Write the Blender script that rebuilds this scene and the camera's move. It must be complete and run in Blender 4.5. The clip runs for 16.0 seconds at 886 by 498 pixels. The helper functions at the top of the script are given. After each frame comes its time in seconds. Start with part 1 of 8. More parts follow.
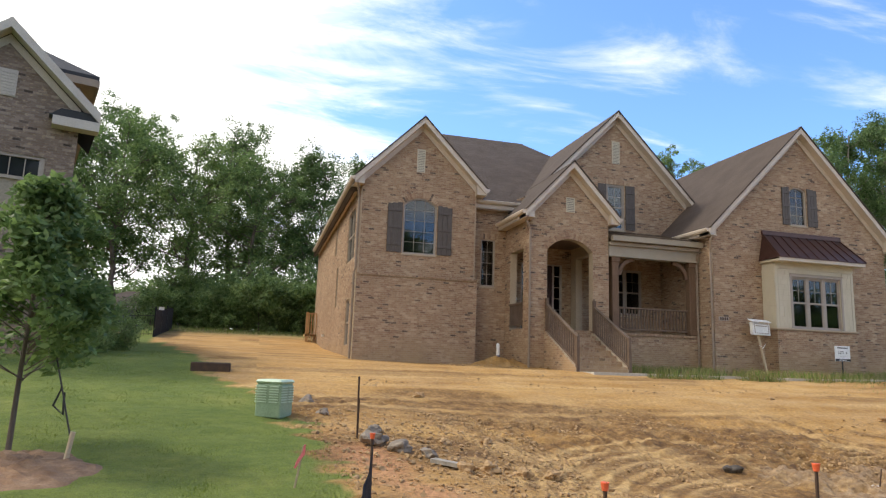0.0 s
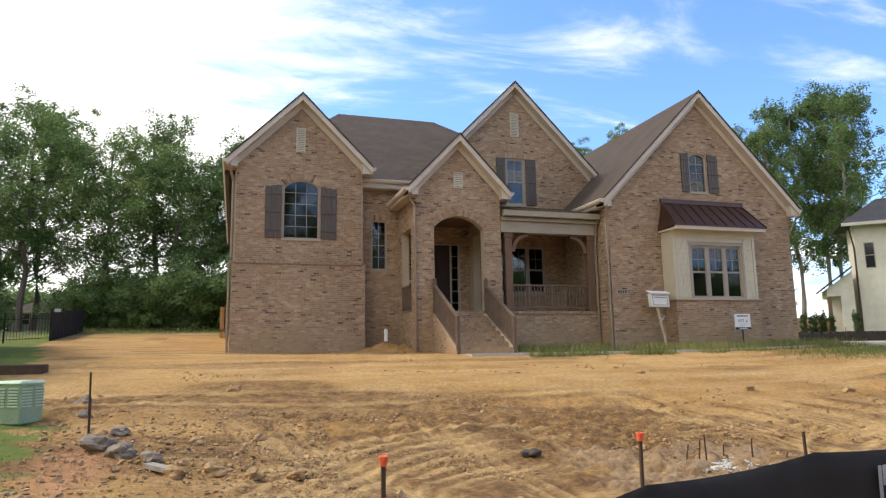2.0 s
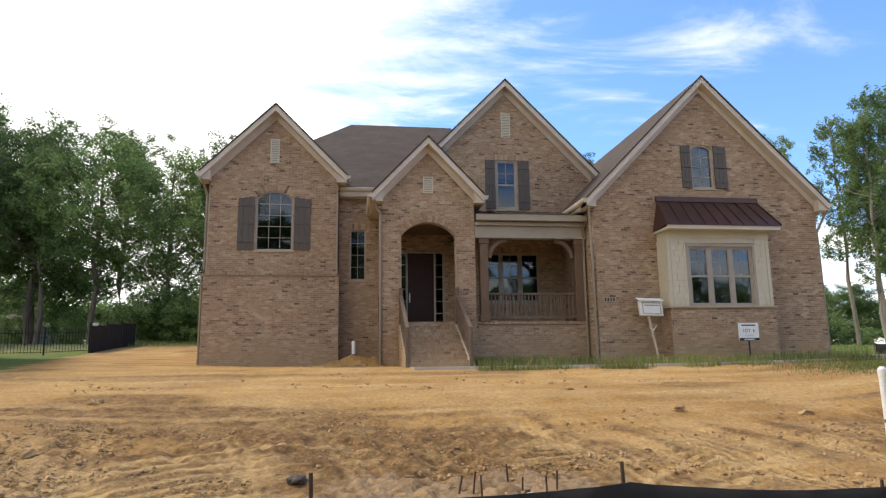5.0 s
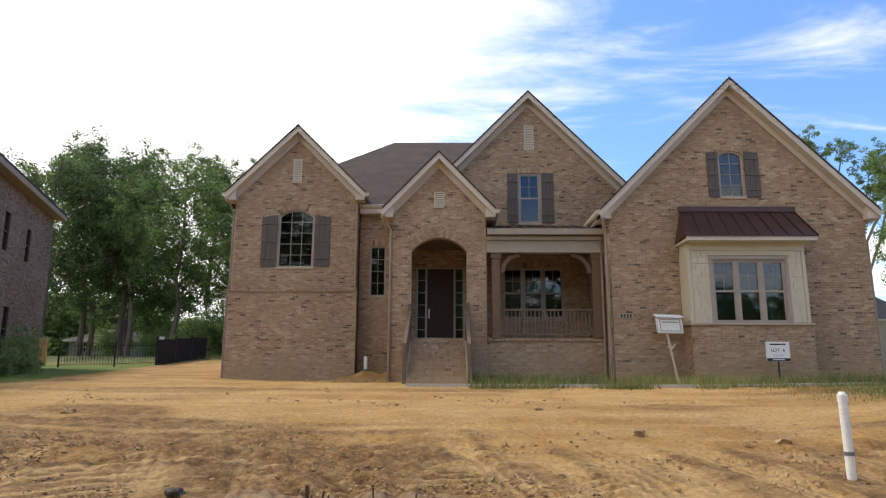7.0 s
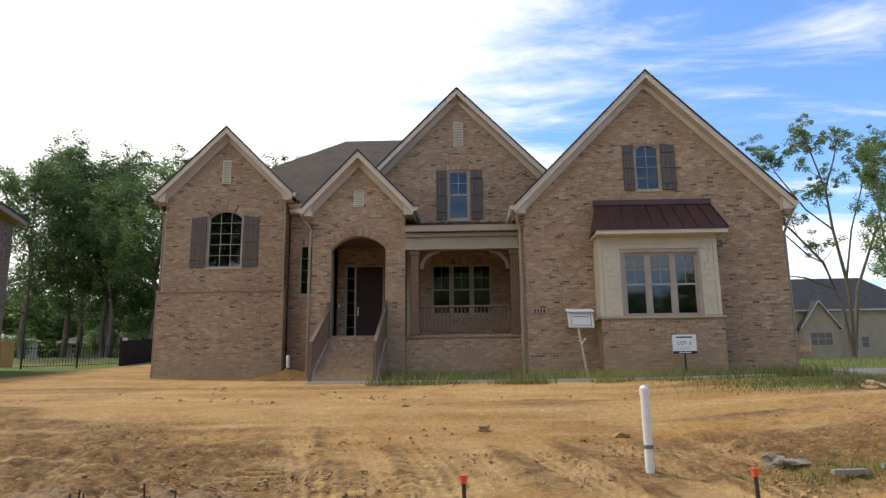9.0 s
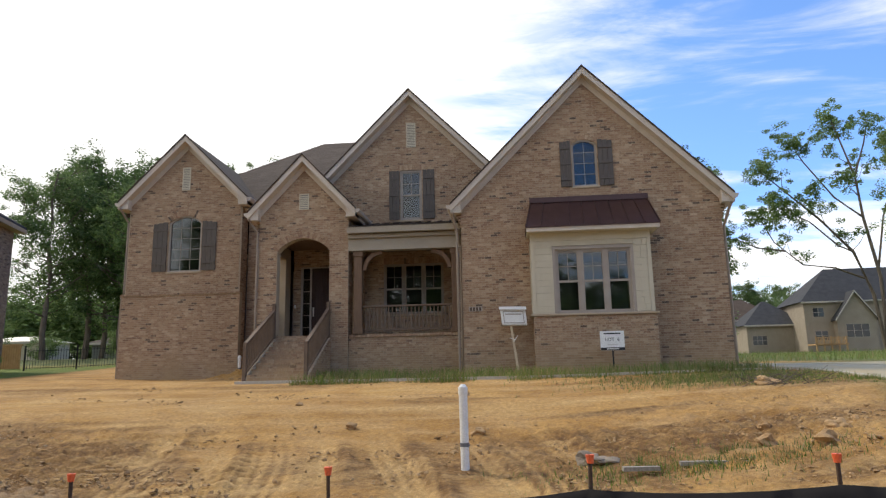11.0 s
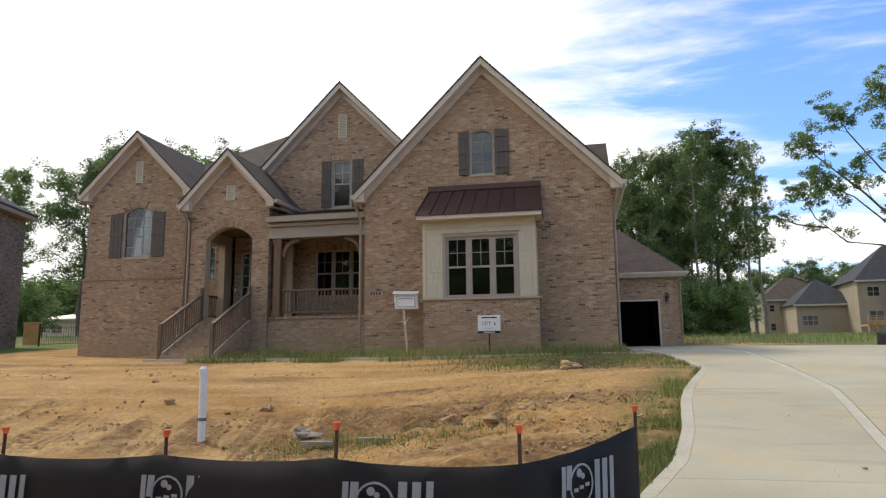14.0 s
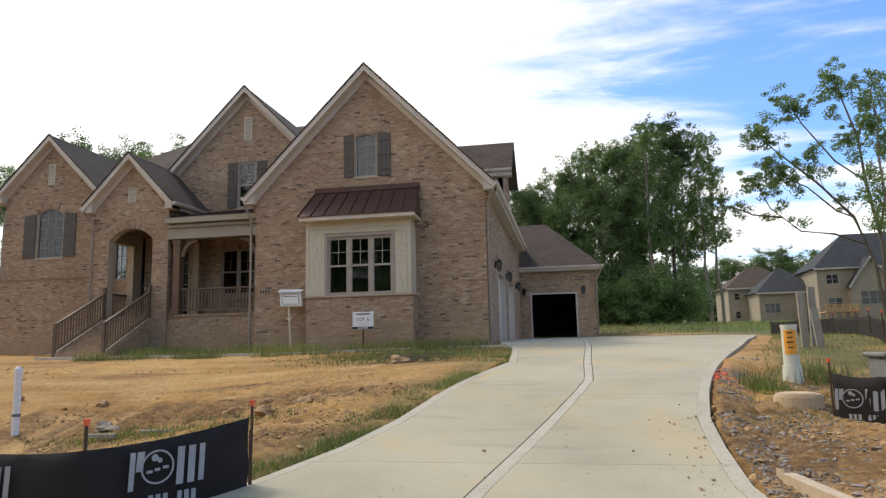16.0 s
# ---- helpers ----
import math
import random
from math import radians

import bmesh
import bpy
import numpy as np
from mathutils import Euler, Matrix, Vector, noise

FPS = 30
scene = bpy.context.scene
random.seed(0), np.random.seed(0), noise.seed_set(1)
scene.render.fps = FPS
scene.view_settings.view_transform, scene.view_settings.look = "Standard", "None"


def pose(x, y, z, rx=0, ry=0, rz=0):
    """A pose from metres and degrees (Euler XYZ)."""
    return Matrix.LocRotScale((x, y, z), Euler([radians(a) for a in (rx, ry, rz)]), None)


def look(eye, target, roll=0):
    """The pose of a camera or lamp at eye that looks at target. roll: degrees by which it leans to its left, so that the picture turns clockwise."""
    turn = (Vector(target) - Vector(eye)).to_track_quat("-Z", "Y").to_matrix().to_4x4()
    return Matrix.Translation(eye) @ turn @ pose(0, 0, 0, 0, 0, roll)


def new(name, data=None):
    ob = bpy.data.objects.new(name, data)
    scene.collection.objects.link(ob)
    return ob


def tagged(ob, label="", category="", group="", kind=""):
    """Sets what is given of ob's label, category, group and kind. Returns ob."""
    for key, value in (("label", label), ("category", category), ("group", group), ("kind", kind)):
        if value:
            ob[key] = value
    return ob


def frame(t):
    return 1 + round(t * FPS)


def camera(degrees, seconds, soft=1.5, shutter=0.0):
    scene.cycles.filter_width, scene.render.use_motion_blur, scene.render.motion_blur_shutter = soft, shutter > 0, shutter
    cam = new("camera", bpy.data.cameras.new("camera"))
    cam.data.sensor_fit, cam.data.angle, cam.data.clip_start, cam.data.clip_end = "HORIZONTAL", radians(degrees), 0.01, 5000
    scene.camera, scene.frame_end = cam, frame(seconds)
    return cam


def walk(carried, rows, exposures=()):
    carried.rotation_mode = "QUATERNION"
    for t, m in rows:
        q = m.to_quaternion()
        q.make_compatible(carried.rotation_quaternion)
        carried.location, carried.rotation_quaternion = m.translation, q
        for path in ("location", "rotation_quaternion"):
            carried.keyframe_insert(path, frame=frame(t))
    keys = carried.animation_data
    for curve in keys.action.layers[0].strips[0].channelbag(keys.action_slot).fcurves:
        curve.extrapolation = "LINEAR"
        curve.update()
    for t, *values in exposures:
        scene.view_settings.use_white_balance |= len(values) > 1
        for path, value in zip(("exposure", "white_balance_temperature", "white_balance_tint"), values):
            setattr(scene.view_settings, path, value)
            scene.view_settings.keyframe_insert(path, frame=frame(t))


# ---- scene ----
cam = camera(67.3, 16.0, 1.25)
METRES, EYE, TILT, LEAN, TURN = 25.3, 1.76, 0.0, 0.0, -15.0
ROWS = [
    (0.0, 0.0, 0.0, 0.0, -0.33, 9.57, -1.95),
    (0.5, 0.0275, 0.0122, -0.0007, -0.47, 9.01, -1.0),
    (1.0, 0.0565, 0.0241, -0.0015, -1.53, 8.71, -0.36),
    (1.5, 0.086, 0.0352, -0.002, -2.3, 8.64, 0.36),
    (2.0, 0.1168, 0.0457, -0.0025, -2.26, 8.68, 0.96),
    (2.5, 0.1474, 0.0556, -0.0031, -1.78, 8.78, 1.35),
    (3.0, 0.179, 0.0646, -0.0034, -0.29, 9.34, 1.49),
    (5.5, 0.3139, 0.0998, -0.0044, 10.05, 10.05, 0.49),
    (6.0, 0.3402, 0.1069, -0.0045, 13.42, 10.61, 0.09),
    (6.5, 0.3672, 0.114, -0.0044, 14.97, 10.96, -0.26),
    (7.0, 0.3952, 0.1213, -0.0046, 15.58, 11.29, -0.19),
    (7.5, 0.4231, 0.1285, -0.0045, 15.65, 11.32, 0.05),
    (8.0, 0.4513, 0.1358, -0.0048, 15.46, 11.11, -0.02),
    (8.5, 0.4799, 0.1429, -0.0044, 15.56, 10.89, -0.1),
    (9.0, 0.5083, 0.15, -0.0041, 16.89, 10.96, 0.59),
    (9.5, 0.5377, 0.1573, -0.0042, 17.67, 11.0, 1.23),
    (10.0, 0.5674, 0.1644, -0.0039, 18.14, 11.1, 1.29),
    (12.5, 0.727, 0.2019, -0.0035, 25.29, 9.91, 0.87),
    (13.0, 0.7614, 0.2091, -0.003, 26.19, 9.98, 0.79),
    (13.5, 0.7964, 0.2158, -0.0025, 26.52, 9.85, 0.76),
    (14.0, 0.8313, 0.2227, -0.0021, 26.38, 8.86, 0.58),
    (14.5, 0.8656, 0.2288, -0.0012, 25.98, 8.37, 0.41),
    (15.0, 0.8994, 0.2348, -0.0008, 25.74, 8.15, 0.24),
    (15.5, 0.9328, 0.241, -0.0004, 25.51, 8.07, 0.7),
    (16.0, 0.9673, 0.2462, 0.0003, 25.49, 8.05, 1.27),
]
EXPOSURES = [(0.0, 0.08), (4.0, 0.06), (9.0, -0.19), (16.0, -0.23)]
walk(cam, [(t, pose(0, 0, EYE, TILT, LEAN, TURN) @ pose(METRES * x, METRES * y, METRES * z, 90 + pitch, roll, yaw)) for t, x, y, z, yaw, pitch, roll in ROWS], EXPOSURES)
# ---- world, sun ----
SUN_EL, SUN_AZ = radians(52), radians(-62)   # azimuth from +y, towards +x
sun_dir = Vector((math.sin(SUN_AZ) * math.cos(SUN_EL), math.cos(SUN_AZ) * math.cos(SUN_EL), math.sin(SUN_EL)))
sun = new("sun", bpy.data.lights.new("sun", "SUN"))
sun.data.energy, sun.data.angle, sun.data.color = 2.7, radians(9), (1.0, 0.92, 0.80)
sun.matrix_world = look(sun_dir * 80, (0, 0, 0))


def make_world():
    w = bpy.data.worlds.new("sky")
    scene.world = w
    w.use_nodes = True
    nt = w.node_tree
    nt.nodes.clear()
    N, L = nt.nodes.new, nt.links.new
    out, bg = N("ShaderNodeOutputWorld"), N("ShaderNodeBackground")
    sky = N("ShaderNodeTexSky")
    sky.sky_type, sky.sun_disc = "NISHITA", False
    sky.sun_elevation, sky.sun_rotation = SUN_EL, SUN_AZ
    sky.air_density, sky.dust_density, sky.ozone_density = 1.0, 0.6, 2.0
    co = N("ShaderNodeTexCoord")
    # flat cloud layer: direction over its height gives the place on the layer
    sep = N("ShaderNodeSeparateXYZ")
    L(co.outputs["Generated"], sep.inputs[0])
    up = N("ShaderNodeMath")
    up.operation = "MAXIMUM"
    up.inputs[1].default_value = 0.0
    L(sep.outputs["Z"], up.inputs[0])
    add = N("ShaderNodeMath")
    add.inputs[1].default_value = 0.12
    L(up.outputs[0], add.inputs[0])
    div = N("ShaderNodeVectorMath")
    div.operation = "DIVIDE"
    comb = N("ShaderNodeCombineXYZ")
    for k in range(3):
        L(add.outputs[0], comb.inputs[k])
    L(co.outputs["Generated"], div.inputs[0])
    L(comb.outputs[0], div.inputs[1])
    mp = N("ShaderNodeMapping")
    mp.inputs["Rotation"].default_value = (0, 0, radians(-28))
    mp.inputs["Scale"].default_value = (0.45, 1.75, 0.6)
    mp.inputs["Location"].default_value = CLOUD_SHIFT
    L(div.outputs[0], mp.inputs[0])
    no = N("ShaderNodeTexNoise")
    no.inputs["Scale"].default_value = 1.15
    no.inputs["Detail"].default_value = 9
    no.inputs["Roughness"].default_value = 0.55
    no.inputs["Distortion"].default_value = 0.35
    L(mp.outputs[0], no.inputs["Vector"])
    # more haze and cloud towards the sun
    dot = N("ShaderNodeVectorMath")
    dot.operation = "DOT_PRODUCT"
    dot.inputs[1].default_value = CLOUD_SIDE
    L(co.outputs["Generated"], dot.inputs[0])
    glow = N("ShaderNodeMapRange")
    glow.inputs["From Min"].default_value, glow.inputs["From Max"].default_value = CLOUD_RANGE
    glow.inputs["To Min"].default_value, glow.inputs["To Max"].default_value = -0.08, 0.42
    L(dot.outputs["Value"], glow.inputs["Value"])
    su = N("ShaderNodeMath")
    # fine torn wisps over the broad bands
    fine = N("ShaderNodeTexNoise")
    fine.inputs["Scale"].default_value, fine.inputs["Detail"].default_value = 2.6, 8
    fine.inputs["Roughness"].default_value, fine.inputs["Distortion"].default_value = 0.62, 0.7
    mp2 = N("ShaderNodeMapping")
    mp2.inputs["Rotation"].default_value = (0, 0, radians(24))
    mp2.inputs["Scale"].default_value = (0.55, 1.3, 0.6)
    L(div.outputs[0], mp2.inputs[0])
    L(mp2.outputs[0], fine.inputs["Vector"])
    wisp = N("ShaderNodeMapRange")
    wisp.inputs["From Min"].default_value, wisp.inputs["From Max"].default_value = 0.42, 0.68
    wisp.inputs["To Min"].default_value, wisp.inputs["To Max"].default_value = -0.06, 0.11
    L(fine.outputs["Fac"], wisp.inputs["Value"])
    both = N("ShaderNodeMath")
    L(no.outputs["Fac"], both.inputs[0])
    L(wisp.outputs["Result"], both.inputs[1])
    L(both.outputs[0], su.inputs[0])
    L(glow.outputs["Result"], su.inputs[1])
    # white haze low over the horizon
    haze = N("ShaderNodeMapRange")
    haze.inputs["From Min"].default_value, haze.inputs["From Max"].default_value = 0.02, 0.30
    haze.inputs["To Min"].default_value, haze.inputs["To Max"].default_value = 0.30, 0.0
    L(sep.outputs["Z"], haze.inputs["Value"])
    low = N("ShaderNodeMath")
    L(su.outputs[0], low.inputs[0])
    L(haze.outputs["Result"], low.inputs[1])
    ramp = N("ShaderNodeMapRange")
    ramp.interpolation_type = "SMOOTHSTEP"
    ramp.inputs["From Min"].default_value, ramp.inputs["From Max"].default_value = 0.42, 0.74
    L(low.outputs[0], ramp.inputs["Value"])
    mix = N("ShaderNodeMix")
    mix.data_type = "RGBA"
    mix.inputs["B"].default_value = CLOUD_COLOUR
    L(ramp.outputs["Result"], mix.inputs["Factor"])
    tint = N("ShaderNodeMix")
    tint.data_type, tint.blend_type = "RGBA", "MULTIPLY"
    tint.inputs["Factor"].default_value = 1.0
    tint.inputs["B"].default_value = SKY_TINT
    L(sky.outputs[0], tint.inputs["A"])
    L(tint.outputs["Result"], mix.inputs["A"])
    L(mix.outputs["Result"], bg.inputs[0])
    bg.inputs[1].default_value = SKY_STRENGTH
    L(bg.outputs[0], out.inputs[0])


SKY_STRENGTH = 0.13
SKY_TINT = (1.42, 1.80, 2.30, 1)
CLOUD_COLOUR = (11.4, 11.2, 11.0, 1)
CLOUD_SHIFT = (1.45, 0.75, 0.0)
CLOUD_SIDE = (-0.97, 0.10, -0.20)
CLOUD_RANGE = (-0.22, 0.26)
make_world()


# ---- materials ----
def mat(name, base, rough=0.8, metal=0.0):
    m = bpy.data.materials.new(name)
    m.use_nodes = True
    b = m.node_tree.nodes["Principled BSDF"]
    b.inputs["Base Color"].default_value = (*base, 1)
    b.inputs["Roughness"].default_value = rough
    b.inputs["Metallic"].default_value = metal
    return m


class Nodes:
    """Short hand for building a material's nodes."""

    def __init__(self, m):
        self.t = m.node_tree
        self.b = self.t.nodes["Principled BSDF"]
        self.co = self.t.nodes.new("ShaderNodeTexCoord")

    def link(self, a, b):
        self.t.links.new(a, b)

    def noise(self, scale, detail=4, rough=0.55, stretch=None, distort=0.0):
        n = self.t.nodes.new("ShaderNodeTexNoise")
        n.inputs["Scale"].default_value, n.inputs["Detail"].default_value = scale, detail
        n.inputs["Roughness"].default_value, n.inputs["Distortion"].default_value = rough, distort
        src = self.co.outputs["Object"]
        if stretch:
            mp = self.t.nodes.new("ShaderNodeMapping")
            mp.inputs["Scale"].default_value = stretch
            self.link(src, mp.inputs[0])
            src = mp.outputs[0]
        self.link(src, n.inputs["Vector"])
        return n.outputs["Fac"]

    def ramp(self, fac, stops):
        r = self.t.nodes.new("ShaderNodeValToRGB")
        e = r.color_ramp.elements
        while len(e) < len(stops):
            e.new(0.5)
        for k, (p, c) in enumerate(stops):
            e[k].position, e[k].color = p, (*c, 1)
        self.link(fac, r.inputs[0])
        return r.outputs[0]

    def mix(self, fac, a, b, blend="MIX"):
        m = self.t.nodes.new("ShaderNodeMix")
        m.data_type, m.blend_type = "RGBA", blend
        for key, v in (("Factor", fac), ("A", a), ("B", b)):
            if isinstance(v, (int, float)):
                m.inputs[key].default_value = v
            elif isinstance(v, tuple):
                m.inputs[key].default_value = (*v, 1)
            else:
                self.link(v, m.inputs[key])
        return m.outputs["Result"]

    def fade(self, fac, lo, hi, a=0.0, b=1.0):
        r = self.t.nodes.new("ShaderNodeMapRange")
        for key, v in (("From Min", lo), ("From Max", hi), ("To Min", a), ("To Max", b)):
            r.inputs[key].default_value = v
        self.link(fac, r.inputs["Value"])
        return r.outputs["Result"]

    def island(self):
        return self.t.nodes.new("ShaderNodeNewGeometry").outputs["Random Per Island"]

    def piece(self):
        return self.t.nodes.new("ShaderNodeObjectInfo").outputs["Random"]

    def colour(self, c):
        self.link(c, self.b.inputs["Base Color"])

    def bump(self, fac, strength, dist=0.01):
        n = self.t.nodes.new("ShaderNodeBump")
        n.inputs["Strength"].default_value, n.inputs["Distance"].default_value = strength, dist
        self.link(fac, n.inputs["Height"])
        self.link(n.outputs[0], self.b.inputs["Normal"])


BRICK_STOPS = [(0.0, (0.115, 0.088, 0.07)), (0.03, (0.16, 0.115, 0.087)), (0.065, (0.31, 0.198, 0.132)), (0.3, (0.395, 0.268, 0.176)),
               (0.5, (0.35, 0.237, 0.15)), (0.75, (0.425, 0.302, 0.197)), (1.0, (0.51, 0.395, 0.275))]


def brick_material(name, by_piece):
    m = mat(name, (0.4, 0.3, 0.22), 0.9)
    n = Nodes(m)
    c = n.ramp(n.piece() if by_piece else n.island(), BRICK_STOPS)
    big = n.ramp(n.noise(0.55, 3), [(0.35, (0.86, 0.80, 0.76)), (0.65, (1.06, 1.03, 1.0))])
    c = n.mix(1.0, c, big, "MULTIPLY")
    fine = n.ramp(n.noise(60, 3), [(0.3, (0.82, 0.82, 0.82)), (0.7, (1.1, 1.1, 1.1))])
    c = n.mix(1.0, c, fine, "MULTIPLY")
    # burnt flecks and pale smears on the faces
    c = n.mix(n.fade(n.noise(11, 2, 0.5, (0.8, 0.8, 1.6)), 0.585, 0.66, 0.0, 0.6), c, (0.17, 0.118, 0.085))
    c = n.mix(n.fade(n.noise(7.3, 3, 0.6, (1.0, 1.0, 2.0)), 0.54, 0.66, 0.0, 0.5), c, (0.52, 0.42, 0.28))
    # mud splashed up along the foot of the walls
    sep = n.t.nodes.new("ShaderNodeSeparateXYZ")
    n.link(n.t.nodes.new("ShaderNodeNewGeometry").outputs["Position"], sep.inputs[0])
    h = n.fade(sep.outputs["Z"], 1.7, 2.7, 0.95, 0.0)
    splash = n.t.nodes.new("ShaderNodeMath")
    splash.operation = "MULTIPLY"
    n.link(h, splash.inputs[0])
    n.link(n.fade(n.noise(1.7, 4), 0.35, 0.6), splash.inputs[1])
    c = n.mix(splash.outputs[0], c, (0.42, 0.29, 0.16))
    n.colour(c)
    n.bump(n.noise(45, 3), 0.4, 0.006)
    return m


def varied(name, a, b, rough=0.8, scale=3.0, fine=40.0, bump=0.2, metal=0.0, stretch=None, island=0.0):
    """A surface that wanders between two colours at two scales."""
    m = mat(name, a, rough, metal)
    n = Nodes(m)
    c = n.mix(n.fade(n.noise(scale, 4, stretch=stretch), 0.3, 0.7), a, b)
    c = n.mix(0.7, c, n.ramp(n.noise(fine, 3, stretch=stretch), [(0.3, (0.75, 0.75, 0.75)), (0.7, (1.15, 1.15, 1.15))]), "MULTIPLY")
    if island:
        c = n.mix(island, c, n.ramp(n.island(), [(0, (0.55, 0.55, 0.55)), (1, (1.3, 1.3, 1.3))]), "MULTIPLY")
    n.colour(c)
    if bump:
        n.bump(n.noise(fine, 4, stretch=stretch), bump, 0.01)
    return m


M = {}
M["brick"] = brick_material("brick", False)
M["brick_piece"] = brick_material("brick_piece", True)
M["mortar"] = varied("mortar", (0.42, 0.335, 0.235), (0.48, 0.39, 0.28), 0.95, 1.5, 80)
M["shingle"] = varied("shingle", (0.066, 0.046, 0.033), (0.09, 0.066, 0.048), 0.95, 1.2, 30, 0.5, island=0.3)
M["trim"] = varied("trim", (0.57, 0.49, 0.40), (0.63, 0.55, 0.46), 0.55, 2.0, 60, 0.05)
M["siding"] = varied("siding", (0.57, 0.51, 0.375), (0.62, 0.56, 0.425), 0.6, 2.5, 70, 0.1, island=0.15)
M["shutter"] = varied("shutter", (0.085, 0.068, 0.055), (0.115, 0.095, 0.08), 0.6, 4, 60, 0.15, stretch=(6, 6, 1))
M["awning"] = varied("awning", (0.075, 0.035, 0.028), (0.10, 0.05, 0.04), 0.35, 3, 40, 0.05, metal=0.4)
M["wood"] = varied("wood", (0.13, 0.075, 0.042), (0.19, 0.115, 0.068), 0.7, 3, 40, 0.3, stretch=(8, 8, 1))
M["wood_new"] = varied("wood_new", (0.42, 0.25, 0.11), (0.52, 0.33, 0.16), 0.75, 3, 40, 0.2)
M["rail"] = varied("rail", (0.12, 0.078, 0.05), (0.17, 0.115, 0.078), 0.7, 3, 40, 0.2)
M["door"] = varied("door", (0.03, 0.011, 0.008), (0.045, 0.018, 0.012), 0.7, 3, 30, 0.2, stretch=(8, 8, 1))
M["frame"] = varied("frame", (0.34, 0.29, 0.24), (0.40, 0.345, 0.29), 0.5, 3, 50, 0.03)
M["concrete"] = varied("concrete", (0.46, 0.41, 0.33), (0.58, 0.54, 0.46), 0.85, 0.5, 25, 0.15)
M["room"] = varied("room", (0.22, 0.20, 0.18), (0.26, 0.24, 0.22), 0.9, 1, 10, 0)
M["dark"] = varied("dark", (0.02, 0.02, 0.02), (0.03, 0.03, 0.03), 0.8, 1, 10, 0)
M["metal"] = mat("metal", (0.6, 0.58, 0.55), 0.35, 1.0)
M["black"] = varied("black", (0.012, 0.012, 0.013), (0.02, 0.02, 0.021), 0.5, 4, 60, 0.1)
M["rust"] = varied("rust", (0.055, 0.035, 0.025), (0.10, 0.055, 0.03), 0.85, 8, 90, 0.3)
M["orange"] = varied("orange", (0.85, 0.13, 0.04), (0.90, 0.18, 0.07), 0.5, 10, 60, 0.03)
M["pvc"] = varied("pvc", (0.78, 0.78, 0.76), (0.84, 0.84, 0.82), 0.4, 5, 50, 0.03)
M["stone"] = varied("stone", (0.19, 0.155, 0.12), (0.33, 0.27, 0.20), 0.95, 6, 40, 0.4, island=0.4)
M["clod"] = varied("clod", (0.33, 0.20, 0.09), (0.48, 0.32, 0.16), 0.95, 3, 40, 0.4, island=0.5)
M["downspout"] = varied("downspout", (0.27, 0.21, 0.155), (0.32, 0.25, 0.19), 0.5, 3, 50, 0.03)
M["bark_pale"] = varied("bark_pale", (0.22, 0.185, 0.15), (0.33, 0.285, 0.235), 0.95, 2, 25, 0.5, stretch=(3, 3, 0.5))
M["bark"] = varied("bark", (0.11, 0.085, 0.065), (0.19, 0.155, 0.125), 0.95, 2, 25, 0.5, stretch=(3, 3, 0.5))


def leaf_material(name, dark, light, through_light):
    m = mat(name, light, 0.55)
    n = Nodes(m)
    c = n.ramp(n.island(), [(0.0, dark), (0.55, tuple((a + b) / 2 for a, b in zip(dark, light))), (1.0, light)])
    c = n.mix(0.8, c, n.ramp(n.noise(0.35, 3), [(0.3, (0.65, 0.70, 0.65)), (0.7, (1.25, 1.2, 1.1))]), "MULTIPLY")
    c = n.mix(0.35, c, n.ramp(n.piece(), [(0, (0.6, 0.7, 0.6)), (1, (1.3, 1.2, 1.1))]), "MULTIPLY")
    n.colour(c)
    tr = n.t.nodes.new("ShaderNodeBsdfTranslucent")
    n.link(c, tr.inputs[0])
    add = n.t.nodes.new("ShaderNodeMixShader")
    add.inputs[0].default_value = through_light
    n.link(n.b.outputs[0], add.inputs[1])
    n.link(tr.outputs[0], add.inputs[2])
    n.link(add.outputs[0], n.t.nodes["Material Output"].inputs[0])
    return m


M["leaf"] = leaf_material("leaf", (0.07, 0.128, 0.045), (0.215, 0.30, 0.12), 0.52)
M["leaf_light"] = leaf_material("leaf_light", (0.095, 0.165, 0.055), (0.26, 0.36, 0.13), 0.5)
M["leaf_pale"] = leaf_material("leaf_pale", (0.14, 0.22, 0.075), (0.32, 0.42, 0.17), 0.5)
M["needle"] = leaf_material("needle", (0.05, 0.085, 0.035), (0.11, 0.16, 0.065), 0.45)
M["blade"] = leaf_material("blade", (0.09, 0.15, 0.025), (0.21, 0.29, 0.06), 0.3)
M["blade_dry"] = leaf_material("blade_dry", (0.22, 0.19, 0.07), (0.42, 0.36, 0.18), 0.3)
M["lawn_blade"] = leaf_material("lawn_blade", (0.15, 0.205, 0.035), (0.28, 0.335, 0.075), 0.35)


def glass_material():
    m = mat("glass", (0.02, 0.025, 0.03), 0.02)
    t = m.node_tree
    gl, tr, mx, fr = (t.nodes.new("ShaderNode" + k) for k in ("BsdfGlossy", "BsdfTransparent", "MixShader", "Fresnel"))
    fr.inputs[0].default_value = 1.65
    gl.inputs["Roughness"].default_value = 0.015
    gl.inputs["Color"].default_value = (0.9, 0.95, 1.0, 1)
    tr.inputs[0].default_value = (0.55, 0.58, 0.58, 1)
    t.links.new(fr.outputs[0], mx.inputs[0])
    t.links.new(tr.outputs[0], mx.inputs[1])
    t.links.new(gl.outputs[0], mx.inputs[2])
    t.links.new(mx.outputs[0], t.nodes["Material Output"].inputs[0])
    return m


M["glass"] = glass_material()


# ---- building helpers ----
def thing(name, label, category, at=(0, 0, 0), group="", kind=""):
    return tagged(place(new(name), at), label, category, group, kind)


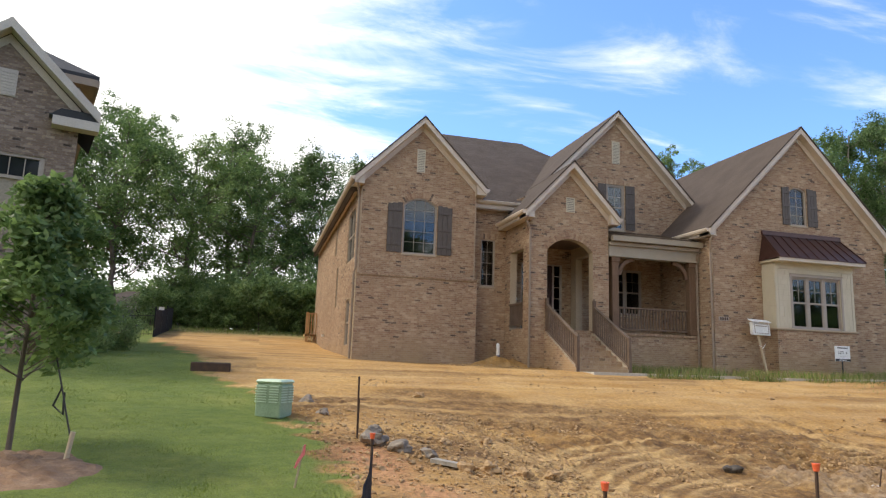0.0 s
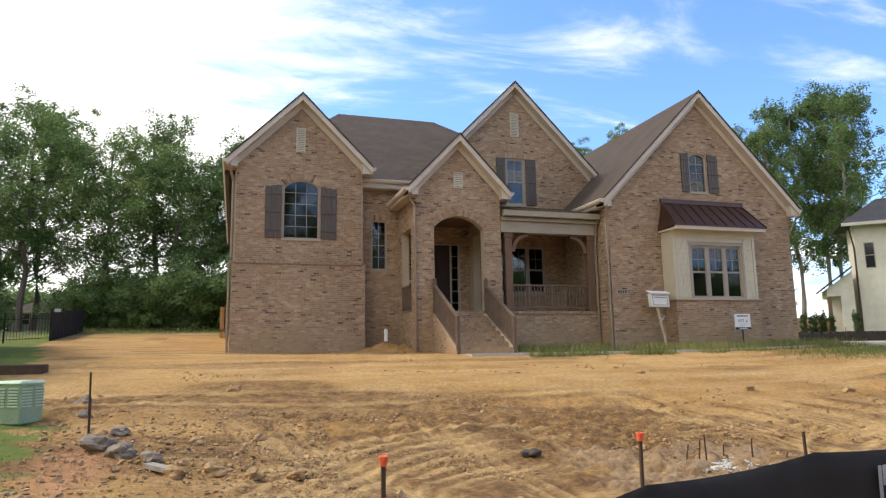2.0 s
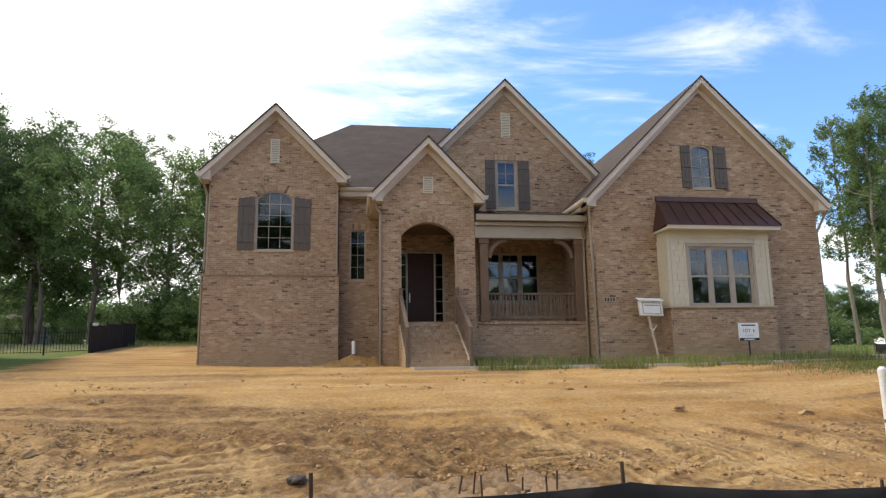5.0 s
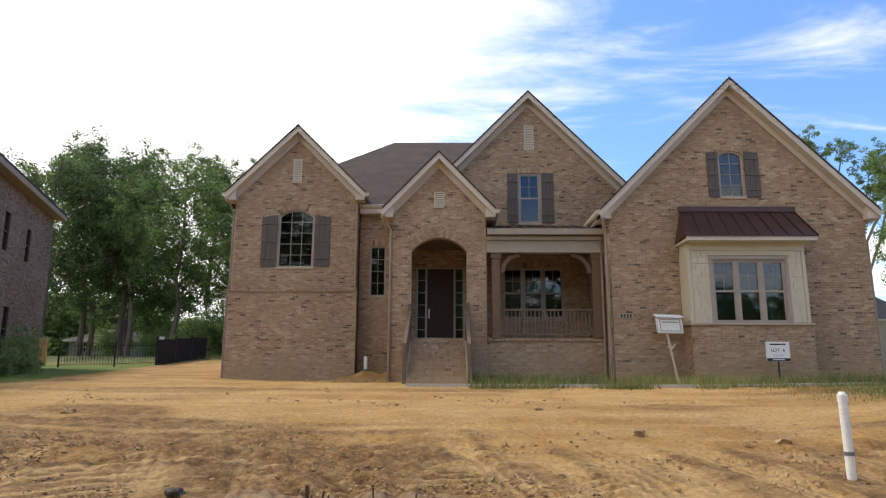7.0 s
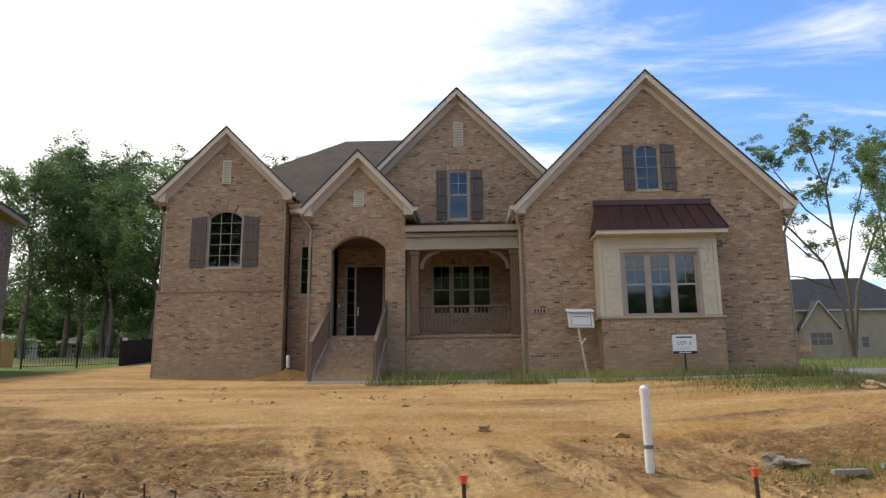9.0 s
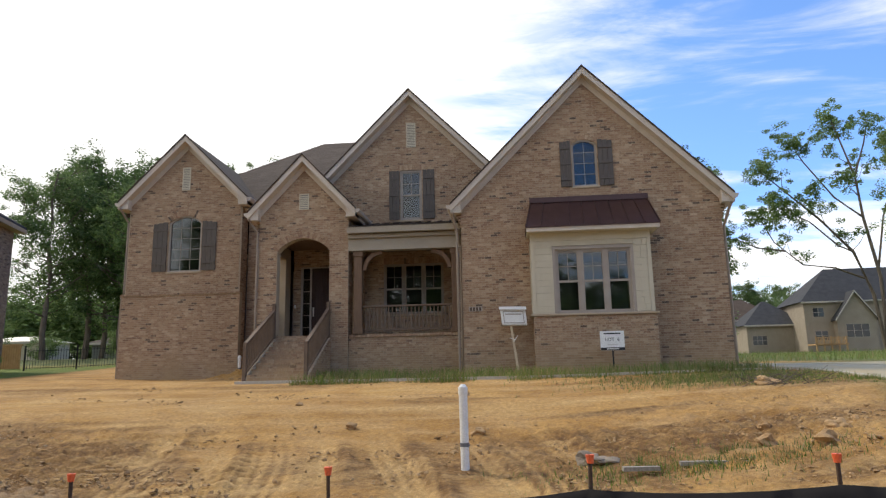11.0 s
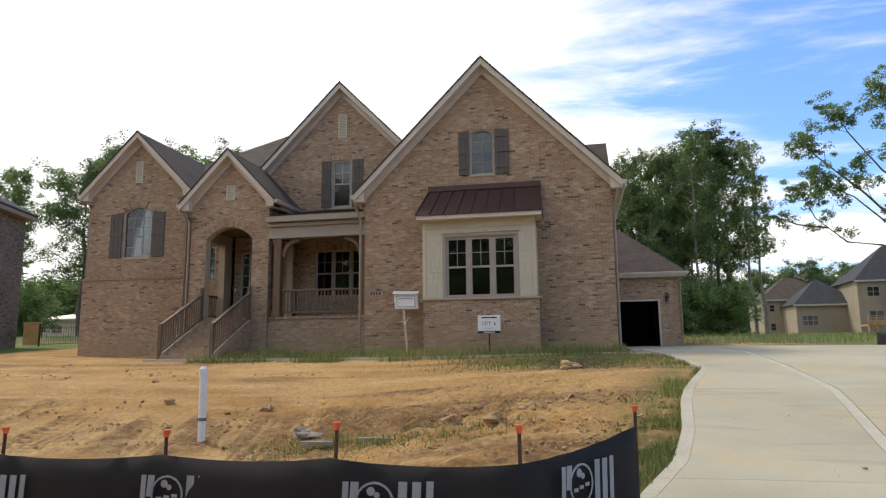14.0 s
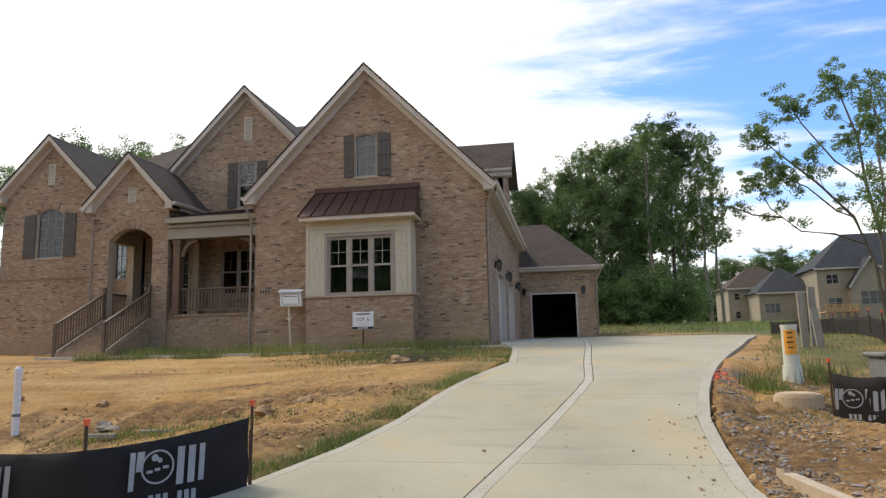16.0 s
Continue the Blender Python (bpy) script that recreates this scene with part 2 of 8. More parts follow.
def place(ob, at):
    ob.location = at
    return ob


def part(name, bm, material, parent=None, label="", smooth=False):
    """Links a bmesh, given in world metres, as one mesh under its parent."""
    me = bpy.data.meshes.new(name)
    bmesh.ops.recalc_face_normals(bm, faces=bm.faces)
    if smooth:
        for f in bm.faces:
            f.smooth = True
    bm.to_mesh(me)
    bm.free()
    return link(name, me, material, parent, label)


def origin(ob):
    p = Vector()
    while ob:
        p += ob.location
        ob = ob.parent
    return p


def link(name, me, material, parent=None, label=""):
    ob = new(name, me)
    if material and not me.materials:
        me.materials.append(M[material] if isinstance(material, str) else material)
    if parent:
        ob.parent = parent
        ob.location = -origin(parent)
    if label:
        ob["label"] = label
    return ob


def soup(name, verts, faces, material, parent=None, label="", kind=""):
    """A large joined mesh from arrays."""
    me = bpy.data.meshes.new(name)
    me.from_pydata(verts, [], faces)
    me.update()
    ob = link(name, me, material, parent, label)
    if kind:
        ob["kind"] = kind
    return ob


def box(bm, x0, x1, y0, y1, z0, z1, bevel=0.0):
    v = [bm.verts.new(p) for p in ((x0, y0, z0), (x1, y0, z0), (x1, y1, z0), (x0, y1, z0), (x0, y0, z1), (x1, y0, z1), (x1, y1, z1), (x0, y1, z1))]
    fs = [bm.faces.new([v[k] for k in q]) for q in ((3, 2, 1, 0), (4, 5, 6, 7), (0, 1, 5, 4), (1, 2, 6, 5), (2, 3, 7, 6), (3, 0, 4, 7))]
    if bevel:
        bmesh.ops.bevel(bm, geom=list({e for f in fs for e in f.edges}), offset=bevel, segments=1, affect="EDGES")
    return bm


def boxed(*args, **kw):
    return box(bmesh.new(), *args, **kw)


def prism(bm, pts, push):
    """A solid between a flat outline (3D points) and the same outline moved by push."""
    push = Vector(push)
    a = [bm.verts.new(p) for p in pts]
    b = [bm.verts.new(Vector(p) + push) for p in pts]
    bm.faces.new(a)
    bm.faces.new(list(reversed(b)))
    for k in range(len(a)):
        j = (k + 1) % len(a)
        bm.faces.new((a[k], b[k], b[j], a[j]))
    return bm


def tube(bm, path, radius, sides=8, radius_end=None):
    """A round bar along a path of points, tapering to radius_end."""
    path = [Vector(p) for p in path]
    rings = []
    for k, p in enumerate(path):
        d = (path[min(k + 1, len(path) - 1)] - path[max(k - 1, 0)]).normalized()
        a = d.orthogonal().normalized()
        b = d.cross(a)
        f = k / max(1, len(path) - 1)
        r = radius if radius_end is None else radius + (radius_end - radius) * f
        rings.append([bm.verts.new(p + r * (math.cos(q) * a + math.sin(q) * b)) for q in (2 * math.pi * s / sides for s in range(sides))])
    for r0, r1 in zip(rings, rings[1:]):
        # keep neighbouring rings in step
        s0 = min(range(sides), key=lambda s: (r1[s].co - r0[0].co).length)
        for s in range(sides):
            bm.faces.new((r0[s], r0[(s + 1) % sides], r1[(s + 1 + s0) % sides], r1[(s + s0) % sides]))
    bm.faces.new(list(reversed(rings[0])))
    bm.faces.new(rings[-1])
    return bm


# ---- ground ----
PROFILE_Y = [-400, 0.5, 3.0, 5.0, 8.5, 10.0, 11.5, 12.5, 14.0, 18.0, 22.0, 34.0, 45.0, 60.0, 150.0, 900.0]
PROFILE_MID = [-1.0, 0.0, 0.02, 0.10, 0.17, 0.40, 0.58, 0.80, 1.10, 1.58, 1.66, 1.95, 3.0, 3.6, 5.0, 6.0]
PROFILE_LEFT = [-1.0, 0.0, 0.05, 0.28, 0.50, 0.66, 0.84, 0.96, 1.12, 1.56, 1.75, 2.3, 3.2, 3.8, 5.0, 6.0]
PROFILE_RIGHT = [-1.0, 0.0, 0.10, 0.36, 0.72, 0.90, 1.08, 1.20, 1.36, 1.66, 1.76, 1.86, 2.2, 2.8, 5.0, 6.0]


LAWN_EDGE_Y = [-50, 3.0, 6.0, 8.0, 11.0, 13.0, 16.0, 18.0, 20.0, 22.0, 28.0, 34.0, 45.0, 60.0]
LAWN_EDGE_X = [1.6, 1.5, 1.15, 1.0, 0.75, 0.2, -1.0, -1.1, -1.4, -2.0, -3.6, -4.7, -6.2, -8.0]
DRIVE_Y = [1.8, 3.2, 4.6, 5.9, 7.2, 8.6, 10.4, 11.4, 12.6, 13.6, 16.5, 19.5, 22.5, 25.5, 29.0, 32.0, 34.75]
DRIVE_L = [19.5, 20.6, 21.5, 22.15, 22.65, 22.95, 23.2, 23.4, 23.75, 24.05, 23.9, 23.3, 23.05, 23.05, 23.05, 23.05, 23.05]
DRIVE_C = [23.6, 23.9, 24.19, 24.46, 24.74, 25.03, 25.40, 25.58, 25.61, 25.63, 25.75, 25.8, 25.85, 25.9, 25.9, 25.9, 25.9]
DRIVE_R = [28.6, 27.6, 27.0, 26.75, 26.82, 26.95, 27.3, 27.55, 27.9, 28.25, 29.3, 30.3, 31.2, 31.6, 31.4, 30.6, 29.5]


def smooth01(v):
    v = np.clip(v, 0.0, 1.0)
    return v * v * (3 - 2 * v)


def lie(x, y):
    """The lie of the land, without its small relief."""
    x, y = np.asarray(x, float), np.asarray(y, float)
    mid, left, right = (np.interp(y, PROFILE_Y, p) for p in (PROFILE_MID, PROFILE_LEFT, PROFILE_RIGHT))
    a, b = 1 - smooth01((x - 1.5) / 4.0), smooth01((x - 16.0) / 7.0)
    ditch = 0.17 * smooth01((x - np.interp(y, DRIVE_Y, DRIVE_R) - 0.15) / 0.5) * smooth01((y - 5) / 2) * smooth01((15 - y) / 3)
    return mid * (1 - a) * (1 - b) + left * a + right * b - ditch


def ground_z(x, y):
    return float(lie(x, y))


def grain(shape, cells, seed):
    """Smooth value noise on a grid of that shape, with cells lumps along each side."""
    rng = np.random.RandomState(seed)
    cy, cx = cells
    g = rng.rand(cy + 2, cx + 2)
    yy, xx = np.linspace(0, cy, shape[0]), np.linspace(0, cx, shape[1])
    iy, ix = yy.astype(int), xx.astype(int)
    fy, fx = smooth01(yy - iy)[:, None], smooth01(xx - ix)[None, :]
    a, b = g[np.ix_(iy, ix)], g[np.ix_(iy, ix + 1)]
    c, d = g[np.ix_(iy + 1, ix)], g[np.ix_(iy + 1, ix + 1)]
    return (a * (1 - fx) + b * fx) * (1 - fy) + (c * (1 - fx) + d * fx) * fy - 0.5


def build_ground():
    xs = np.concatenate([-np.geomspace(900, 14, 26), np.arange(-13, 34, 0.07), np.geomspace(35, 900, 26)])
    ys = np.concatenate([-np.geomspace(900, 3, 26), np.arange(-2, 5, 0.14), np.arange(5, 15.5, 0.055), np.arange(15.5, 24.5, 0.11), np.arange(25, 70, 1.2), np.geomspace(72, 900, 20)])
    X, Y = np.meshgrid(xs, ys)
    Z = lie(X, Y)
    shape = X.shape
    lawn = smooth01((np.interp(Y, LAWN_EDGE_Y, LAWN_EDGE_X) + 0.9 * grain(shape, (90, 120), 5) - X) / 0.25)
    lawn = np.maximum(lawn, smooth01((X - 35) / 2) * smooth01((Y - 14) / 6) * smooth01((105 - Y) / 5))
    # lawn taken out at the back left, where darker colour stands for tree shade
    lawn = lawn * (1 - smooth01((Y - 36) / 3) * smooth01((-6 - X) / 2))
    near = smooth01((X + 13) / 2) * smooth01((34 - X) / 2) * smooth01((Y + 1.5) / 2) * smooth01((24 - Y) / 2)
    bare = near * (1 - lawn)
    slope = smooth01((Y - 5) / 3) * smooth01((14.5 - Y) / 4)
    # lumps, clods and the combed tracks of a machine
    def at(cell, seed, sx=1.0, sy=1.0):
        """Value noise over the plan, with lumps of about cell metres."""
        rs = np.random.RandomState(seed)
        g = rs.rand(257, 257)
        u, v = (X / (cell * sx)) % 256, (Y / (cell * sy)) % 256
        iu, iv = u.astype(int), v.astype(int)
        fu, fv = smooth01(u - iu), smooth01(v - iv)
        return (g[iv, iu] * (1 - fu) + g[iv, iu + 1] * fu) * (1 - fv) + (g[iv + 1, iu] * (1 - fu) + g[iv + 1, iu + 1] * fu) * fv - 0.5
    rough = 0.06 * at(1.6, 1) + 0.03 * at(0.6, 2, 1.5, 0.8) + 0.05 * at(0.22, 3) + 0.075 * at(0.11, 4)
    crumb = smooth01((at(2.2, 6) + 0.12) / 0.25)
    # smoothed where the bucket turned and where wheels ran
    calm = 0.85 * smooth01((X - 2.9) / 0.8) * smooth01((7.5 - X) / 0.8) * smooth01((10.6 - Y) / 1.2) + 0.45 * smooth01((X - 10.5) / 1) * smooth01((17.5 - X) / 1) * smooth01((12 - Y) / 1)
    Z = Z + bare * rough * (0.20 + 0.95 * slope) * (0.35 + 0.9 * crumb) * (1 - calm)
    Z = Z + near * 0.26 * np.exp(-((X - 8.0) / 0.9) ** 2 - ((Y - 21.6) / 0.7) ** 2) * (1 + 1.2 * at(0.25, 9))
    # a low bank at the top of the slope
    Z = Z + bare * 0.07 * np.exp(-((Y - 13.6 - 1.2 * at(4, 7)) / 0.5) ** 2)
    scar, smear = np.zeros(shape), np.zeros(shape)
    swing = X + 0.35 * (Y - 9) + 0.05 * (Y - 11) ** 2
    for x0, width in ((4.4, 1.0), (6.6, 1.0), (8.0, 0.8), (11.6, 1.1), (13.4, 1.2), (15.6, 1.1), (17.2, 0.9)):
        lane = np.exp(-((swing - x0) / (0.35 * width)) ** 2) * slope * smooth01((12.5 - Y) / 3)
        cut = 0.5 + 0.5 * np.sin((swing - x0) * 2 * math.pi / 0.20)
        worn = 0.4 + 1.1 * (at(0.9, int(x0 * 10)) + 0.5)
        Z = Z - bare * lane * (0.01 + 0.035 * cut) * worn
        scar, smear = scar + lane * cut * worn, smear + 0.7 * lane * (1 - cut) * worn
    # turning marks of the bucket, in bundles of arcs
    bundles = [(7.2, 6.4, 2.0 + 0.30 * k, 61 + k) for k in range(8)] + [(13.6, 6.2, 2.3 + 0.42 * k, 171 + k) for k in range(3)]
    for x0, y0, r0, seed in bundles:
        ring = np.hypot(X - x0, Y - y0) + 0.12 * at(0.9, 160)
        arc = slope * smooth01((x0 + 0.2 - X) / 1.0) * smooth01((X - x0 + 4.4) / 0.8) * (0.55 + at(1.0, seed))
        groove = np.exp(-((ring - r0) / 0.075) ** 2) * np.clip(arc, 0, 1)
        Z = Z - bare * 0.035 * groove
        scar = scar + 1.3 * groove
        smear = smear + 1.6 * np.exp(-((ring - r0 - 0.15) / 0.07) ** 2) * np.clip(arc, 0, 1)
    # rows of tread marks across the slope
    for x0, x1, yc, seed in ((8.6, 9.5, 9.8, 71), (10.0, 10.9, 9.7, 72), (12.3, 13.0, 9.6, 73)):
        tread = smooth01((X - x0) / 0.15) * smooth01((x1 - X) / 0.15) * np.exp(-((Y - yc) / 1.1) ** 2)
        bar = np.sin(Y * 2 * math.pi / 0.24 + 3 * at(0.8, seed))
        Z = Z - bare * tread * (0.04 + 0.05 * bar)
        scar, smear = scar + 0.5 * tread * smooth01(bar), smear + 0.5 * tread * smooth01(-bar)
    # broad wheel lanes straight up the slope, pale where pressed and dark where torn
    for x0, width, seed in ((11.2, 0.42, 81), (12.5, 0.50, 82), (13.9, 0.42, 83), (15.2, 0.55, 84), (16.6, 0.45, 85), (17.9, 0.40, 86), (3.6, 0.40, 87), (4.7, 0.35, 88)):
        off = X - x0 + 0.28 * (Y - 9) - 0.5 * at(3.5, seed)
        run = smooth01((Y - 5) / 1.5) * smooth01((12.8 - Y + 2 * at(2.0, seed + 20)) / 2) * np.clip(0.70 + 1.1 * at(1.3, seed + 40), 0, 1)
        press, torn = np.exp(-(off / (0.5 * width)) ** 4) * run * (0.6 + 0.4 * np.cos(off * 2 * math.pi / 0.19)), np.exp(-((off - width * 0.85) / (0.3 * width)) ** 2) * run
        Z = Z - bare * 0.05 * press + bare * 0.05 * torn
        smear, scar = smear + 1.0 * press, scar + 1.0 * torn
    # a slab of drying clay, cracked into plates
    slab = smooth01((1 - np.hypot((X - 9.1) / 2.1, (Y - 7.9) / 1.5) + 0.7 * at(0.8, 91)) / 0.3) * bare
    iy, ix = np.nonzero(slab > 0.02)
    rs = np.random.RandomState(92)
    sx, sy = rs.uniform(6.5, 11.7, 520), rs.uniform(6.0, 9.9, 520)
    dist = np.hypot(X[iy, ix][:, None] - sx, (Y[iy, ix][:, None] - sy) * 1.3)
    near2 = np.partition(dist, 1, 1)[:, :2]
    owner = np.argmin(dist, 1)
    crack = np.zeros(shape)
    crack[iy, ix] = np.clip(1 - (near2[:, 1] - near2[:, 0]) / 0.07, 0, 1)
    plate = np.zeros(shape)
    plate[iy, ix] = rs.uniform(-0.02, 0.05, 520)[owner] + rs.uniform(-0.12, 0.12, 520)[owner] * (Y[iy, ix] - sy[owner])
    Z = Z + slab * (plate - 0.06 * crack)
    Z = Z + near * lawn * 0.03 * grain(shape, (80, 120), 9)
    # seat of the drive and the walk
    in_drive = (X > np.interp(Y, DRIVE_Y, DRIVE_L) - 0.05) & (X < np.interp(Y, DRIVE_Y, DRIVE_R) + 0.05) & (Y > 1.7) & (Y < 34.9)
    Z = np.where(in_drive, lie(X, Y) - 0.10, Z)
    weeds = smooth01((Y - 17.6 + 1.4 * grain(shape, (60, 160), 12)) / 1.2) * smooth01((24 - Y) / 1.0) * smooth01((X - 10.5) / 1.5) * (X < 24)
    side = np.exp(-((X - np.interp(Y, DRIVE_Y, DRIVE_L) + 0.45) / 0.4) ** 2) * smooth01((Y - 4) / 2) * (Y < 16)
    corner = np.exp(-((X - 22.0) / 1.6) ** 2 - ((Y - 15.4) / 1.2) ** 2)
    # last term paints the tree shade on the left lawn in weed colour
    back = smooth01((Y - 38) / 6) * 0.8 + smooth01((X - 31) / 4) * 0.9 + (X < -13) * 1.0 + smooth01((-6 - X) / 2) * smooth01((Y - 36) / 3)
    verge = 0.85 * smooth01((X - np.interp(Y, DRIVE_Y, DRIVE_R) - 0.5) / 0.8) * smooth01((Y - 11.8) / 1.5) * smooth01((40 - Y) / 4) * np.clip(0.8 + 0.9 * at(1.1, 28), 0, 1)
    weeds = np.clip(np.maximum.reduce([verge, weeds * (0.75 + grain(shape, (80, 200), 13)), 0.5 * side, 0.45 * corner, back]), 0, 1)
    road = smooth01((1.4 - Y) / 0.05)
    belt = smooth01((Y - 8.6 + 1.5 * at(2.5, 17)) / 1.2) * smooth01((13.0 - Y + 1.6 * at(2.0, 18, 2.0, 1.0)) / 1.6)
    turned = np.clip(0.34 * belt + slope * (0.52 + 1.7 * at(2.2, 14, 1.4, 0.7) + 0.9 * at(0.7, 19, 1.6, 0.7)) + 0.5 * smooth01((at(1.7, 15, 2.2, 0.5) - 0.12) / 0.2), 0, 1)
    # long scraped streaks on the level ground, and tracks that cross it
    streak = smooth01((at(0.5, 21, 7, 0.8) - 0.10) / 0.2) * smooth01((Y - 10) / 3)
    for yc, seed in ((12.2, 22), (13.1, 23), (15.0, 24), (16.2, 25)):
        line = Y - yc - 0.9 * at(7, seed) - 0.05 * (X - 9)
        scar = scar + 0.6 * np.exp(-(line / 0.10) ** 2) * (0.3 + at(1.5, seed + 9)) * (Y > 10)
        smear = smear + 0.7 * np.exp(-((line - 0.25) / 0.12) ** 2) * (0.5 + at(1.5, seed + 4))
    turned = np.clip(turned + 0.28 * slope * np.exp(-((X - 9.5) / 2.6) ** 2) - 0.30 * slope * smooth01((X - 13.5) / 3) - 0.25 * slope * smooth01((5 - X) / 2) + 0.8 * scar - 0.7 * smear + 0.9 * slab * crack - 0.5 * slab, 0, 1)
    pale = np.clip(1.0 * smear + 0.4 * streak * (1 - slope) + 0.45 * smooth01((at(0.40, 26, 1.8, 0.7) - 0.22) / 0.12) * slope, 0, 1) * bare
    clay = np.exp(-((X - 1.5 - 0.15 * (9 - Y)) / 0.6) ** 2) * smooth01((11.5 - Y) / 2) * np.clip(0.7 + 1.2 * at(0.7, 16), 0, 1)
    clay = np.maximum(clay, np.exp(-((X - 28.0) / 0.35) ** 2 - ((Y - 12.6) / 0.9) ** 2))
    ny, nx = shape
    verts = np.stack([X, Y, Z], -1).reshape(-1, 3)
    k = np.arange(ny * nx).reshape(ny, nx)
    faces = np.stack([k[:-1, :-1], k[:-1, 1:], k[1:, 1:], k[1:, :-1]], -1).reshape(-1, 4)
    me = bpy.data.meshes.new("ground")
    me.from_pydata(verts.tolist(), [], faces.tolist())
    for name, a in (("lawn", lawn), ("weeds", weeds), ("road", road), ("turned", turned), ("clay", clay), ("pale", pale), ("slab", slab * (1 - 0.8 * crack))):
        me.attributes.new(name, "FLOAT", "POINT").data.foreach_set("value", a.astype(np.float32).ravel())
    me.polygons.foreach_set("use_smooth", [True] * len(me.polygons))
    me.update()
    m = mat("earth", (0.4, 0.27, 0.14), 0.95)
    n = Nodes(m)

    def attr(key):
        a = n.t.nodes.new("ShaderNodeAttribute")
        a.attribute_name = key
        return a.outputs["Fac"]
    c = n.ramp(n.noise(0.35, 6, 0.6, distort=0.6), [(0.3, (0.33, 0.17, 0.042)), (0.45, (0.44, 0.245, 0.068)), (0.58, (0.53, 0.315, 0.10)), (0.72, (0.60, 0.39, 0.15))])
    c = n.mix(n.fade(n.noise(1.3, 5, 0.6, (0.55, 1.2, 1)), 0.45, 0.7, 0.0, 0.65), c, (0.58, 0.385, 0.175))
    c = n.mix(n.fade(n.noise(2.6, 6, 0.65), 0.52, 0.72, 0.0, 0.6), c, (0.30, 0.175, 0.08))
    c = n.mix(n.fade(attr("turned"), 0.15, 0.70, 0.0, 0.95), c, n.ramp(n.noise(3.5, 7, 0.7), [(0.32, (0.10, 0.048, 0.015)), (0.5, (0.23, 0.122, 0.037)), (0.70, (0.40, 0.24, 0.085))]))
    c = n.mix(n.fade(n.noise(0.9, 6, 0.6, (0.45, 1.7, 1), 0.8), 0.52, 0.66, 0.0, 0.28), c, (0.54, 0.37, 0.17))
    c = n.mix(n.fade(attr("pale"), 0.1, 0.9, 0.0, 0.75), c, n.ramp(n.noise(5, 5, 0.6), [(0.3, (0.52, 0.33, 0.125)), (0.7, (0.68, 0.47, 0.215))]))
    c = n.mix(n.fade(attr("slab"), 0.1, 0.9, 0.0, 0.75), c, n.ramp(n.noise(6, 5, 0.6), [(0.3, (0.30, 0.20, 0.115)), (0.7, (0.48, 0.345, 0.21))]))
    c = n.mix(n.fade(attr("clay"), 0.25, 1.0, 0.0, 0.75), c, (0.56, 0.28, 0.14))
    c = n.mix(0.8, c, n.ramp(n.noise(14, 5), [(0.30, (0.70, 0.65, 0.60)), (0.68, (1.18, 1.17, 1.13))]), "MULTIPLY")
    c = n.mix(0.6, c, n.ramp(n.noise(70, 3), [(0.3, (0.68, 0.66, 0.64)), (0.7, (1.22, 1.22, 1.2))]), "MULTIPLY")
    grass = n.ramp(n.noise(0.8, 5), [(0.3, (0.105, 0.155, 0.022)), (0.55, (0.155, 0.20, 0.034)), (0.75, (0.225, 0.25, 0.055))])
    grass = n.mix(0.7, grass, n.ramp(n.noise(45, 4), [(0.3, (0.6, 0.65, 0.5)), (0.7, (1.25, 1.2, 1.1))]), "MULTIPLY")
    grass = n.mix(0.8, grass, n.ramp(n.noise(6, 4, 0.6), [(0.3, (0.72, 0.78, 0.6)), (0.7, (1.25, 1.18, 1.15))]), "MULTIPLY")
    weedy_shaded = n.ramp(n.noise(1.6, 5), [(0.4, (0.075, 0.11, 0.03)), (0.62, (0.17, 0.17, 0.06)), (0.78, (0.36, 0.27, 0.13))])
    weedy_shaded = n.mix(0.7, weedy_shaded, n.ramp(n.noise(40, 4), [(0.3, (0.6, 0.6, 0.55)), (0.7, (1.2, 1.2, 1.1))]), "MULTIPLY")
    # weed colour, also the painted tree shade at the back left
    c = n.mix(attr("weeds"), c, weedy_shaded)
    c = n.mix(attr("lawn"), c, grass)
    asphalt = n.ramp(n.noise(90, 3), [(0.3, (0.04, 0.04, 0.042)), (0.7, (0.075, 0.074, 0.072))])
    c = n.mix(attr("road"), c, asphalt)
    n.colour(c)
    n.bump(n.noise(13, 8, 0.72), 1.0, 0.06)
    ob = link("ground", me, m)
    tagged(ob, "tan graded clay soil with green lawn beside it", "ground", kind="structure")


build_ground()


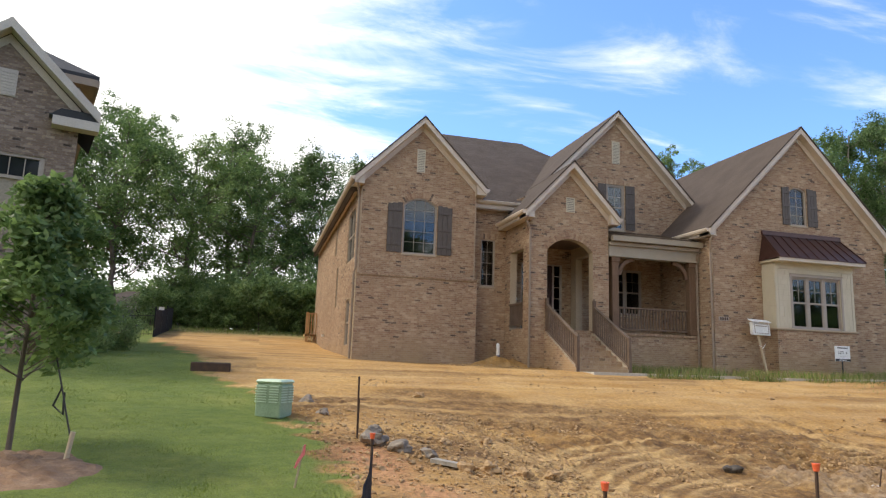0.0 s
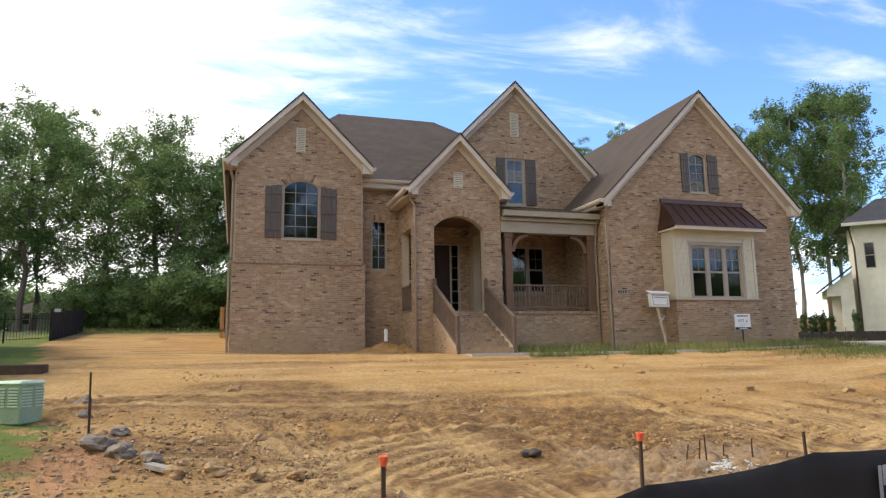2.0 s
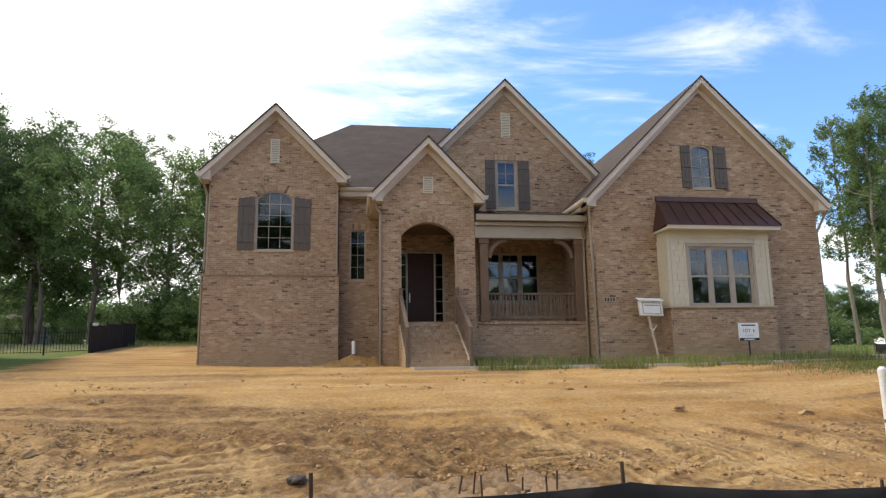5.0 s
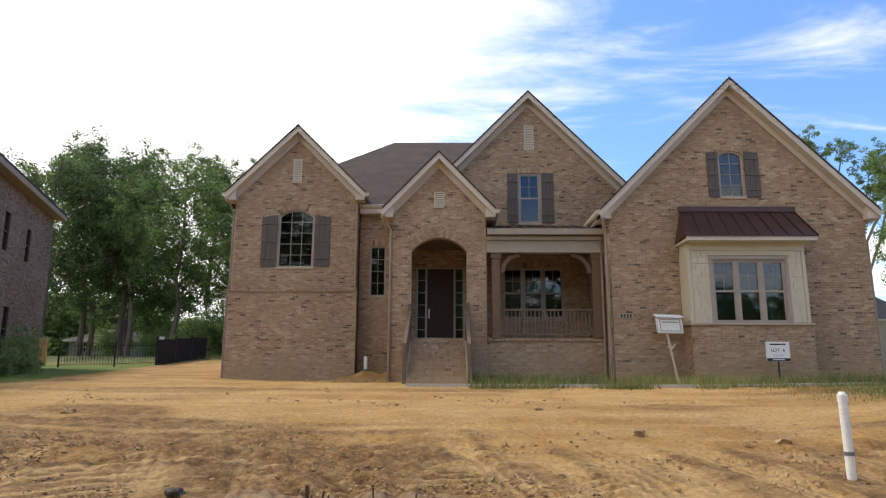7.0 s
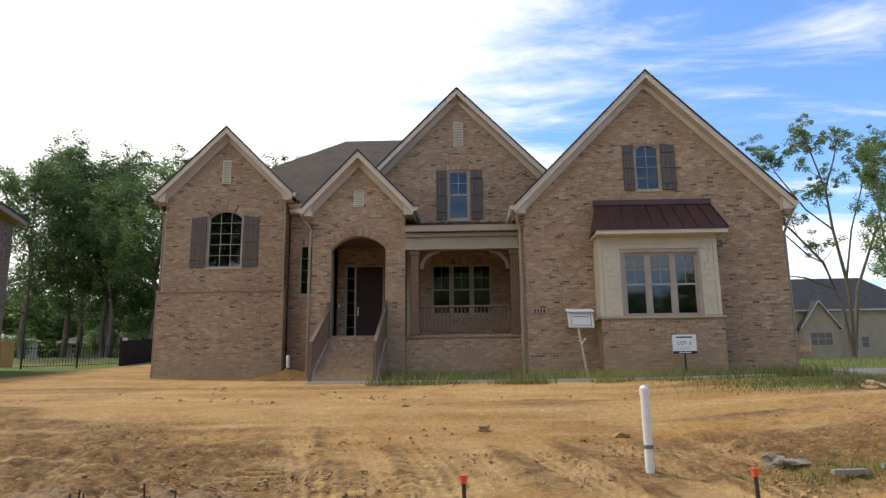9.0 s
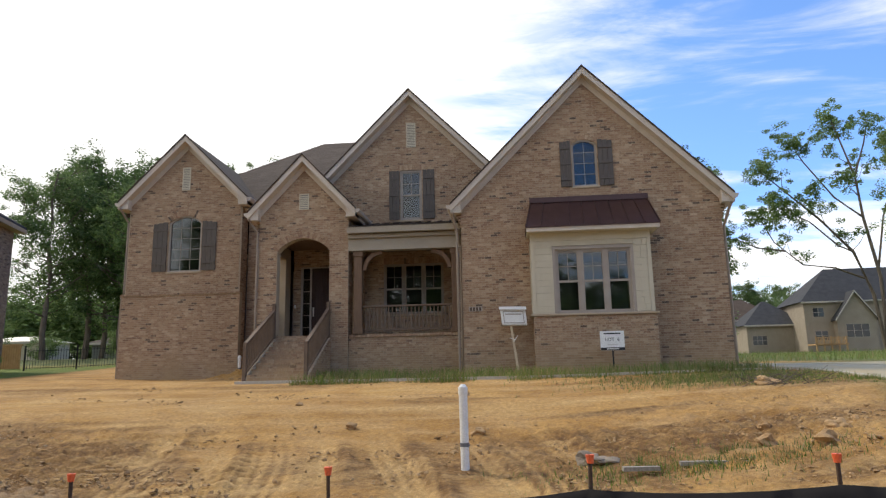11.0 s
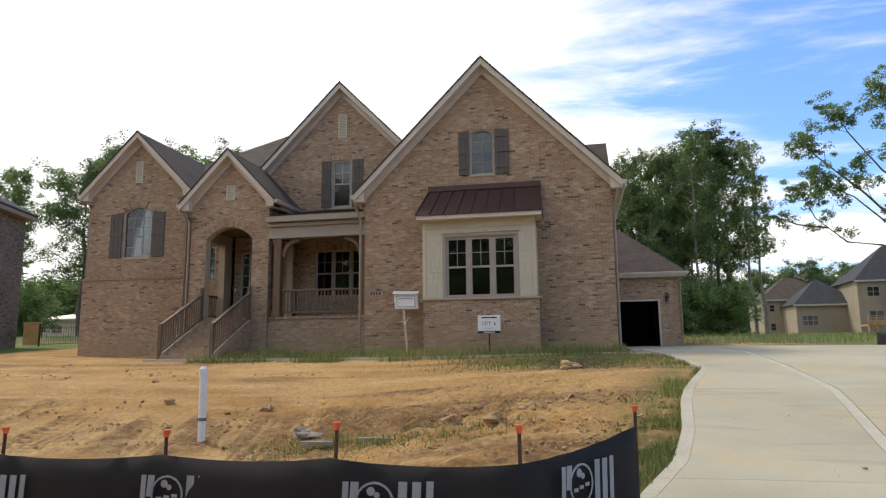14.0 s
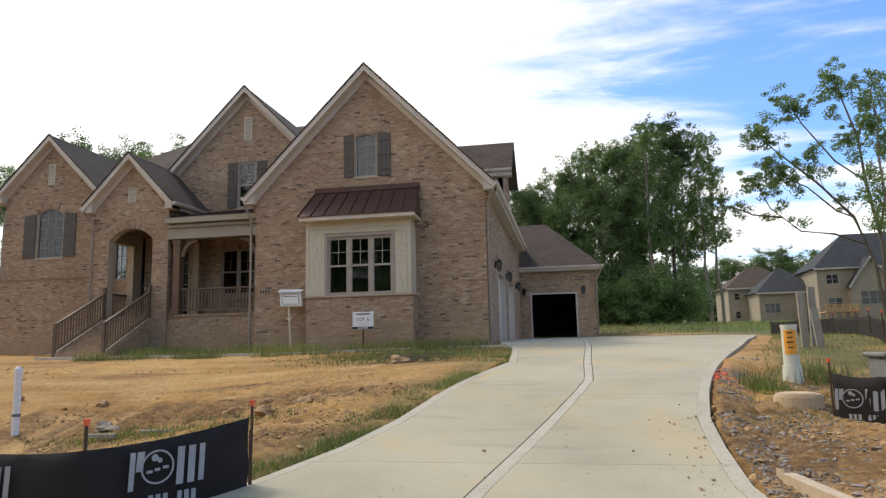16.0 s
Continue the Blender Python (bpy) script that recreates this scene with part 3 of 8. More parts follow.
def build_drive():
    drive = thing("driveway", "pale concrete driveway with sawn joints and brown stains", "driveway", kind="structure")
    m = M["drive"]
    base, v0 = 0.035, np.interp
    lanes = ((DRIVE_L, DRIVE_C), (DRIVE_C, DRIVE_R))
    cuts = [1.8, 6.6, 11.4, 17.2, 23.0, 28.8, 34.74]
    for lane, (la, lb) in enumerate(lanes):
        for y0, y1 in zip(cuts, cuts[1:]):
            bm = bmesh.new()
            gap = 0.082
            rows = np.linspace(y0 + 0.003, y1 - 0.003, 24)
            tops = []
            for y in rows:
                xa, xb = v0(y, DRIVE_Y, la), v0(y, DRIVE_Y, lb)
                xa, xb = xa + (gap if lane else 0.155), xb - (0.155 if lane else gap)
                tops.append([bm.verts.new((x, y, ground_z(x, y) + base)) for x in np.linspace(xa, xb, 5)])
            for r0, r1 in zip(tops, tops[1:]):
                for k in range(4):
                    bm.faces.new((r0[k], r0[k + 1], r1[k + 1], r1[k]))
            out = bmesh.ops.extrude_face_region(bm, geom=list(bm.faces))
            for v in out["geom"]:
                if isinstance(v, bmesh.types.BMVert):
                    v.co.z -= 0.16
            part("slab", bm, m, drive)
    # trowelled pale border down each outer side
    for side, line in ((1, DRIVE_L), (-1, DRIVE_R)):
        for y0, y1 in zip(cuts, cuts[1:]):
            bm = bmesh.new()
            for ya, yb in zip(np.linspace(y0 + .004, y1 - .004, 17)[:-1], np.linspace(y0 + .004, y1 - .004, 17)[1:]):
                xa, xb = v0(ya, DRIVE_Y, line), v0(yb, DRIVE_Y, line)
                ring = [(xa, ya), (xa + side * 0.152, ya), (xb + side * 0.152, yb), (xb, yb)]
                prism(bm, [(x, y, ground_z(x, y) + base + 0.002) for x, y in (ring if side > 0 else ring[::-1])], (0, 0, -0.20))
            bmesh.ops.remove_doubles(bm, verts=bm.verts, dist=0.0005)
            part("border", bm, "border", drive, "pale trowelled border")
    bm = bmesh.new()
    ys = np.linspace(1.9, 34.6, 60)
    for ya, yb in zip(ys, ys[1:]):
        xa, xb = v0(ya, DRIVE_Y, DRIVE_C), v0(yb, DRIVE_Y, DRIVE_C)
        za, zb = ground_z(xa, ya) + base - 0.005, ground_z(xb, yb) + base - 0.005
        prism(bm, [(xa - 0.070, ya, za), (xa + 0.070, ya, za), (xb + 0.070, yb, zb), (xb - 0.070, yb, zb)], (0, 0, -0.05))
    part("joint_filler", bm, "filler", drive, "grey joint strip")
    walk_path = thing("front_walk", "narrow pale concrete walk along the house front", "walk", kind="structure")
    xs = np.linspace(9.3, 23.9, 11)
    for x0, x1 in zip(xs, xs[1:]):
        bm = bmesh.new()
        za, zb = ground_z(x0, 17.9) + 0.03, ground_z(x1, 17.9) + 0.03
        prism(bm, [(x0 + .01, 17.55, za), (x1 - .01, 17.55, zb), (x1 - .01, 18.30, zb), (x0 + .01, 18.30, za)], (0, 0, -0.2))
        part("slab", bm, "concrete", walk_path)


def drive_material():
    m = mat("drive", (0.55, 0.53, 0.48), 0.85)
    n = Nodes(m)
    c = n.ramp(n.noise(0.5, 5), [(0.3, (0.36, 0.325, 0.22)), (0.5, (0.425, 0.382, 0.26)), (0.7, (0.485, 0.435, 0.30))])
    c = n.mix(n.fade(n.noise(0.45, 5, 0.6, distort=1.0), 0.50, 0.70, 0.0, 0.8), c, (0.52, 0.40, 0.21))
    c = n.mix(n.fade(n.noise(1.1, 6, 0.65), 0.60, 0.78, 0.0, 0.5), c, (0.34, 0.32, 0.29))
    # skid marks that curl across the slabs
    c = n.mix(n.fade(n.noise(0.5, 3, 0.5, (0.5, 2.6, 1), 1.4), 0.61, 0.69, 0.0, 0.28), c, (0.24, 0.215, 0.17))
    c = n.mix(0.5, c, n.ramp(n.noise(60, 4), [(0.3, (0.8, 0.8, 0.8)), (0.7, (1.1, 1.1, 1.1))]), "MULTIPLY")
    c = n.mix(0.25, c, n.ramp(n.piece(), [(0, (0.8, 0.8, 0.8)), (1, (1.15, 1.15, 1.12))]), "MULTIPLY")
    n.colour(c)
    n.bump(n.noise(80, 3), 0.15, 0.005)
    return m


M["border"] = varied("border", (0.42, 0.375, 0.27), (0.50, 0.45, 0.34), 0.9, 1.5, 40, 0.15)
M["filler"] = varied("filler", (0.44, 0.40, 0.30), (0.53, 0.48, 0.37), 0.9, 3, 50, 0.1)
M["drive"] = drive_material()
build_drive()


# ---- walls and roofs laid from pieces ----
def scan(loops, v):
    """The stretches of a flat outline with holes at height v."""
    cut = []
    for loop in loops:
        for (u0, v0), (u1, v1) in zip(loop, loop[1:] + loop[:1]):
            if (v0 <= v) != (v1 <= v):
                cut.append(u0 + (u1 - u0) * (v - v0) / (v1 - v0))
    cut.sort()
    return list(zip(cut[::2], cut[1::2]))


def lay(rng, o, u, v, n, loops, course, length, gap, proud, jitter, tilt=0.0):
    """Pieces in running bond on a plane: for each one eight corners, back ring first."""
    o, u, v, n = (np.array(k, float) for k in (o, u, v, n))
    lo, hi = min(p[1] for p in loops[0]), max(p[1] for p in loops[0])
    out = []
    row = 0
    z = lo
    while z < hi:
        for a, b in scan(loops, z + course / 2):
            s = math.floor(a / length) * length - (row % 2) * length / 2
            while s < b:
                p, q = max(s, a) + gap / 2, min(s + length, b) - gap / 2
                if q - p > 0.02:
                    d = proud + rng.uniform(-jitter, jitter)
                    ring = ((p, z + gap / 2), (q, z + gap / 2), (q, z + course - gap / 2), (p, z + course - gap / 2))
                    back = [o + u * x + v * y - n * 0.012 for x, y in ring]
                    front = [o + u * x + v * y + n * (d + (tilt if k < 2 else 0)) for k, (x, y) in enumerate(ring)]
                    out.append(back + front)
                s += length
        z += course
        row += 1
    return out


RING = ((4, 5, 6, 7), (0, 1, 5, 4), (1, 2, 6, 5), (2, 3, 7, 6), (3, 0, 4, 7))


def pieces_mesh(name, many, material, parent, label=""):
    verts = [tuple(p) for one in many for p in one]
    faces = [tuple(8 * k + i for i in q) for k in range(len(many)) for q in RING]
    return soup(name, verts, faces, material, parent, label, "stuff")


def wall_body(o, u, n, loops, thick, z0=0.0):
    """A wall with its openings cut through it."""
    bm = bmesh.new()
    o, u, n = Vector(o), Vector(u), Vector(n)
    edges = []
    for loop in loops:
        vs = [bm.verts.new(o + u * a + Vector((0, 0, b))) for a, b in loop]
        edges += [bm.edges.new((vs[k], vs[(k + 1) % len(vs)])) for k in range(len(vs))]
    bmesh.ops.triangle_fill(bm, use_beauty=True, use_dissolve=False, edges=edges, normal=n)
    out = bmesh.ops.extrude_face_region(bm, geom=list(bm.faces))
    for g in out["geom"]:
        if isinstance(g, bmesh.types.BMVert):
            g.co -= n * thick
    return bm


wall_rng = random.Random(4)
COURSE, BRICK = 0.0677, 0.203


def brick_wall(parent, o, u, loops, name="wall", thick=0.22, label="", body="mortar", brick="brick", singles=0):
    """A brick wall from a flat outline (along the wall, height) with its openings; u points to the right as seen from outside."""
    u = Vector((*u, 0)).normalized()
    n = Vector((u.y, -u.x, 0))
    w = part(name, wall_body((*o, 0), u, n, loops, thick), body, parent, label)
    many = lay(wall_rng, (*o, 0), u, (0, 0, 1), n, loops, COURSE, BRICK, 0.010, 0.007, 0.003)
    for one in many[:singles]:
        # each of these bricks is a piece of its own
        me = bpy.data.meshes.new("brick")
        c = Vector(sum(np.array(one)) / 8)
        me.from_pydata([tuple(Vector(p) - c) for p in one], [], RING)
        ob = link("brick", me, brick + "_piece", w)
        ob.location = c - origin(w)
    pieces_mesh("bricks", many[singles:], brick, w)
    return w


def arch(u0, u1, z0, z1, rise, steps=10):
    """An opening with a segmental head."""
    pts = [(u0, z0), (u1, z0), (u1, z1 - rise)]
    if rise:
        c = (u1 - u0) / 2
        r = (c * c + rise * rise) / (2 * rise)
        a0 = math.asin(c / r)
        for k in range(1, steps):
            a = a0 - 2 * a0 * k / steps
            pts.append((u0 + c + r * math.sin(a), z1 - r + r * math.cos(a)))
    pts.append((u0, z1 - rise))
    if not rise:
        pts = [(u0, z0), (u1, z0), (u1, z1), (u0, z1)]
    return pts


def roof_plane(parent, pts, name="roof_slope", thick=0.16, shingles=True):
    """A sloping roof slab through flat points (first two along the eave), with its shingles."""
    p = [Vector(q) for q in pts]
    u = (p[1] - p[0]).normalized()
    n = (p[1] - p[0]).cross(p[-1] - p[0]).normalized()
    if n.z < 0:
        n = -n
    v = n.cross(u)
    bm = bmesh.new()
    prism(bm, p, -n * thick)
    w = part(name, bm, "shingle", parent)
    if shingles:
        loop = [((q - p[0]).dot(u), (q - p[0]).dot(v)) for q in p]
        if min(b for a, b in loop) < -1e-3:
            return w
        many = lay(wall_rng, p[0], u, v, n, [loop], 0.145, 0.31, 0.004, 0.005, 0.001, 0.004)
        pieces_mesh("shingles", many, "shingle", w)
    return w


def board(bm, a, b, deep, out, push):
    """A board whose top edge runs from a to b: deep downwards, out along push."""
    a, b, d = Vector(a), Vector(b), Vector((0, 0, -deep))
    return prism(bm, [a, b, b + d, a + d], Vector(push) * out)


def gable_trim(parent, x0, xm, x1, ze, zm, y, wall_y):
    """Rake boards, frieze boards and soffit of a front gable."""
    for xa in (x0, x1):
        bm = bmesh.new()
        board(bm, (xa, y, ze), (xm, y, zm), 0.24, 0.04, (0, -1, 0))
        part("rake_board", bm, "trim", parent)
        # dark shingle ends that stand over the rake board
        bm = bmesh.new()
        board(bm, (xa, y + 0.06, ze + 0.035), (xm, y + 0.06, zm + 0.035), 0.06, 0.13, (0, -1, 0))
        part("shingle_edge", bm, "shingle", parent, "dark shingle edge")
        drop = 0.24
        bm = bmesh.new()
        e = 0.30
        f = (zm - ze) / (xm - xa)
        xi = xa + (e if xa < xm else -e)
        board(bm, (xi, wall_y - 0.012, ze + f * (xi - xa) - drop), (xm, wall_y - 0.012, zm - drop), 0.22, 0.035, (0, -1, 0))
        part("frieze_board", bm, "trim", parent)
        bm = bmesh.new()
        prism(bm, [(xa, y, ze - 0.22), (xm, y, zm - 0.22), (xm, wall_y - 0.01, zm - 0.22), (xa, wall_y - 0.01, ze - 0.22)], (0, 0, -0.02))
        part("soffit", bm, "trim", parent)


# ---- the brick house ----
FX, FL = (1, 0), 2.93      # right along the front; porch floor
house = thing("house", "two-storey tan brick house with steep gables, newly built", "house", (12, 28, 1.6))


def gable_outline(x0, x1, z0, ze, xm, zm):
    return [(x0, z0), (x1, z0), (x1, ze), (xm, zm), (x0, ze)]


# left gable: a lower storey a little proud of the upper one
brick_wall(house, (0, 22.5), FX, [[(3.0, 1.2), (7.32, 1.2), (7.32, 4.64), (3.0, 4.64)]], "lower_front_wall")
W1 = arch(4.57, 5.78, 5.44, 7.47, 0.26)
brick_wall(house, (0, 22.6), FX, [gable_outline(3.08, 7.22, 4.62, 8.1, 5.15, 10.17), W1], "gable_wall")
brick_wall(house, (7.26, 22.62), (0, 1), [[(0, 1.2), (0.54, 1.2), (0.54, 8.0), (0, 8.0)]], "return_wall")
# the left side, seen from the left: its outline runs from back to front
SIDE = 17.0
side_holes = [[(SIDE - 2.7, 2.2), (SIDE - 1.7, 2.2), (SIDE - 1.7, 3.9), (SIDE - 2.7, 3.9)], [(SIDE - 3.2, 5.35), (SIDE - 1.2, 5.35), (SIDE - 1.2, 7.25), (SIDE - 3.2, 7.25)],
              [(SIDE - 6.6, 3.9), (SIDE - 6.0, 3.9), (SIDE - 6.0, 5.6), (SIDE - 6.6, 5.6)], [(SIDE - 7.8, 6.3), (SIDE - 7.2, 6.3), (SIDE - 7.2, 7.8), (SIDE - 7.8, 7.8)]]
brick_wall(house, (3.04, 22.52 + SIDE), (0, -1), [[(0, 1.2), (SIDE, 1.2), (SIDE, 4.62), (SIDE - 0.1, 4.62), (SIDE - 0.1, 8.0), (0, 8.0)]] + side_holes, "side_wall")
# recess with the narrow window
WN = [(7.66, 4.53), (8.22, 4.53), (8.22, 6.30), (7.66, 6.30)]
brick_wall(house, (0, 23.18), FX, [[(7.3, 1.2), (8.7, 1.2), (8.7, 7.6), (7.3, 7.6)], WN], "recess_wall")
# entry portico
AR = arch(9.25, 10.97, FL, 6.08, 0.42)
brick_wall(house, (0, 20.75), FX, [gable_outline(8.65, 11.58, 1.2, 7.0, 10.1, 8.55), AR], "portico_wall", 0.30)
SO = [(0.53, FL), (1.78, FL), (1.78, 5.75), (0.53, 5.75)]
brick_wall(house, (8.65, 23.18), (0, -1), [[(0, 1.2), (2.42, 1.2), (2.42, 7.0), (0, 7.0)], SO], "portico_side", 0.25)
brick_wall(house, (11.58, 20.76), (0, 1), [[(0, 1.2), (2.44, 1.2), (2.44, 7.0), (0, 7.0)], [(0.6, FL), (2.0, FL), (2.0, 5.75), (0.6, 5.75)]], "portico_side", 0.25)
# main front with the middle gable
WP = [(12.27, 3.75), (14.38, 3.75), (14.38, 5.55), (12.27, 5.55)]
WD = [(9.28, FL), (10.95, FL), (10.95, 5.56), (9.28, 5.56)]
W3 = [(12.88, 7.12), (13.66, 7.12), (13.66, 8.96), (12.88, 8.96)]
brick_wall(house, (0, 23.2), FX, [gable_outline(9.0, 16.6, 1.2, 7.62, 13.25, 11.7)[:2] + [(16.6, 8.35), (13.25, 11.7), (9.9, 8.35), (9.0, 7.9)], WP, WD, W3], "front_wall")
# right gable with the bay
W4 = arch(18.68, 19.43, 7.18, 8.66, 0.16)
brick_wall(house, (0, 20.0), FX, [gable_outline(15.25, 22.92, 1.2, 6.85, 19.1, 10.7), W4, [(17.9, 3.3), (20.1, 3.3), (20.1, 5.2), (17.9, 5.2)]], "gable_wall")
brick_wall(house, (15.25, 23.2), (0, -1), [[(0, 1.2), (3.19, 1.2), (3.19, 6.9), (0, 6.9)]], "return_wall")
GD = [[(3.2, 1.80), (5.9, 1.80), (5.9, 4.25), (3.2, 4.25)], [(7.4, 1.80), (10.1, 1.80), (10.1, 4.25), (7.4, 4.25)]]
brick_wall(house, (22.92, 20.02), (0, 1), [[(0, 1.2), (14.8, 1.2), (14.8, 6.85), (0, 6.85)]] + GD, "side_wall")
# garage wing
G = [(23.45, 1.2), (25.86, 1.2), (25.86, 4.25), (23.45, 4.25)]
brick_wall(house, (0, 34.8), FX, [[(22.9, 1.2), (23.45, 1.2), (23.45, 4.25), (25.86, 4.25), (25.86, 1.2), (26.8, 1.2), (26.8, 5.5), (22.9, 5.5)]], "garage_wall")
brick_wall(house, (26.8, 34.82), (0, 1), [[(0, 1.2), (9, 1.2), (9, 5.5), (0, 5.5)]], "side_wall")
# bay base and porch knee wall
brick_wall(house, (0, 19.35), FX, [[(17.3, 1.2), (20.72, 1.2), (20.72, 3.24), (17.3, 3.24)]], "bay_wall", 0.2, singles=300)
brick_wall(house, (17.3, 20.0), (0, -1), [[(0, 1.2), (0.645, 1.2), (0.645, 3.24), (0, 3.24)]], "bay_wall", 0.2)
brick_wall(house, (20.72, 19.36), (0, 1), [[(0, 1.2), (0.64, 1.2), (0.64, 3.24), (0, 3.24)]], "bay_wall", 0.2)
brick_wall(house, (0, 20.85), FX, [[(11.58, 1.2), (15.25, 1.2), (15.25, 2.86), (11.58, 2.86)]], "porch_wall", 0.3)

# roofs: eave first, then ridge
roof = [
    [(2.75, 22.3, 8.0), (2.75, 40.0, 8.0), (5.15, 40.0, 10.42), (5.15, 22.3, 10.42)],
    [(7.55, 40.0, 8.0), (7.55, 22.3, 8.0), (5.15, 22.3, 10.42), (5.15, 40.0, 10.42)],
    [(8.33, 20.45, 6.93), (8.33, 24.7, 6.93), (10.1, 26.5, 8.8), (10.1, 20.45, 8.8)],
    [(11.87, 24.7, 6.93), (11.87, 20.45, 6.93), (10.1, 20.45, 8.8), (10.1, 26.5, 8.8)],
    [(9.72, 22.9, 8.35), (9.72, 26.0, 8.35), (13.25, 30.0, 11.95), (13.25, 22.9, 11.95)],
    [(16.78, 31.0, 8.35), (16.78, 22.9, 8.35), (13.25, 22.9, 11.95), (13.25, 31.0, 11.95)],
    [(14.95, 19.72, 6.72), (14.95, 36.0, 6.72), (19.1, 36.0, 10.93), (19.1, 19.72, 10.93)],
    [(23.25, 36.0, 6.72), (23.25, 19.72, 6.72), (19.1, 19.72, 10.93), (19.1, 36.0, 10.93)],
    # main hip
    [(2.7, 22.9, 7.72), (9.8, 22.9, 7.72), (9.8, 24.2, 8.549), (16.5, 24.2, 8.549), (12.5, 31.4, 13.14), (7.7, 31.4, 13.14)],
    [(2.7, 39.9, 7.72), (2.7, 22.9, 7.72), (7.7, 31.4, 13.14), (7.7, 31.5, 13.14)],
    [(16.5, 24.1, 7.95), (16.5, 39.5, 7.95), (12.5, 31.5, 13.14), (12.5, 31.4, 13.14)],
    [(16.5, 39.5, 7.95), (2.7, 39.5, 7.95), (7.7, 31.5, 13.14), (12.5, 31.5, 13.14)],
    # garage wing hip
    [(22.6, 34.45, 5.6), (27.15, 34.45, 5.6), (24.3, 38.6, 8.5), (22.0, 38.6, 8.5)],
    [(27.15, 34.45, 5.6), (27.15, 44.0, 5.6), (24.3, 44.0, 8.5), (24.3, 38.6, 8.5)],
    # porch roof
    [(11.6, 20.55, 6.34), (15.2, 20.55, 6.34), (15.2, 23.2, 7.02), (11.6, 23.2, 7.02)],
]
for k, pts in enumerate(roof):
    roof_plane(house, pts)
def eave_foot(parent, xe, xw, ze, pitch, wall_y, front_y):
    """Boxed end of an eave at the foot of a gable: closes the overhang from the wall's corner to the fascia."""
    up = pitch * abs(xw - xe)
    pts = [(xe, front_y + 0.04, ze - 0.25), (xw, front_y + 0.04, ze - 0.25), (xw, front_y + 0.04, ze + up - 0.22), (xe, front_y + 0.04, ze - 0.06)]
    part("eave_foot", prism(bmesh.new(), pts, (0, wall_y - front_y + 0.2, 0)), "trim", parent)


for xe, xw, ze, wall_y, front_y in ((2.75, 3.10, 8.0, 22.6, 22.3), (7.55, 7.20, 8.0, 22.6, 22.3), (8.33, 8.67, 6.93, 20.75, 20.45), (11.87, 11.56, 6.93, 20.75, 20.45), (14.95, 15.27, 6.72, 20.0, 19.72), (23.25, 22.90, 6.72, 20.0, 19.72)):
    eave_foot(house, xe, xw, ze, 1.01, wall_y, front_y)
gable_trim(house, 2.75, 5.15, 7.55, 8.0, 10.42, 22.3, 22.6)
gable_trim(house, 8.33, 10.1, 11.87, 6.93, 8.8, 20.45, 20.75)
gable_trim(house, 9.72, 13.25, 16.78, 8.35, 11.95, 22.9, 23.2)
gable_trim(house, 14.95, 19.1, 23.25, 6.72, 10.93, 19.72, 20.0)


# ---- house: trim, windows, doors ----
def boards(parent, name, many, material="trim", label=""):
    for b in many:
        part(name, boxed(*b), material, parent, label)


# eave fascias, gutters and soffits along the slopes that end over a wall
def eave(parent, a, b, inward, deep=0.24, reach=0.34):
    """Fascia, half-round gutter and soffit under an eave from a to b; inward points to the wall."""
    a, b, w = Vector(a), Vector(b), Vector(inward)
    bm = bmesh.new()
    board(bm, a - Vector((0, 0, 0.03)), b - Vector((0, 0, 0.03)), deep, 0.03, w)
    part("fascia", bm, "trim", parent)
    bm = bmesh.new()
    prof = [(0, 0), (-0.125, 0), (-0.135, -0.02), (-0.11, -0.085), (-0.07, -0.125), (0, -0.125)]
    prism(bm, [a + w * p + Vector((0, 0, q - 0.02)) for p, q in prof], b - a)
    part("gutter", bm, "trim", parent)
    bm = bmesh.new()
    p, q = a + Vector((0, 0, -deep)), b + Vector((0, 0, -deep))
    prism(bm, [p, q, q + w * reach, p + w * reach], (0, 0, -0.02))
    part("soffit", bm, "trim", parent)


eave(house, (2.75, 22.3, 8.0), (2.75, 39.5, 8.0), (1, 0, 0))
eave(house, (7.55, 22.3, 8.0), (7.55, 22.9, 8.0), (-1, 0, 0))
eave(house, (8.33, 20.45, 6.93), (8.33, 23.17, 6.93), (1, 0, 0))
eave(house, (11.87, 20.45, 6.93), (11.87, 23.2, 6.93), (-1, 0, 0))
eave(house, (16.78, 22.9, 8.35), (16.78, 26.0, 8.35), (-1, 0, 0))
eave(house, (14.95, 19.72, 6.72), (14.95, 23.2, 6.72), (1, 0, 0))
eave(house, (23.25, 19.72, 6.72), (23.25, 34.8, 6.72), (-1, 0, 0))
eave(house, (7.3, 22.88, 7.72), (9.3, 22.88, 7.72), (0, 1, 0), 0.3)
eave(house, (22.6, 34.45, 5.6), (27.15, 34.45, 5.6), (0, 1, 0))
eave(house, (27.15, 34.45, 5.6), (27.15, 44.0, 5.6), (-1, 0, 0))

# rowlock ledge over the lower storey and corbelled corner bricks under the eaves
ledge = part("ledge", boxed(2.97, 7.35, 22.46, 22.62, 4.585, 4.635), "mortar", house)
for k in range(62):
    x = 2.975 + k * 0.0702
    part("brick", boxed(x, x + 0.061, 22.445, 22.60, 4.60, 4.665), "brick_piece", ledge)
for x, y, z, s in ((3.08, 22.6, 7.62, 1), (8.65, 20.75, 6.3, 1), (15.25, 20.0, 6.05, 1), (22.92, 20.0, 6.05, -1)):
    for k in range(5):
        d = 0.03 * (k + 1)
        part("corbel_brick", boxed(min(x - s * d, x + s * 0.2), max(x - s * d, x + s * 0.2), y - 0.02, y + 0.2, z + k * COURSE * 1.5, z + k * COURSE * 1.5 + 0.06), "brick_piece", house)


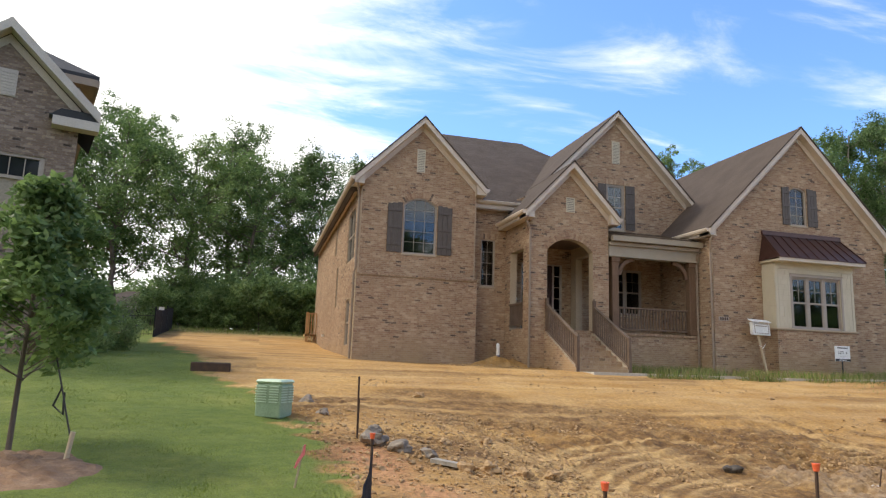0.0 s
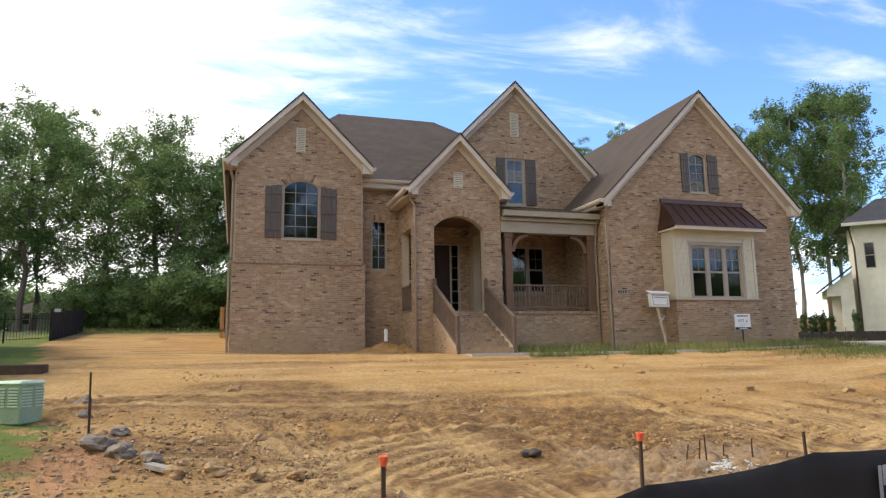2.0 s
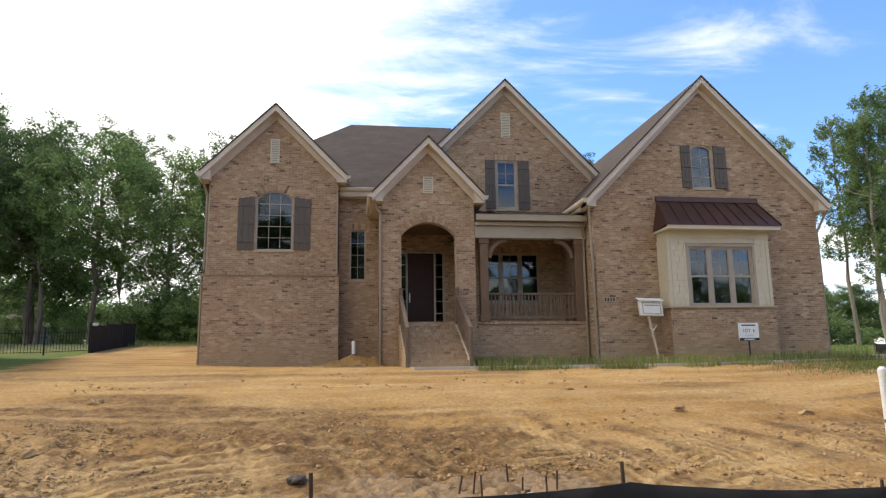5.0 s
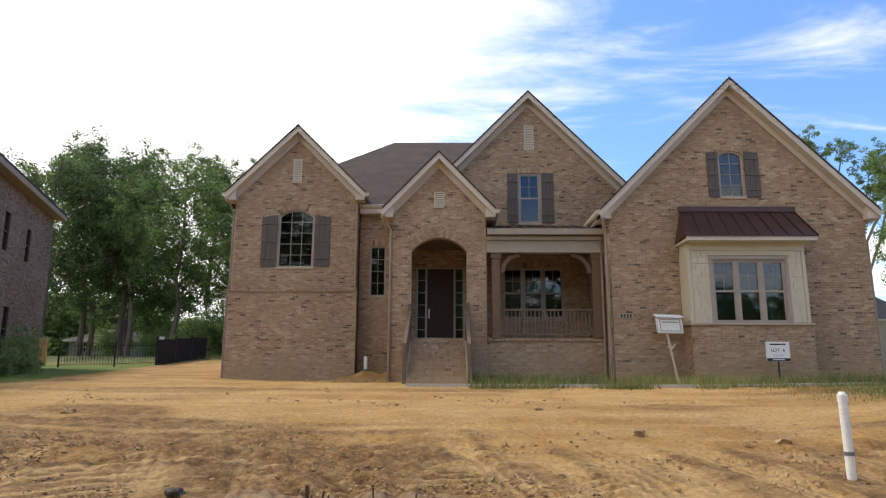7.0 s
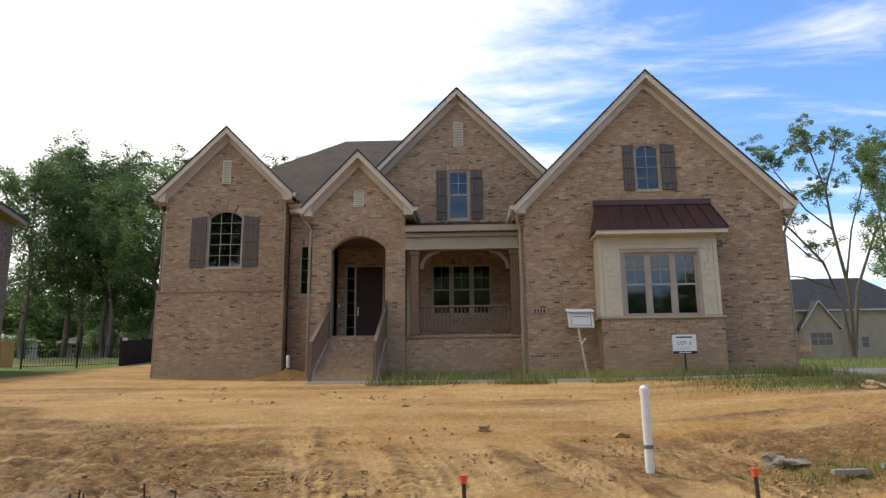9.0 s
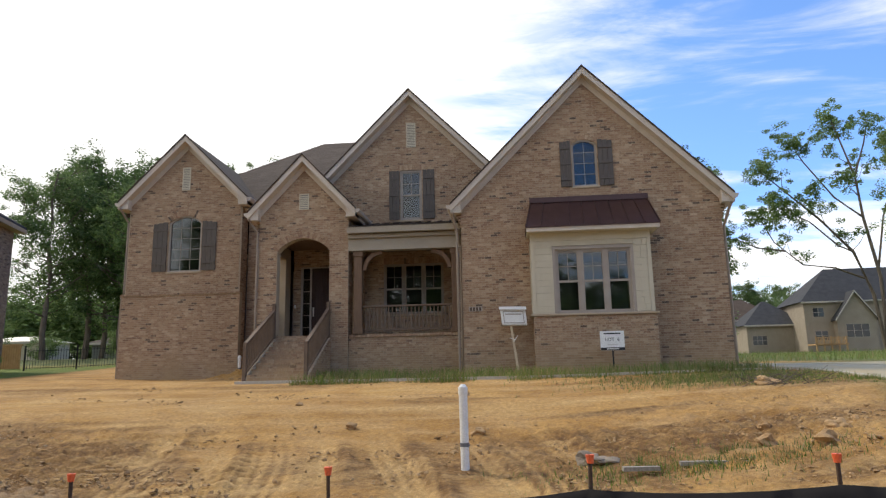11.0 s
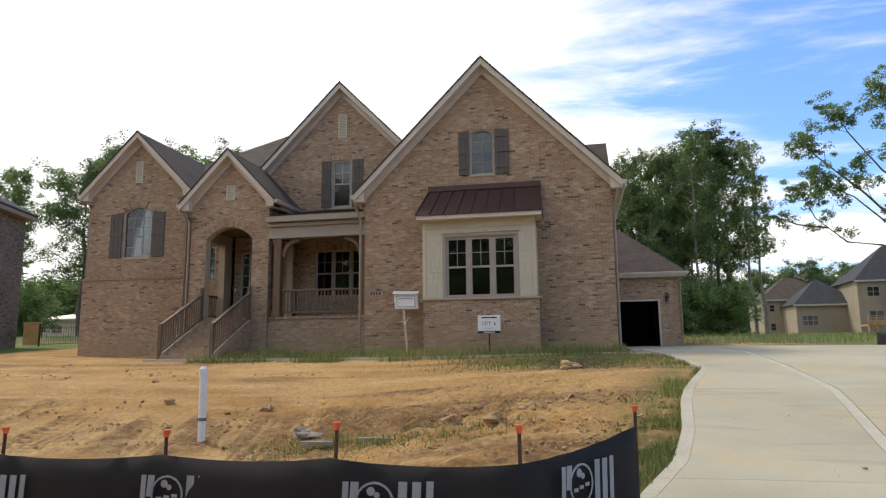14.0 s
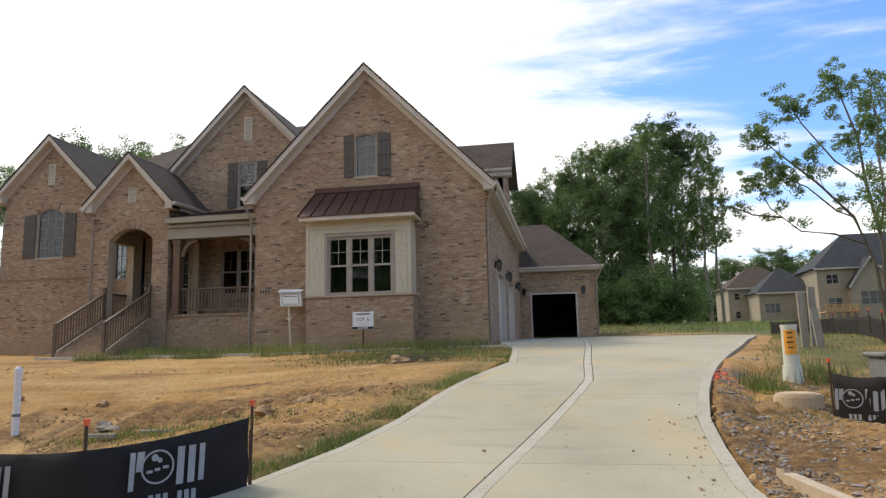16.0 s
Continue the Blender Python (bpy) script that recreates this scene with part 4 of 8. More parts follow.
def arch_bricks(parent, u0, u1, spring, rise, y, tall=0.21):
    """Soldier bricks set round a segmental arch."""
    c = (u1 - u0) / 2
    r = (c * c + rise * rise) / (2 * rise)
    a0 = math.asin(min(1, c / r))
    um, zc = (u0 + u1) / 2, spring + rise - r
    n = int(2 * a0 * r / 0.072)
    for k in range(n):
        a = -a0 + 2 * a0 * (k + 0.5) / n
        h = tall + (0.07 if k % 9 == 4 else 0.0)
        d, t = Vector((math.sin(a), 0, math.cos(a))), Vector((math.cos(a), 0, -math.sin(a)))
        p = Vector((um, y, zc)) + d * r
        bm = bmesh.new()
        w = 0.031
        prism(bm, [p - t * w, p + t * w, p + t * (w + 0.004) + d * h, p - t * (w + 0.004) + d * h], (0, -0.016, 0))
        part("arch_brick", bm, "brick_piece", parent)


arch_bricks(house, 4.57, 5.78, 7.21, 0.26, 22.6)
arch_bricks(house, 9.25, 10.97, 5.66, 0.42, 20.75)
arch_bricks(house, 18.68, 19.43, 8.50, 0.16, 20.0, 0.14)
for u0, u1, z, y in ((12.80, 13.74, 8.97, 23.2), (7.60, 8.28, 6.31, 23.18), (12.2, 14.45, 5.56, 23.2)):
    n = int((u1 - u0) / 0.072)
    for k in range(n):
        x = u0 + (u1 - u0) * k / n
        part("soldier_brick", boxed(x, x + 0.062, y - 0.014, y, z, z + 0.195), "brick_piece", house)
n = int(3.64 / 0.072)
for k in range(n):
    x = 11.6 + 3.64 * k / n
    part("rowlock_brick", boxed(x, x + 0.062, 20.80, 21.15, 2.865, 2.955), "brick_piece", house)


def frame_bars(bm, outline, width, y0, y1):
    """A frame of even width inside an outline, between two depths."""
    n = len(outline)
    cx, cz = sum(p[0] for p in outline) / n, sum(p[1] for p in outline) / n
    inner = []
    for k in range(n):
        p, q, r = (Vector(outline[j % n]) for j in (k - 1, k, k + 1))
        e0, e1 = (q - p).normalized(), (r - q).normalized()
        n0, n1 = Vector((-e0.y, e0.x)), Vector((-e1.y, e1.x))
        m = (n0 + n1).normalized()
        inner.append(q + m * width / max(0.3, m.dot(n0)))
    for k in range(n):
        j = (k + 1) % n
        quad = [(outline[k][0], y0, outline[k][1]), (outline[j][0], y0, outline[j][1]), (inner[j].x, y0, inner[j].y), (inner[k].x, y0, inner[k].y)]
        prism(bm, quad, (0, y1 - y0, 0))
    return inner


def window(parent, outline, y, units=1, cols=2, rows=4, hung=True, mullion=0.09, sill=True, label=""):
    """A window in a front wall: frame, sashes, glazing bars, panes and sill."""
    x0, x1 = min(p[0] for p in outline), max(p[0] for p in outline)
    z0, z1 = min(p[1] for p in outline), max(p[1] for p in outline)
    w = tagged(new("window"), label or "window with cream frame and grid bars")
    w.parent = parent
    w.location = Vector((x0, y, z0)) - origin(parent)
    bm = bmesh.new()
    inner = frame_bars(bm, outline, 0.055, y + 0.03, y + 0.12)
    part("window_frame", bm, "frame", w)
    bm = bmesh.new()
    vs = [bm.verts.new((p.x, y + 0.085, p.y)) for p in inner]
    bm.faces.new(vs)
    out = bmesh.ops.extrude_face_region(bm, geom=list(bm.faces))
    for g in out["geom"]:
        if isinstance(g, bmesh.types.BMVert):
            g.co.y += 0.006
    p = part("pane", bm, "glass", w)
    p.visible_shadow = False
    a, b, lo, hi = x0 + 0.055, x1 - 0.055, z0 + 0.055, z1 - 0.055
    each = (b - a - (units - 1) * mullion) / units
    mid = (lo + hi) / 2
    for k in range(units):
        xa = a + k * (each + mullion)
        xb = xa + each
        if k:
            part("mullion", boxed(xa - mullion, xa, y + 0.035, y + 0.115, lo, hi), "frame", w)
        if hung:
            part("meeting_rail", boxed(xa, xb, y + 0.045, y + 0.1, mid - 0.03, mid + 0.03), "frame", w)
            bm = bmesh.new()
            for s in (xa, xb - 0.035):
                box(bm, s, s + 0.035, y + 0.05, y + 0.08, lo, hi)
            for s in (lo, hi - 0.04):
                box(bm, xa + 0.036, xb - 0.036, y + 0.05, y + 0.08, s, s + 0.04)
            part("sash", bm, "frame", w)
        for c in range(1, cols):
            x = xa + each * c / cols
            top = hi
            for (ua, va), (ub, vb) in zip(outline, outline[1:] + outline[:1]):
                if min(ua, ub) <= x <= max(ua, ub) and max(va, vb) > z0 + 0.3 and ua != ub:
                    top = va + (vb - va) * (x - ua) / (ub - ua) - 0.05
            part("glazing_bar", boxed(x - 0.008, x + 0.008, y + 0.072, y + 0.084, mid if hung else lo, top), "frame", w)
        for r in range(1, rows):
            if hung and r * 2 <= rows:
                continue
            z = lo + (hi - lo) * r / rows
            part("glazing_bar", boxed(xa, xb, y + 0.070, y + 0.083, z - 0.008, z + 0.008), "frame", w)
    if sill:
        part("window_sill", boxed(x0 - 0.04, x1 + 0.04, y - 0.035, y + 0.10, z0 - 0.065, z0 - 0.002, bevel=0.008), "mortar", w)
    return w


window(house, W1, 22.6, 1, 3, 5, False)
window(house, WN, 23.18, 1, 2, 4, False)
window(house, W3, 23.2, 1, 2, 4)
window(house, W4, 20.0, 1, 2, 4, False)
window(house, WP, 23.2, 3, 2, 4)


def side_window(u0, u1, z0, z1, units, x, outward):
    """A window in a side wall, laid along y."""
    w = tagged(new("window"), "side window with dark panes")
    w.parent = house
    w.location = Vector((x, u0, z0)) - origin(house)
    s = -outward
    X = lambda d: x + s * d
    bx = lambda d0, d1, *r: boxed(min(X(d0), X(d1)), max(X(d0), X(d1)), *r)
    p = part("pane", bx(0.085, 0.09, u0, u1, z0, z1), "glass", w)
    p.visible_shadow = False
    for a, b in ((u0, u0 + 0.05), (u1 - 0.05, u1)):
        part("window_frame", bx(0.03, 0.12, a, b, z0, z1), "frame", w)
    for a, b in ((z0, z0 + 0.05), (z1 - 0.05, z1), ((z0 + z1) / 2 - 0.03, (z0 + z1) / 2 + 0.03)):
        part("window_frame", bx(0.04, 0.115, u0 + 0.05, u1 - 0.05, a, b), "frame", w)
    for k in range(1, units):
        u = u0 + (u1 - u0) * k / units
        part("mullion", bx(0.038, 0.11, u - 0.04, u + 0.04, z0 + 0.05, z1 - 0.05), "frame", w)


for hole, units in zip(side_holes, (1, 2, 1, 1)):
    us, zs = [22.52 + SIDE - p[0] for p in hole], [p[1] for p in hole]
    side_window(min(us), max(us), min(zs), max(zs), units, 3.04, -1)


def shutter(x0, x1, z0, z1, y, arched=0.0, high_left=False):
    s = tagged(new("shutter"), "dark brown board-and-batten shutter")
    s.parent = house
    s.location = Vector((x0, y, z0)) - origin(house)
    n = 3
    for k in range(n):
        a, b = x0 + (x1 - x0) * k / n, x0 + (x1 - x0) * (k + 1) / n
        za = z1 - arched * ((n - 1 - k) / n if not high_left else k / n)
        part("shutter_board", boxed(a + 0.003, b - 0.003, y - 0.05, y - 0.012, z0, za, bevel=0.004), "shutter", s)
    for f in (0.16, 0.50, 0.84):
        z = z0 + (z1 - z0) * f
        part("batten", boxed(x0 + 0.01, x1 - 0.01, y - 0.075, y - 0.0505, z - 0.045, z + 0.045, bevel=0.004), "shutter", s)


for a, b, z0, z1, y, arched in ((4.00, 4.53, 5.46, 7.25, 22.6, 0.08), (12.48, 12.85, 7.14, 8.95, 23.2, 0), (18.32, 18.65, 7.18, 8.63, 20.0, 0.06)):
    shutter(a, b, z0, z1, y, arched)
for a, b, z0, z1, y, arched in ((5.82, 6.35, 5.46, 7.25, 22.6, 0.08), (13.70, 14.12, 7.14, 8.95, 23.2, 0), (19.46, 19.90, 7.18, 8.63, 20.0, 0.06)):
    shutter(a, b, z0, z1, y, arched, True)


def gable_vent(x0, x1, z0, z1, y):
    v = tagged(new("gable_vent"), "cream louvred attic vent")
    v.parent = house
    v.location = Vector((x0, y, z0)) - origin(house)
    bm = bmesh.new()
    frame_bars(bm, [(x0, z0), (x1, z0), (x1, z1), (x0, z1)], 0.03, y - 0.035, y - 0.008)
    part("vent_frame", bm, "siding", v)
    part("backing", boxed(x0 + 0.03, x1 - 0.03, y - 0.012, y - 0.0085, z0 + 0.03, z1 - 0.03), "room", v)
    z = z0 + 0.05
    while z < z1 - 0.06:
        bm = bmesh.new()
        prism(bm, [(x0 + 0.03, y - 0.032, z), (x1 - 0.03, y - 0.032, z), (x1 - 0.03, y - 0.013, z + 0.035), (x0 + 0.03, y - 0.013, z + 0.035)], (0, 0, 0.012))
        part("slat", bm, "siding", v)
        z += 0.062


gable_vent(4.98, 5.28, 8.42, 9.28, 22.6)
gable_vent(9.95, 10.27, 7.02, 7.55, 20.75)
gable_vent(13.12, 13.46, 9.82, 10.76, 23.2)


# the bay: cream shake panels, corner boards, triple window, standing-seam roof
def build_bay():
    bay = tagged(new("bay_window"), "cream shake-sided bay window with a brown metal roof")
    bay.parent = house
    bay.location = Vector((17.3, 19.35, 3.28)) - origin(house)
    y = 19.35
    part("bay_sill", boxed(17.22, 20.78, 19.29, 20.0, 3.24, 3.30, bevel=0.01), "mortar", bay)
    hole = [(17.98, 3.30), (20.10, 3.30), (20.10, 5.14), (17.98, 5.14)]
    part("bay_front", wall_body((0, y, 0), (1, 0, 0), Vector((0, -1, 0)), [[(17.30, 3.30), (20.66, 3.30), (20.66, 5.62), (17.30, 5.62)], hole], 0.12), "siding", bay)
    for x, s in ((17.30, 1), (20.66, -1)):
        part("bay_side", boxed(min(x, x + s * 0.12), max(x, x + s * 0.12), y + 0.121, 19.98, 3.30, 5.62), "siding", bay)
        part("corner_board", boxed(min(x - s * .012, x + s * .09), max(x - s * .012, x + s * .09), y - 0.022, y - 0.002, 3.31, 5.40), "siding", bay)
        for k in range(11):
            z = 3.34 + k * 0.187
            bm = bmesh.new()
            xo = x - s * 0.003
            prism(bm, [(xo, y + 0.01, z), (xo, 19.97, z), (xo - s * 0.006, 19.97, z + 0.182), (xo - s * 0.006, y + 0.01, z + 0.182)], (-s * 0.02, 0, 0))
            part("lap_board", bm, "siding", bay)
    rng = random.Random(6)
    for x0, x1 in ((17.40, 17.90), (20.18, 20.56)):
        for k in range(11):
            z, x = 3.33 + k * 0.187, x0 - rng.uniform(0, 0.1)
            while x < x1 - 0.02:
                w = rng.uniform(0.14, 0.30)
                a, b = max(x, x0), min(x + w, x1)
                if b - a > 0.03:
                    bm = bmesh.new()
                    prism(bm, [(a + 0.004, y - 0.002, z), (b - 0.004, y - 0.002, z), (b - 0.004, y - 0.002, z + 0.18), (a + 0.004, y - 0.002, z + 0.18)], (0, -0.016 - rng.uniform(0, 0.006), 0))
                    part("shake", bm, "siding", bay)
                x += w
    for x0, x1, z0, z1 in ((17.90, 17.98, 3.31, 5.24), (20.10, 20.18, 3.31, 5.24), (17.98, 20.10, 5.14, 5.24)):
        part("casing", boxed(x0, x1, y - 0.03, y - 0.003, z0, z1), "frame", bay)
    part("drip_cap", boxed(17.86, 20.22, y - 0.06, y - 0.003, 5.245, 5.28), "siding", bay)
    part("frieze", boxed(17.28, 20.68, y - 0.03, y - 0.003, 5.40, 5.62), "siding", bay)
    part("cornice", boxed(17.20, 20.87, 18.98, 19.98, 5.62, 5.70), "siding", bay)
    part("fascia", boxed(17.18, 20.89, 18.955, 18.978, 5.62, 5.78), "trim", bay)
    roof_part = tagged(new("bay_roof"), "dark brown standing-seam metal roof")
    roof_part.parent = bay
    roof_part.location = Vector((17.1, 18.9, 5.7)) - origin(bay)
    a, b, c, d = Vector((17.16, 18.93, 5.76)), Vector((20.91, 18.93, 5.76)), Vector((20.80, 19.98, 6.74)), Vector((17.38, 19.98, 6.74))
    bm = bmesh.new()
    prism(bm, [a, b, c, d], (0, 0, -0.03))
    part("roof_sheet", bm, "awning", roof_part)
    for p, q in ((a, d), (b, c)):
        bm = bmesh.new()
        prism(bm, [p, q, Vector((q.x, 19.98, 5.70)), Vector((p.x, 19.98, 5.70))], (0.02 if p is a else -0.02, 0, 0))
        part("roof_cheek", bm, "awning", roof_part)
    up = Vector((0, -0.68, 0.73))
    for k in range(10):
        f = k / 9
        p, q = a.lerp(b, f), d.lerp(c, f)
        bm = bmesh.new()
        w = Vector((0.012, 0, 0))
        prism(bm, [p - w, p + w, q + w, q - w], up * 0.035)
        part("seam", bm, "awning", roof_part)
    part("head_flashing", boxed(17.34, 20.84, 19.90, 19.985, 6.70, 6.86), "awning", roof_part)
    window(bay, hole, y, 3, 2, 4, True, 0.12, False, "triple double-hung window with cream mullions")


build_bay()


# cream trim in a darker copy, with the porch shade put into its colour
M["shaded_trim"] = varied("shaded_trim", (0.34, 0.295, 0.225), (0.39, 0.34, 0.265), 0.6, 2, 50, 0.05)


# porch
def build_porch():
    porch = tagged(new("porch"), "covered brick porch with brown posts and railing")
    porch.parent = house
    porch.location = Vector((13.4, 21.5, FL)) - origin(house)
    part("porch_floor", boxed(8.9, 15.24, 21.06, 23.19, 2.70, FL), "concrete", porch)
    # both ceilings take the dark wood colour to stand in for porch shade
    part("porch_ceiling", boxed(11.6, 15.22, 20.8, 23.18, 5.98, 6.04), "wood", porch)
    part("entry_ceiling", boxed(8.92, 11.32, 21.06, 23.18, 6.15, 6.2), "wood", porch)
    part("beam", boxed(11.59, 15.24, 20.72, 21.06, 5.60, 5.98), "shaded_trim", porch)
    part("beam_cap", boxed(11.59, 15.24, 20.62, 21.0, 5.985, 6.10), "shaded_trim", porch)
    bm = bmesh.new()
    prof = [(20.60, 6.12), (20.44, 6.12), (20.43, 6.28), (20.42, 6.30), (20.45, 6.31), (20.60, 6.31)]
    prism(bm, [(11.6, p, q) for p, q in prof], (3.62, 0, 0))
    part("gutter", bm, "shaded_trim", porch)
    for k in range(10):
        x = 11.75 + k * 0.37
        bm = bmesh.new()
        prism(bm, [(x, 20.55, 6.35), (x + 0.02, 20.55, 6.35), (x + 0.02, 23.15, 7.02), (x, 23.15, 7.02)], (0, 0, 0.03))
        part("roof_seam", bm, "shingle", porch)
    for x0, x1 in ((11.72, 12.04), (14.83, 15.15)):
        post = part("post", boxed(x0 + .03, x1 - .03, 20.80, 21.06, 2.96, 5.60, bevel=0.012), "wood", porch, "dark stained square post")
        part("post_base", boxed(x0, x1, 20.77, 21.09, 2.957, 3.15, bevel=0.01), "wood", post)
        part("post_cap", boxed(x0, x1, 20.77, 21.09, 5.42, 5.598, bevel=0.01), "wood", post)
    for x, s in ((12.02, 1), (14.85, -1)):
        pt = lambda a, r: (x + s * (0.62 - r * math.cos(a)), 20.86, 4.98 + r * math.sin(a))
        curve = [math.pi / 2 * k / 8 for k in range(9)]
        bm = prism(bmesh.new(), [pt(a, 0.62) for a in curve] + [pt(a, 0.50) for a in reversed(curve)], (0, 0.13, 0))
        part("bracket", bm, "wood", porch, "curved timber bracket")
    rail = tagged(new("porch_railing"), "brown wooden railing with square balusters")
    rail.parent = porch
    rail.location = Vector((13.4, 20.95, 3.0)) - origin(porch)
    part("top_rail", boxed(12.02, 14.85, 20.90, 21.0, 3.80, 3.86, bevel=0.008), "rail", rail)
    part("bottom_rail", boxed(12.02, 14.85, 20.92, 20.98, 3.07, 3.12), "rail", rail)
    for k in range(23):
        x = 12.1 + k * 0.12
        part("baluster", boxed(x, x + 0.036, 20.932, 20.968, 3.12, 3.80), "rail", rail)
    rail2 = tagged(new("side_railing"), "brown wooden railing in the side opening")
    rail2.parent = porch
    rail2.location = Vector((8.7, 22, 3.0)) - origin(porch)
    part("top_rail", boxed(8.60, 8.68, 21.4, 22.65, 3.80, 3.86), "rail", rail2)
    part("bottom_rail", boxed(8.61, 8.67, 21.4, 22.65, 3.07, 3.12), "rail", rail2)
    for k in range(11):
        y = 21.44 + k * 0.112
        part("baluster", boxed(8.625, 8.66, y, y + 0.036, 3.12, 3.80), "rail", rail2)


build_porch()


def build_entry():
    y = 23.2
    entry = tagged(new("front_door"), "closed dark brown front door with two sidelights")
    entry.parent = house
    entry.location = Vector((10.1, y, FL)) - origin(house)
    for x0, x1 in ((9.28, 9.34), (9.60, 9.66), (10.58, 10.64), (10.89, 10.95)):
        part("jamb", boxed(x0, x1, y + 0.02, y + 0.14, FL, 5.50), "frame", entry)
    part("head", boxed(9.28, 10.95, y + 0.02, y + 0.14, 5.50, 5.56), "frame", entry)
    part("threshold", boxed(9.28, 10.95, y - 0.02, y + 0.16, FL + 0.002, FL + 0.03), "metal", entry)
    leaf = part("door_leaf", boxed(9.665, 10.575, y + 0.06, y + 0.11, FL + 0.035, 5.495), "door", entry, "dark stained panelled wooden door")
    for z0, z1 in ((3.15, 3.85), (4.0, 5.35)):
        for x0, x1 in ((9.78, 10.08), (10.16, 10.46)):
            bm = bmesh.new()
            frame_bars(bm, [(x0, z0), (x1, z0), (x1, z1), (x0, z1)], 0.03, y + 0.045, y + 0.0595)
            part("panel_moulding", bm, "door", leaf)
    handle = part("door_handle", tube(bmesh.new(), [(9.73, y + 0.03, 3.82), (9.735, y - 0.01, 3.86), (9.73, y - 0.01, 3.98), (9.73, y + 0.03, 4.02)], 0.012), "metal", leaf, "satin nickel handle")
    part("lock_plate", boxed(9.705, 9.755, y + 0.045, y + 0.0595, 3.78, 4.10), "metal", leaf)
    for x0, x1 in ((9.345, 9.595), (10.645, 10.885)):
        p = part("pane", boxed(x0, x1, y + 0.08, y + 0.086, FL + 0.035, 5.49), "glass", entry)
        p.visible_shadow = False
        for k in range(1, 6):
            z = FL + 0.04 + k * 0.425
            part("glazing_bar", boxed(x0, x1, y + 0.06, y + 0.079, z - 0.012, z + 0.012), "frame", entry)
    part("doorbell", boxed(9.05, 9.11, y - 0.03, y - 0.0105, 4.08, 4.20), "pvc", house)


build_entry()


def build_stairs():
    st = tagged(new("front_steps"), "brick front steps with brown wooden handrails")
    st.parent = house
    st.location = Vector((10.1, 19.5, 1.6)) - origin(house)
    n, rise, run = 8, (FL - 1.60) / 8, 0.336
    y0, x0, x1 = 18.40, 9.30, 10.90
    for k in range(n):
        ya, z = y0 + k * run, 1.60 + (k + 1) * rise
        part("step", boxed(x0, x1, ya + 0.012, 21.1 if k == n - 1 else ya + run + 0.03, 1.3, z - 0.008), "mortar", st)
        m = 22
        for j in range(m):
            a = x0 + (x1 - x0) * j / m
            part("tread_brick", boxed(a + 0.005, a + (x1 - x0) / m - 0.005, ya, ya + 0.20, z - 0.066, z), "brick_piece", st)
        m = 8
        for j in range(m):
            a = x0 + (x1 - x0) * j / m
            part("riser_brick", boxed(a + 0.005, a + 0.195, ya + 0.008, ya + 0.05, z - rise + 0.006, z - 0.074), "brick_piece", st)
    for xa, xb in ((9.16, 9.295), (10.905, 11.04)):
        pts = [(xa, y0, 1.2), (xa, 20.74, 1.2), (xa, 20.74, FL - 0.05), (xa, y0, 1.60 + 0.10)]
        bm = bmesh.new()
        prism(bm, pts, (xb - xa, 0, 0))
        cheek = part("cheek_wall", bm, "mortar", st)
        out = xa if xa < 10 else xb
        u = (0, -1, 0) if xa < 10 else (0, 1, 0)
        nrm = (-1, 0, 0) if xa < 10 else (1, 0, 0)
        base_y = 20.74 if xa < 10 else y0
        loop = [(base_y - p[1], p[2]) if xa < 10 else (p[1] - base_y, p[2]) for p in pts]
        pieces_mesh("bricks", lay(wall_rng, (out, base_y, 0), u, (0, 0, 1), nrm, [loop], COURSE, BRICK, 0.01, 0.007, 0.003), "brick", cheek)
        xm = (xa + xb) / 2
        hand = tagged(new("handrail"), "sloping brown wooden handrail")
        hand.parent = st
        hand.location = Vector((xm, 19.5, 2.5)) - origin(st)
        part("newel", boxed(xm - 0.05, xm + 0.05, y0 - 0.02, y0 + 0.08, 1.55, 2.66, bevel=0.008), "rail", hand)
        part("upper_post", boxed(xm - 0.05, xm + 0.05, 20.62, 20.72, FL - 0.06, 3.98, bevel=0.008), "rail", hand)
        zl = lambda y: 1.70 + (y - y0) * (FL - 0.05 - 1.70) / (20.74 - y0)
        for name, d0, d1, w in (("top_rail", 0.88, 0.94, 0.05), ("bottom_rail", 0.05, 0.11, 0.03)):
            bm = bmesh.new()
            ya, yb = y0 + 0.05, 20.68
            prism(bm, [(xm - w, ya, zl(ya) + d0), (xm - w, yb, zl(yb) + d0), (xm - w, yb, zl(yb) + d1), (xm - w, ya, zl(ya) + d1)], (2 * w, 0, 0))
            part(name, bm, "rail", hand)
        for k in range(17):
            y = y0 + 0.18 + k * 0.125
            part("baluster", boxed(xm - 0.018, xm + 0.018, y, y + 0.036, zl(y) + 0.09, zl(y) + 0.89), "rail", hand)


build_stairs()

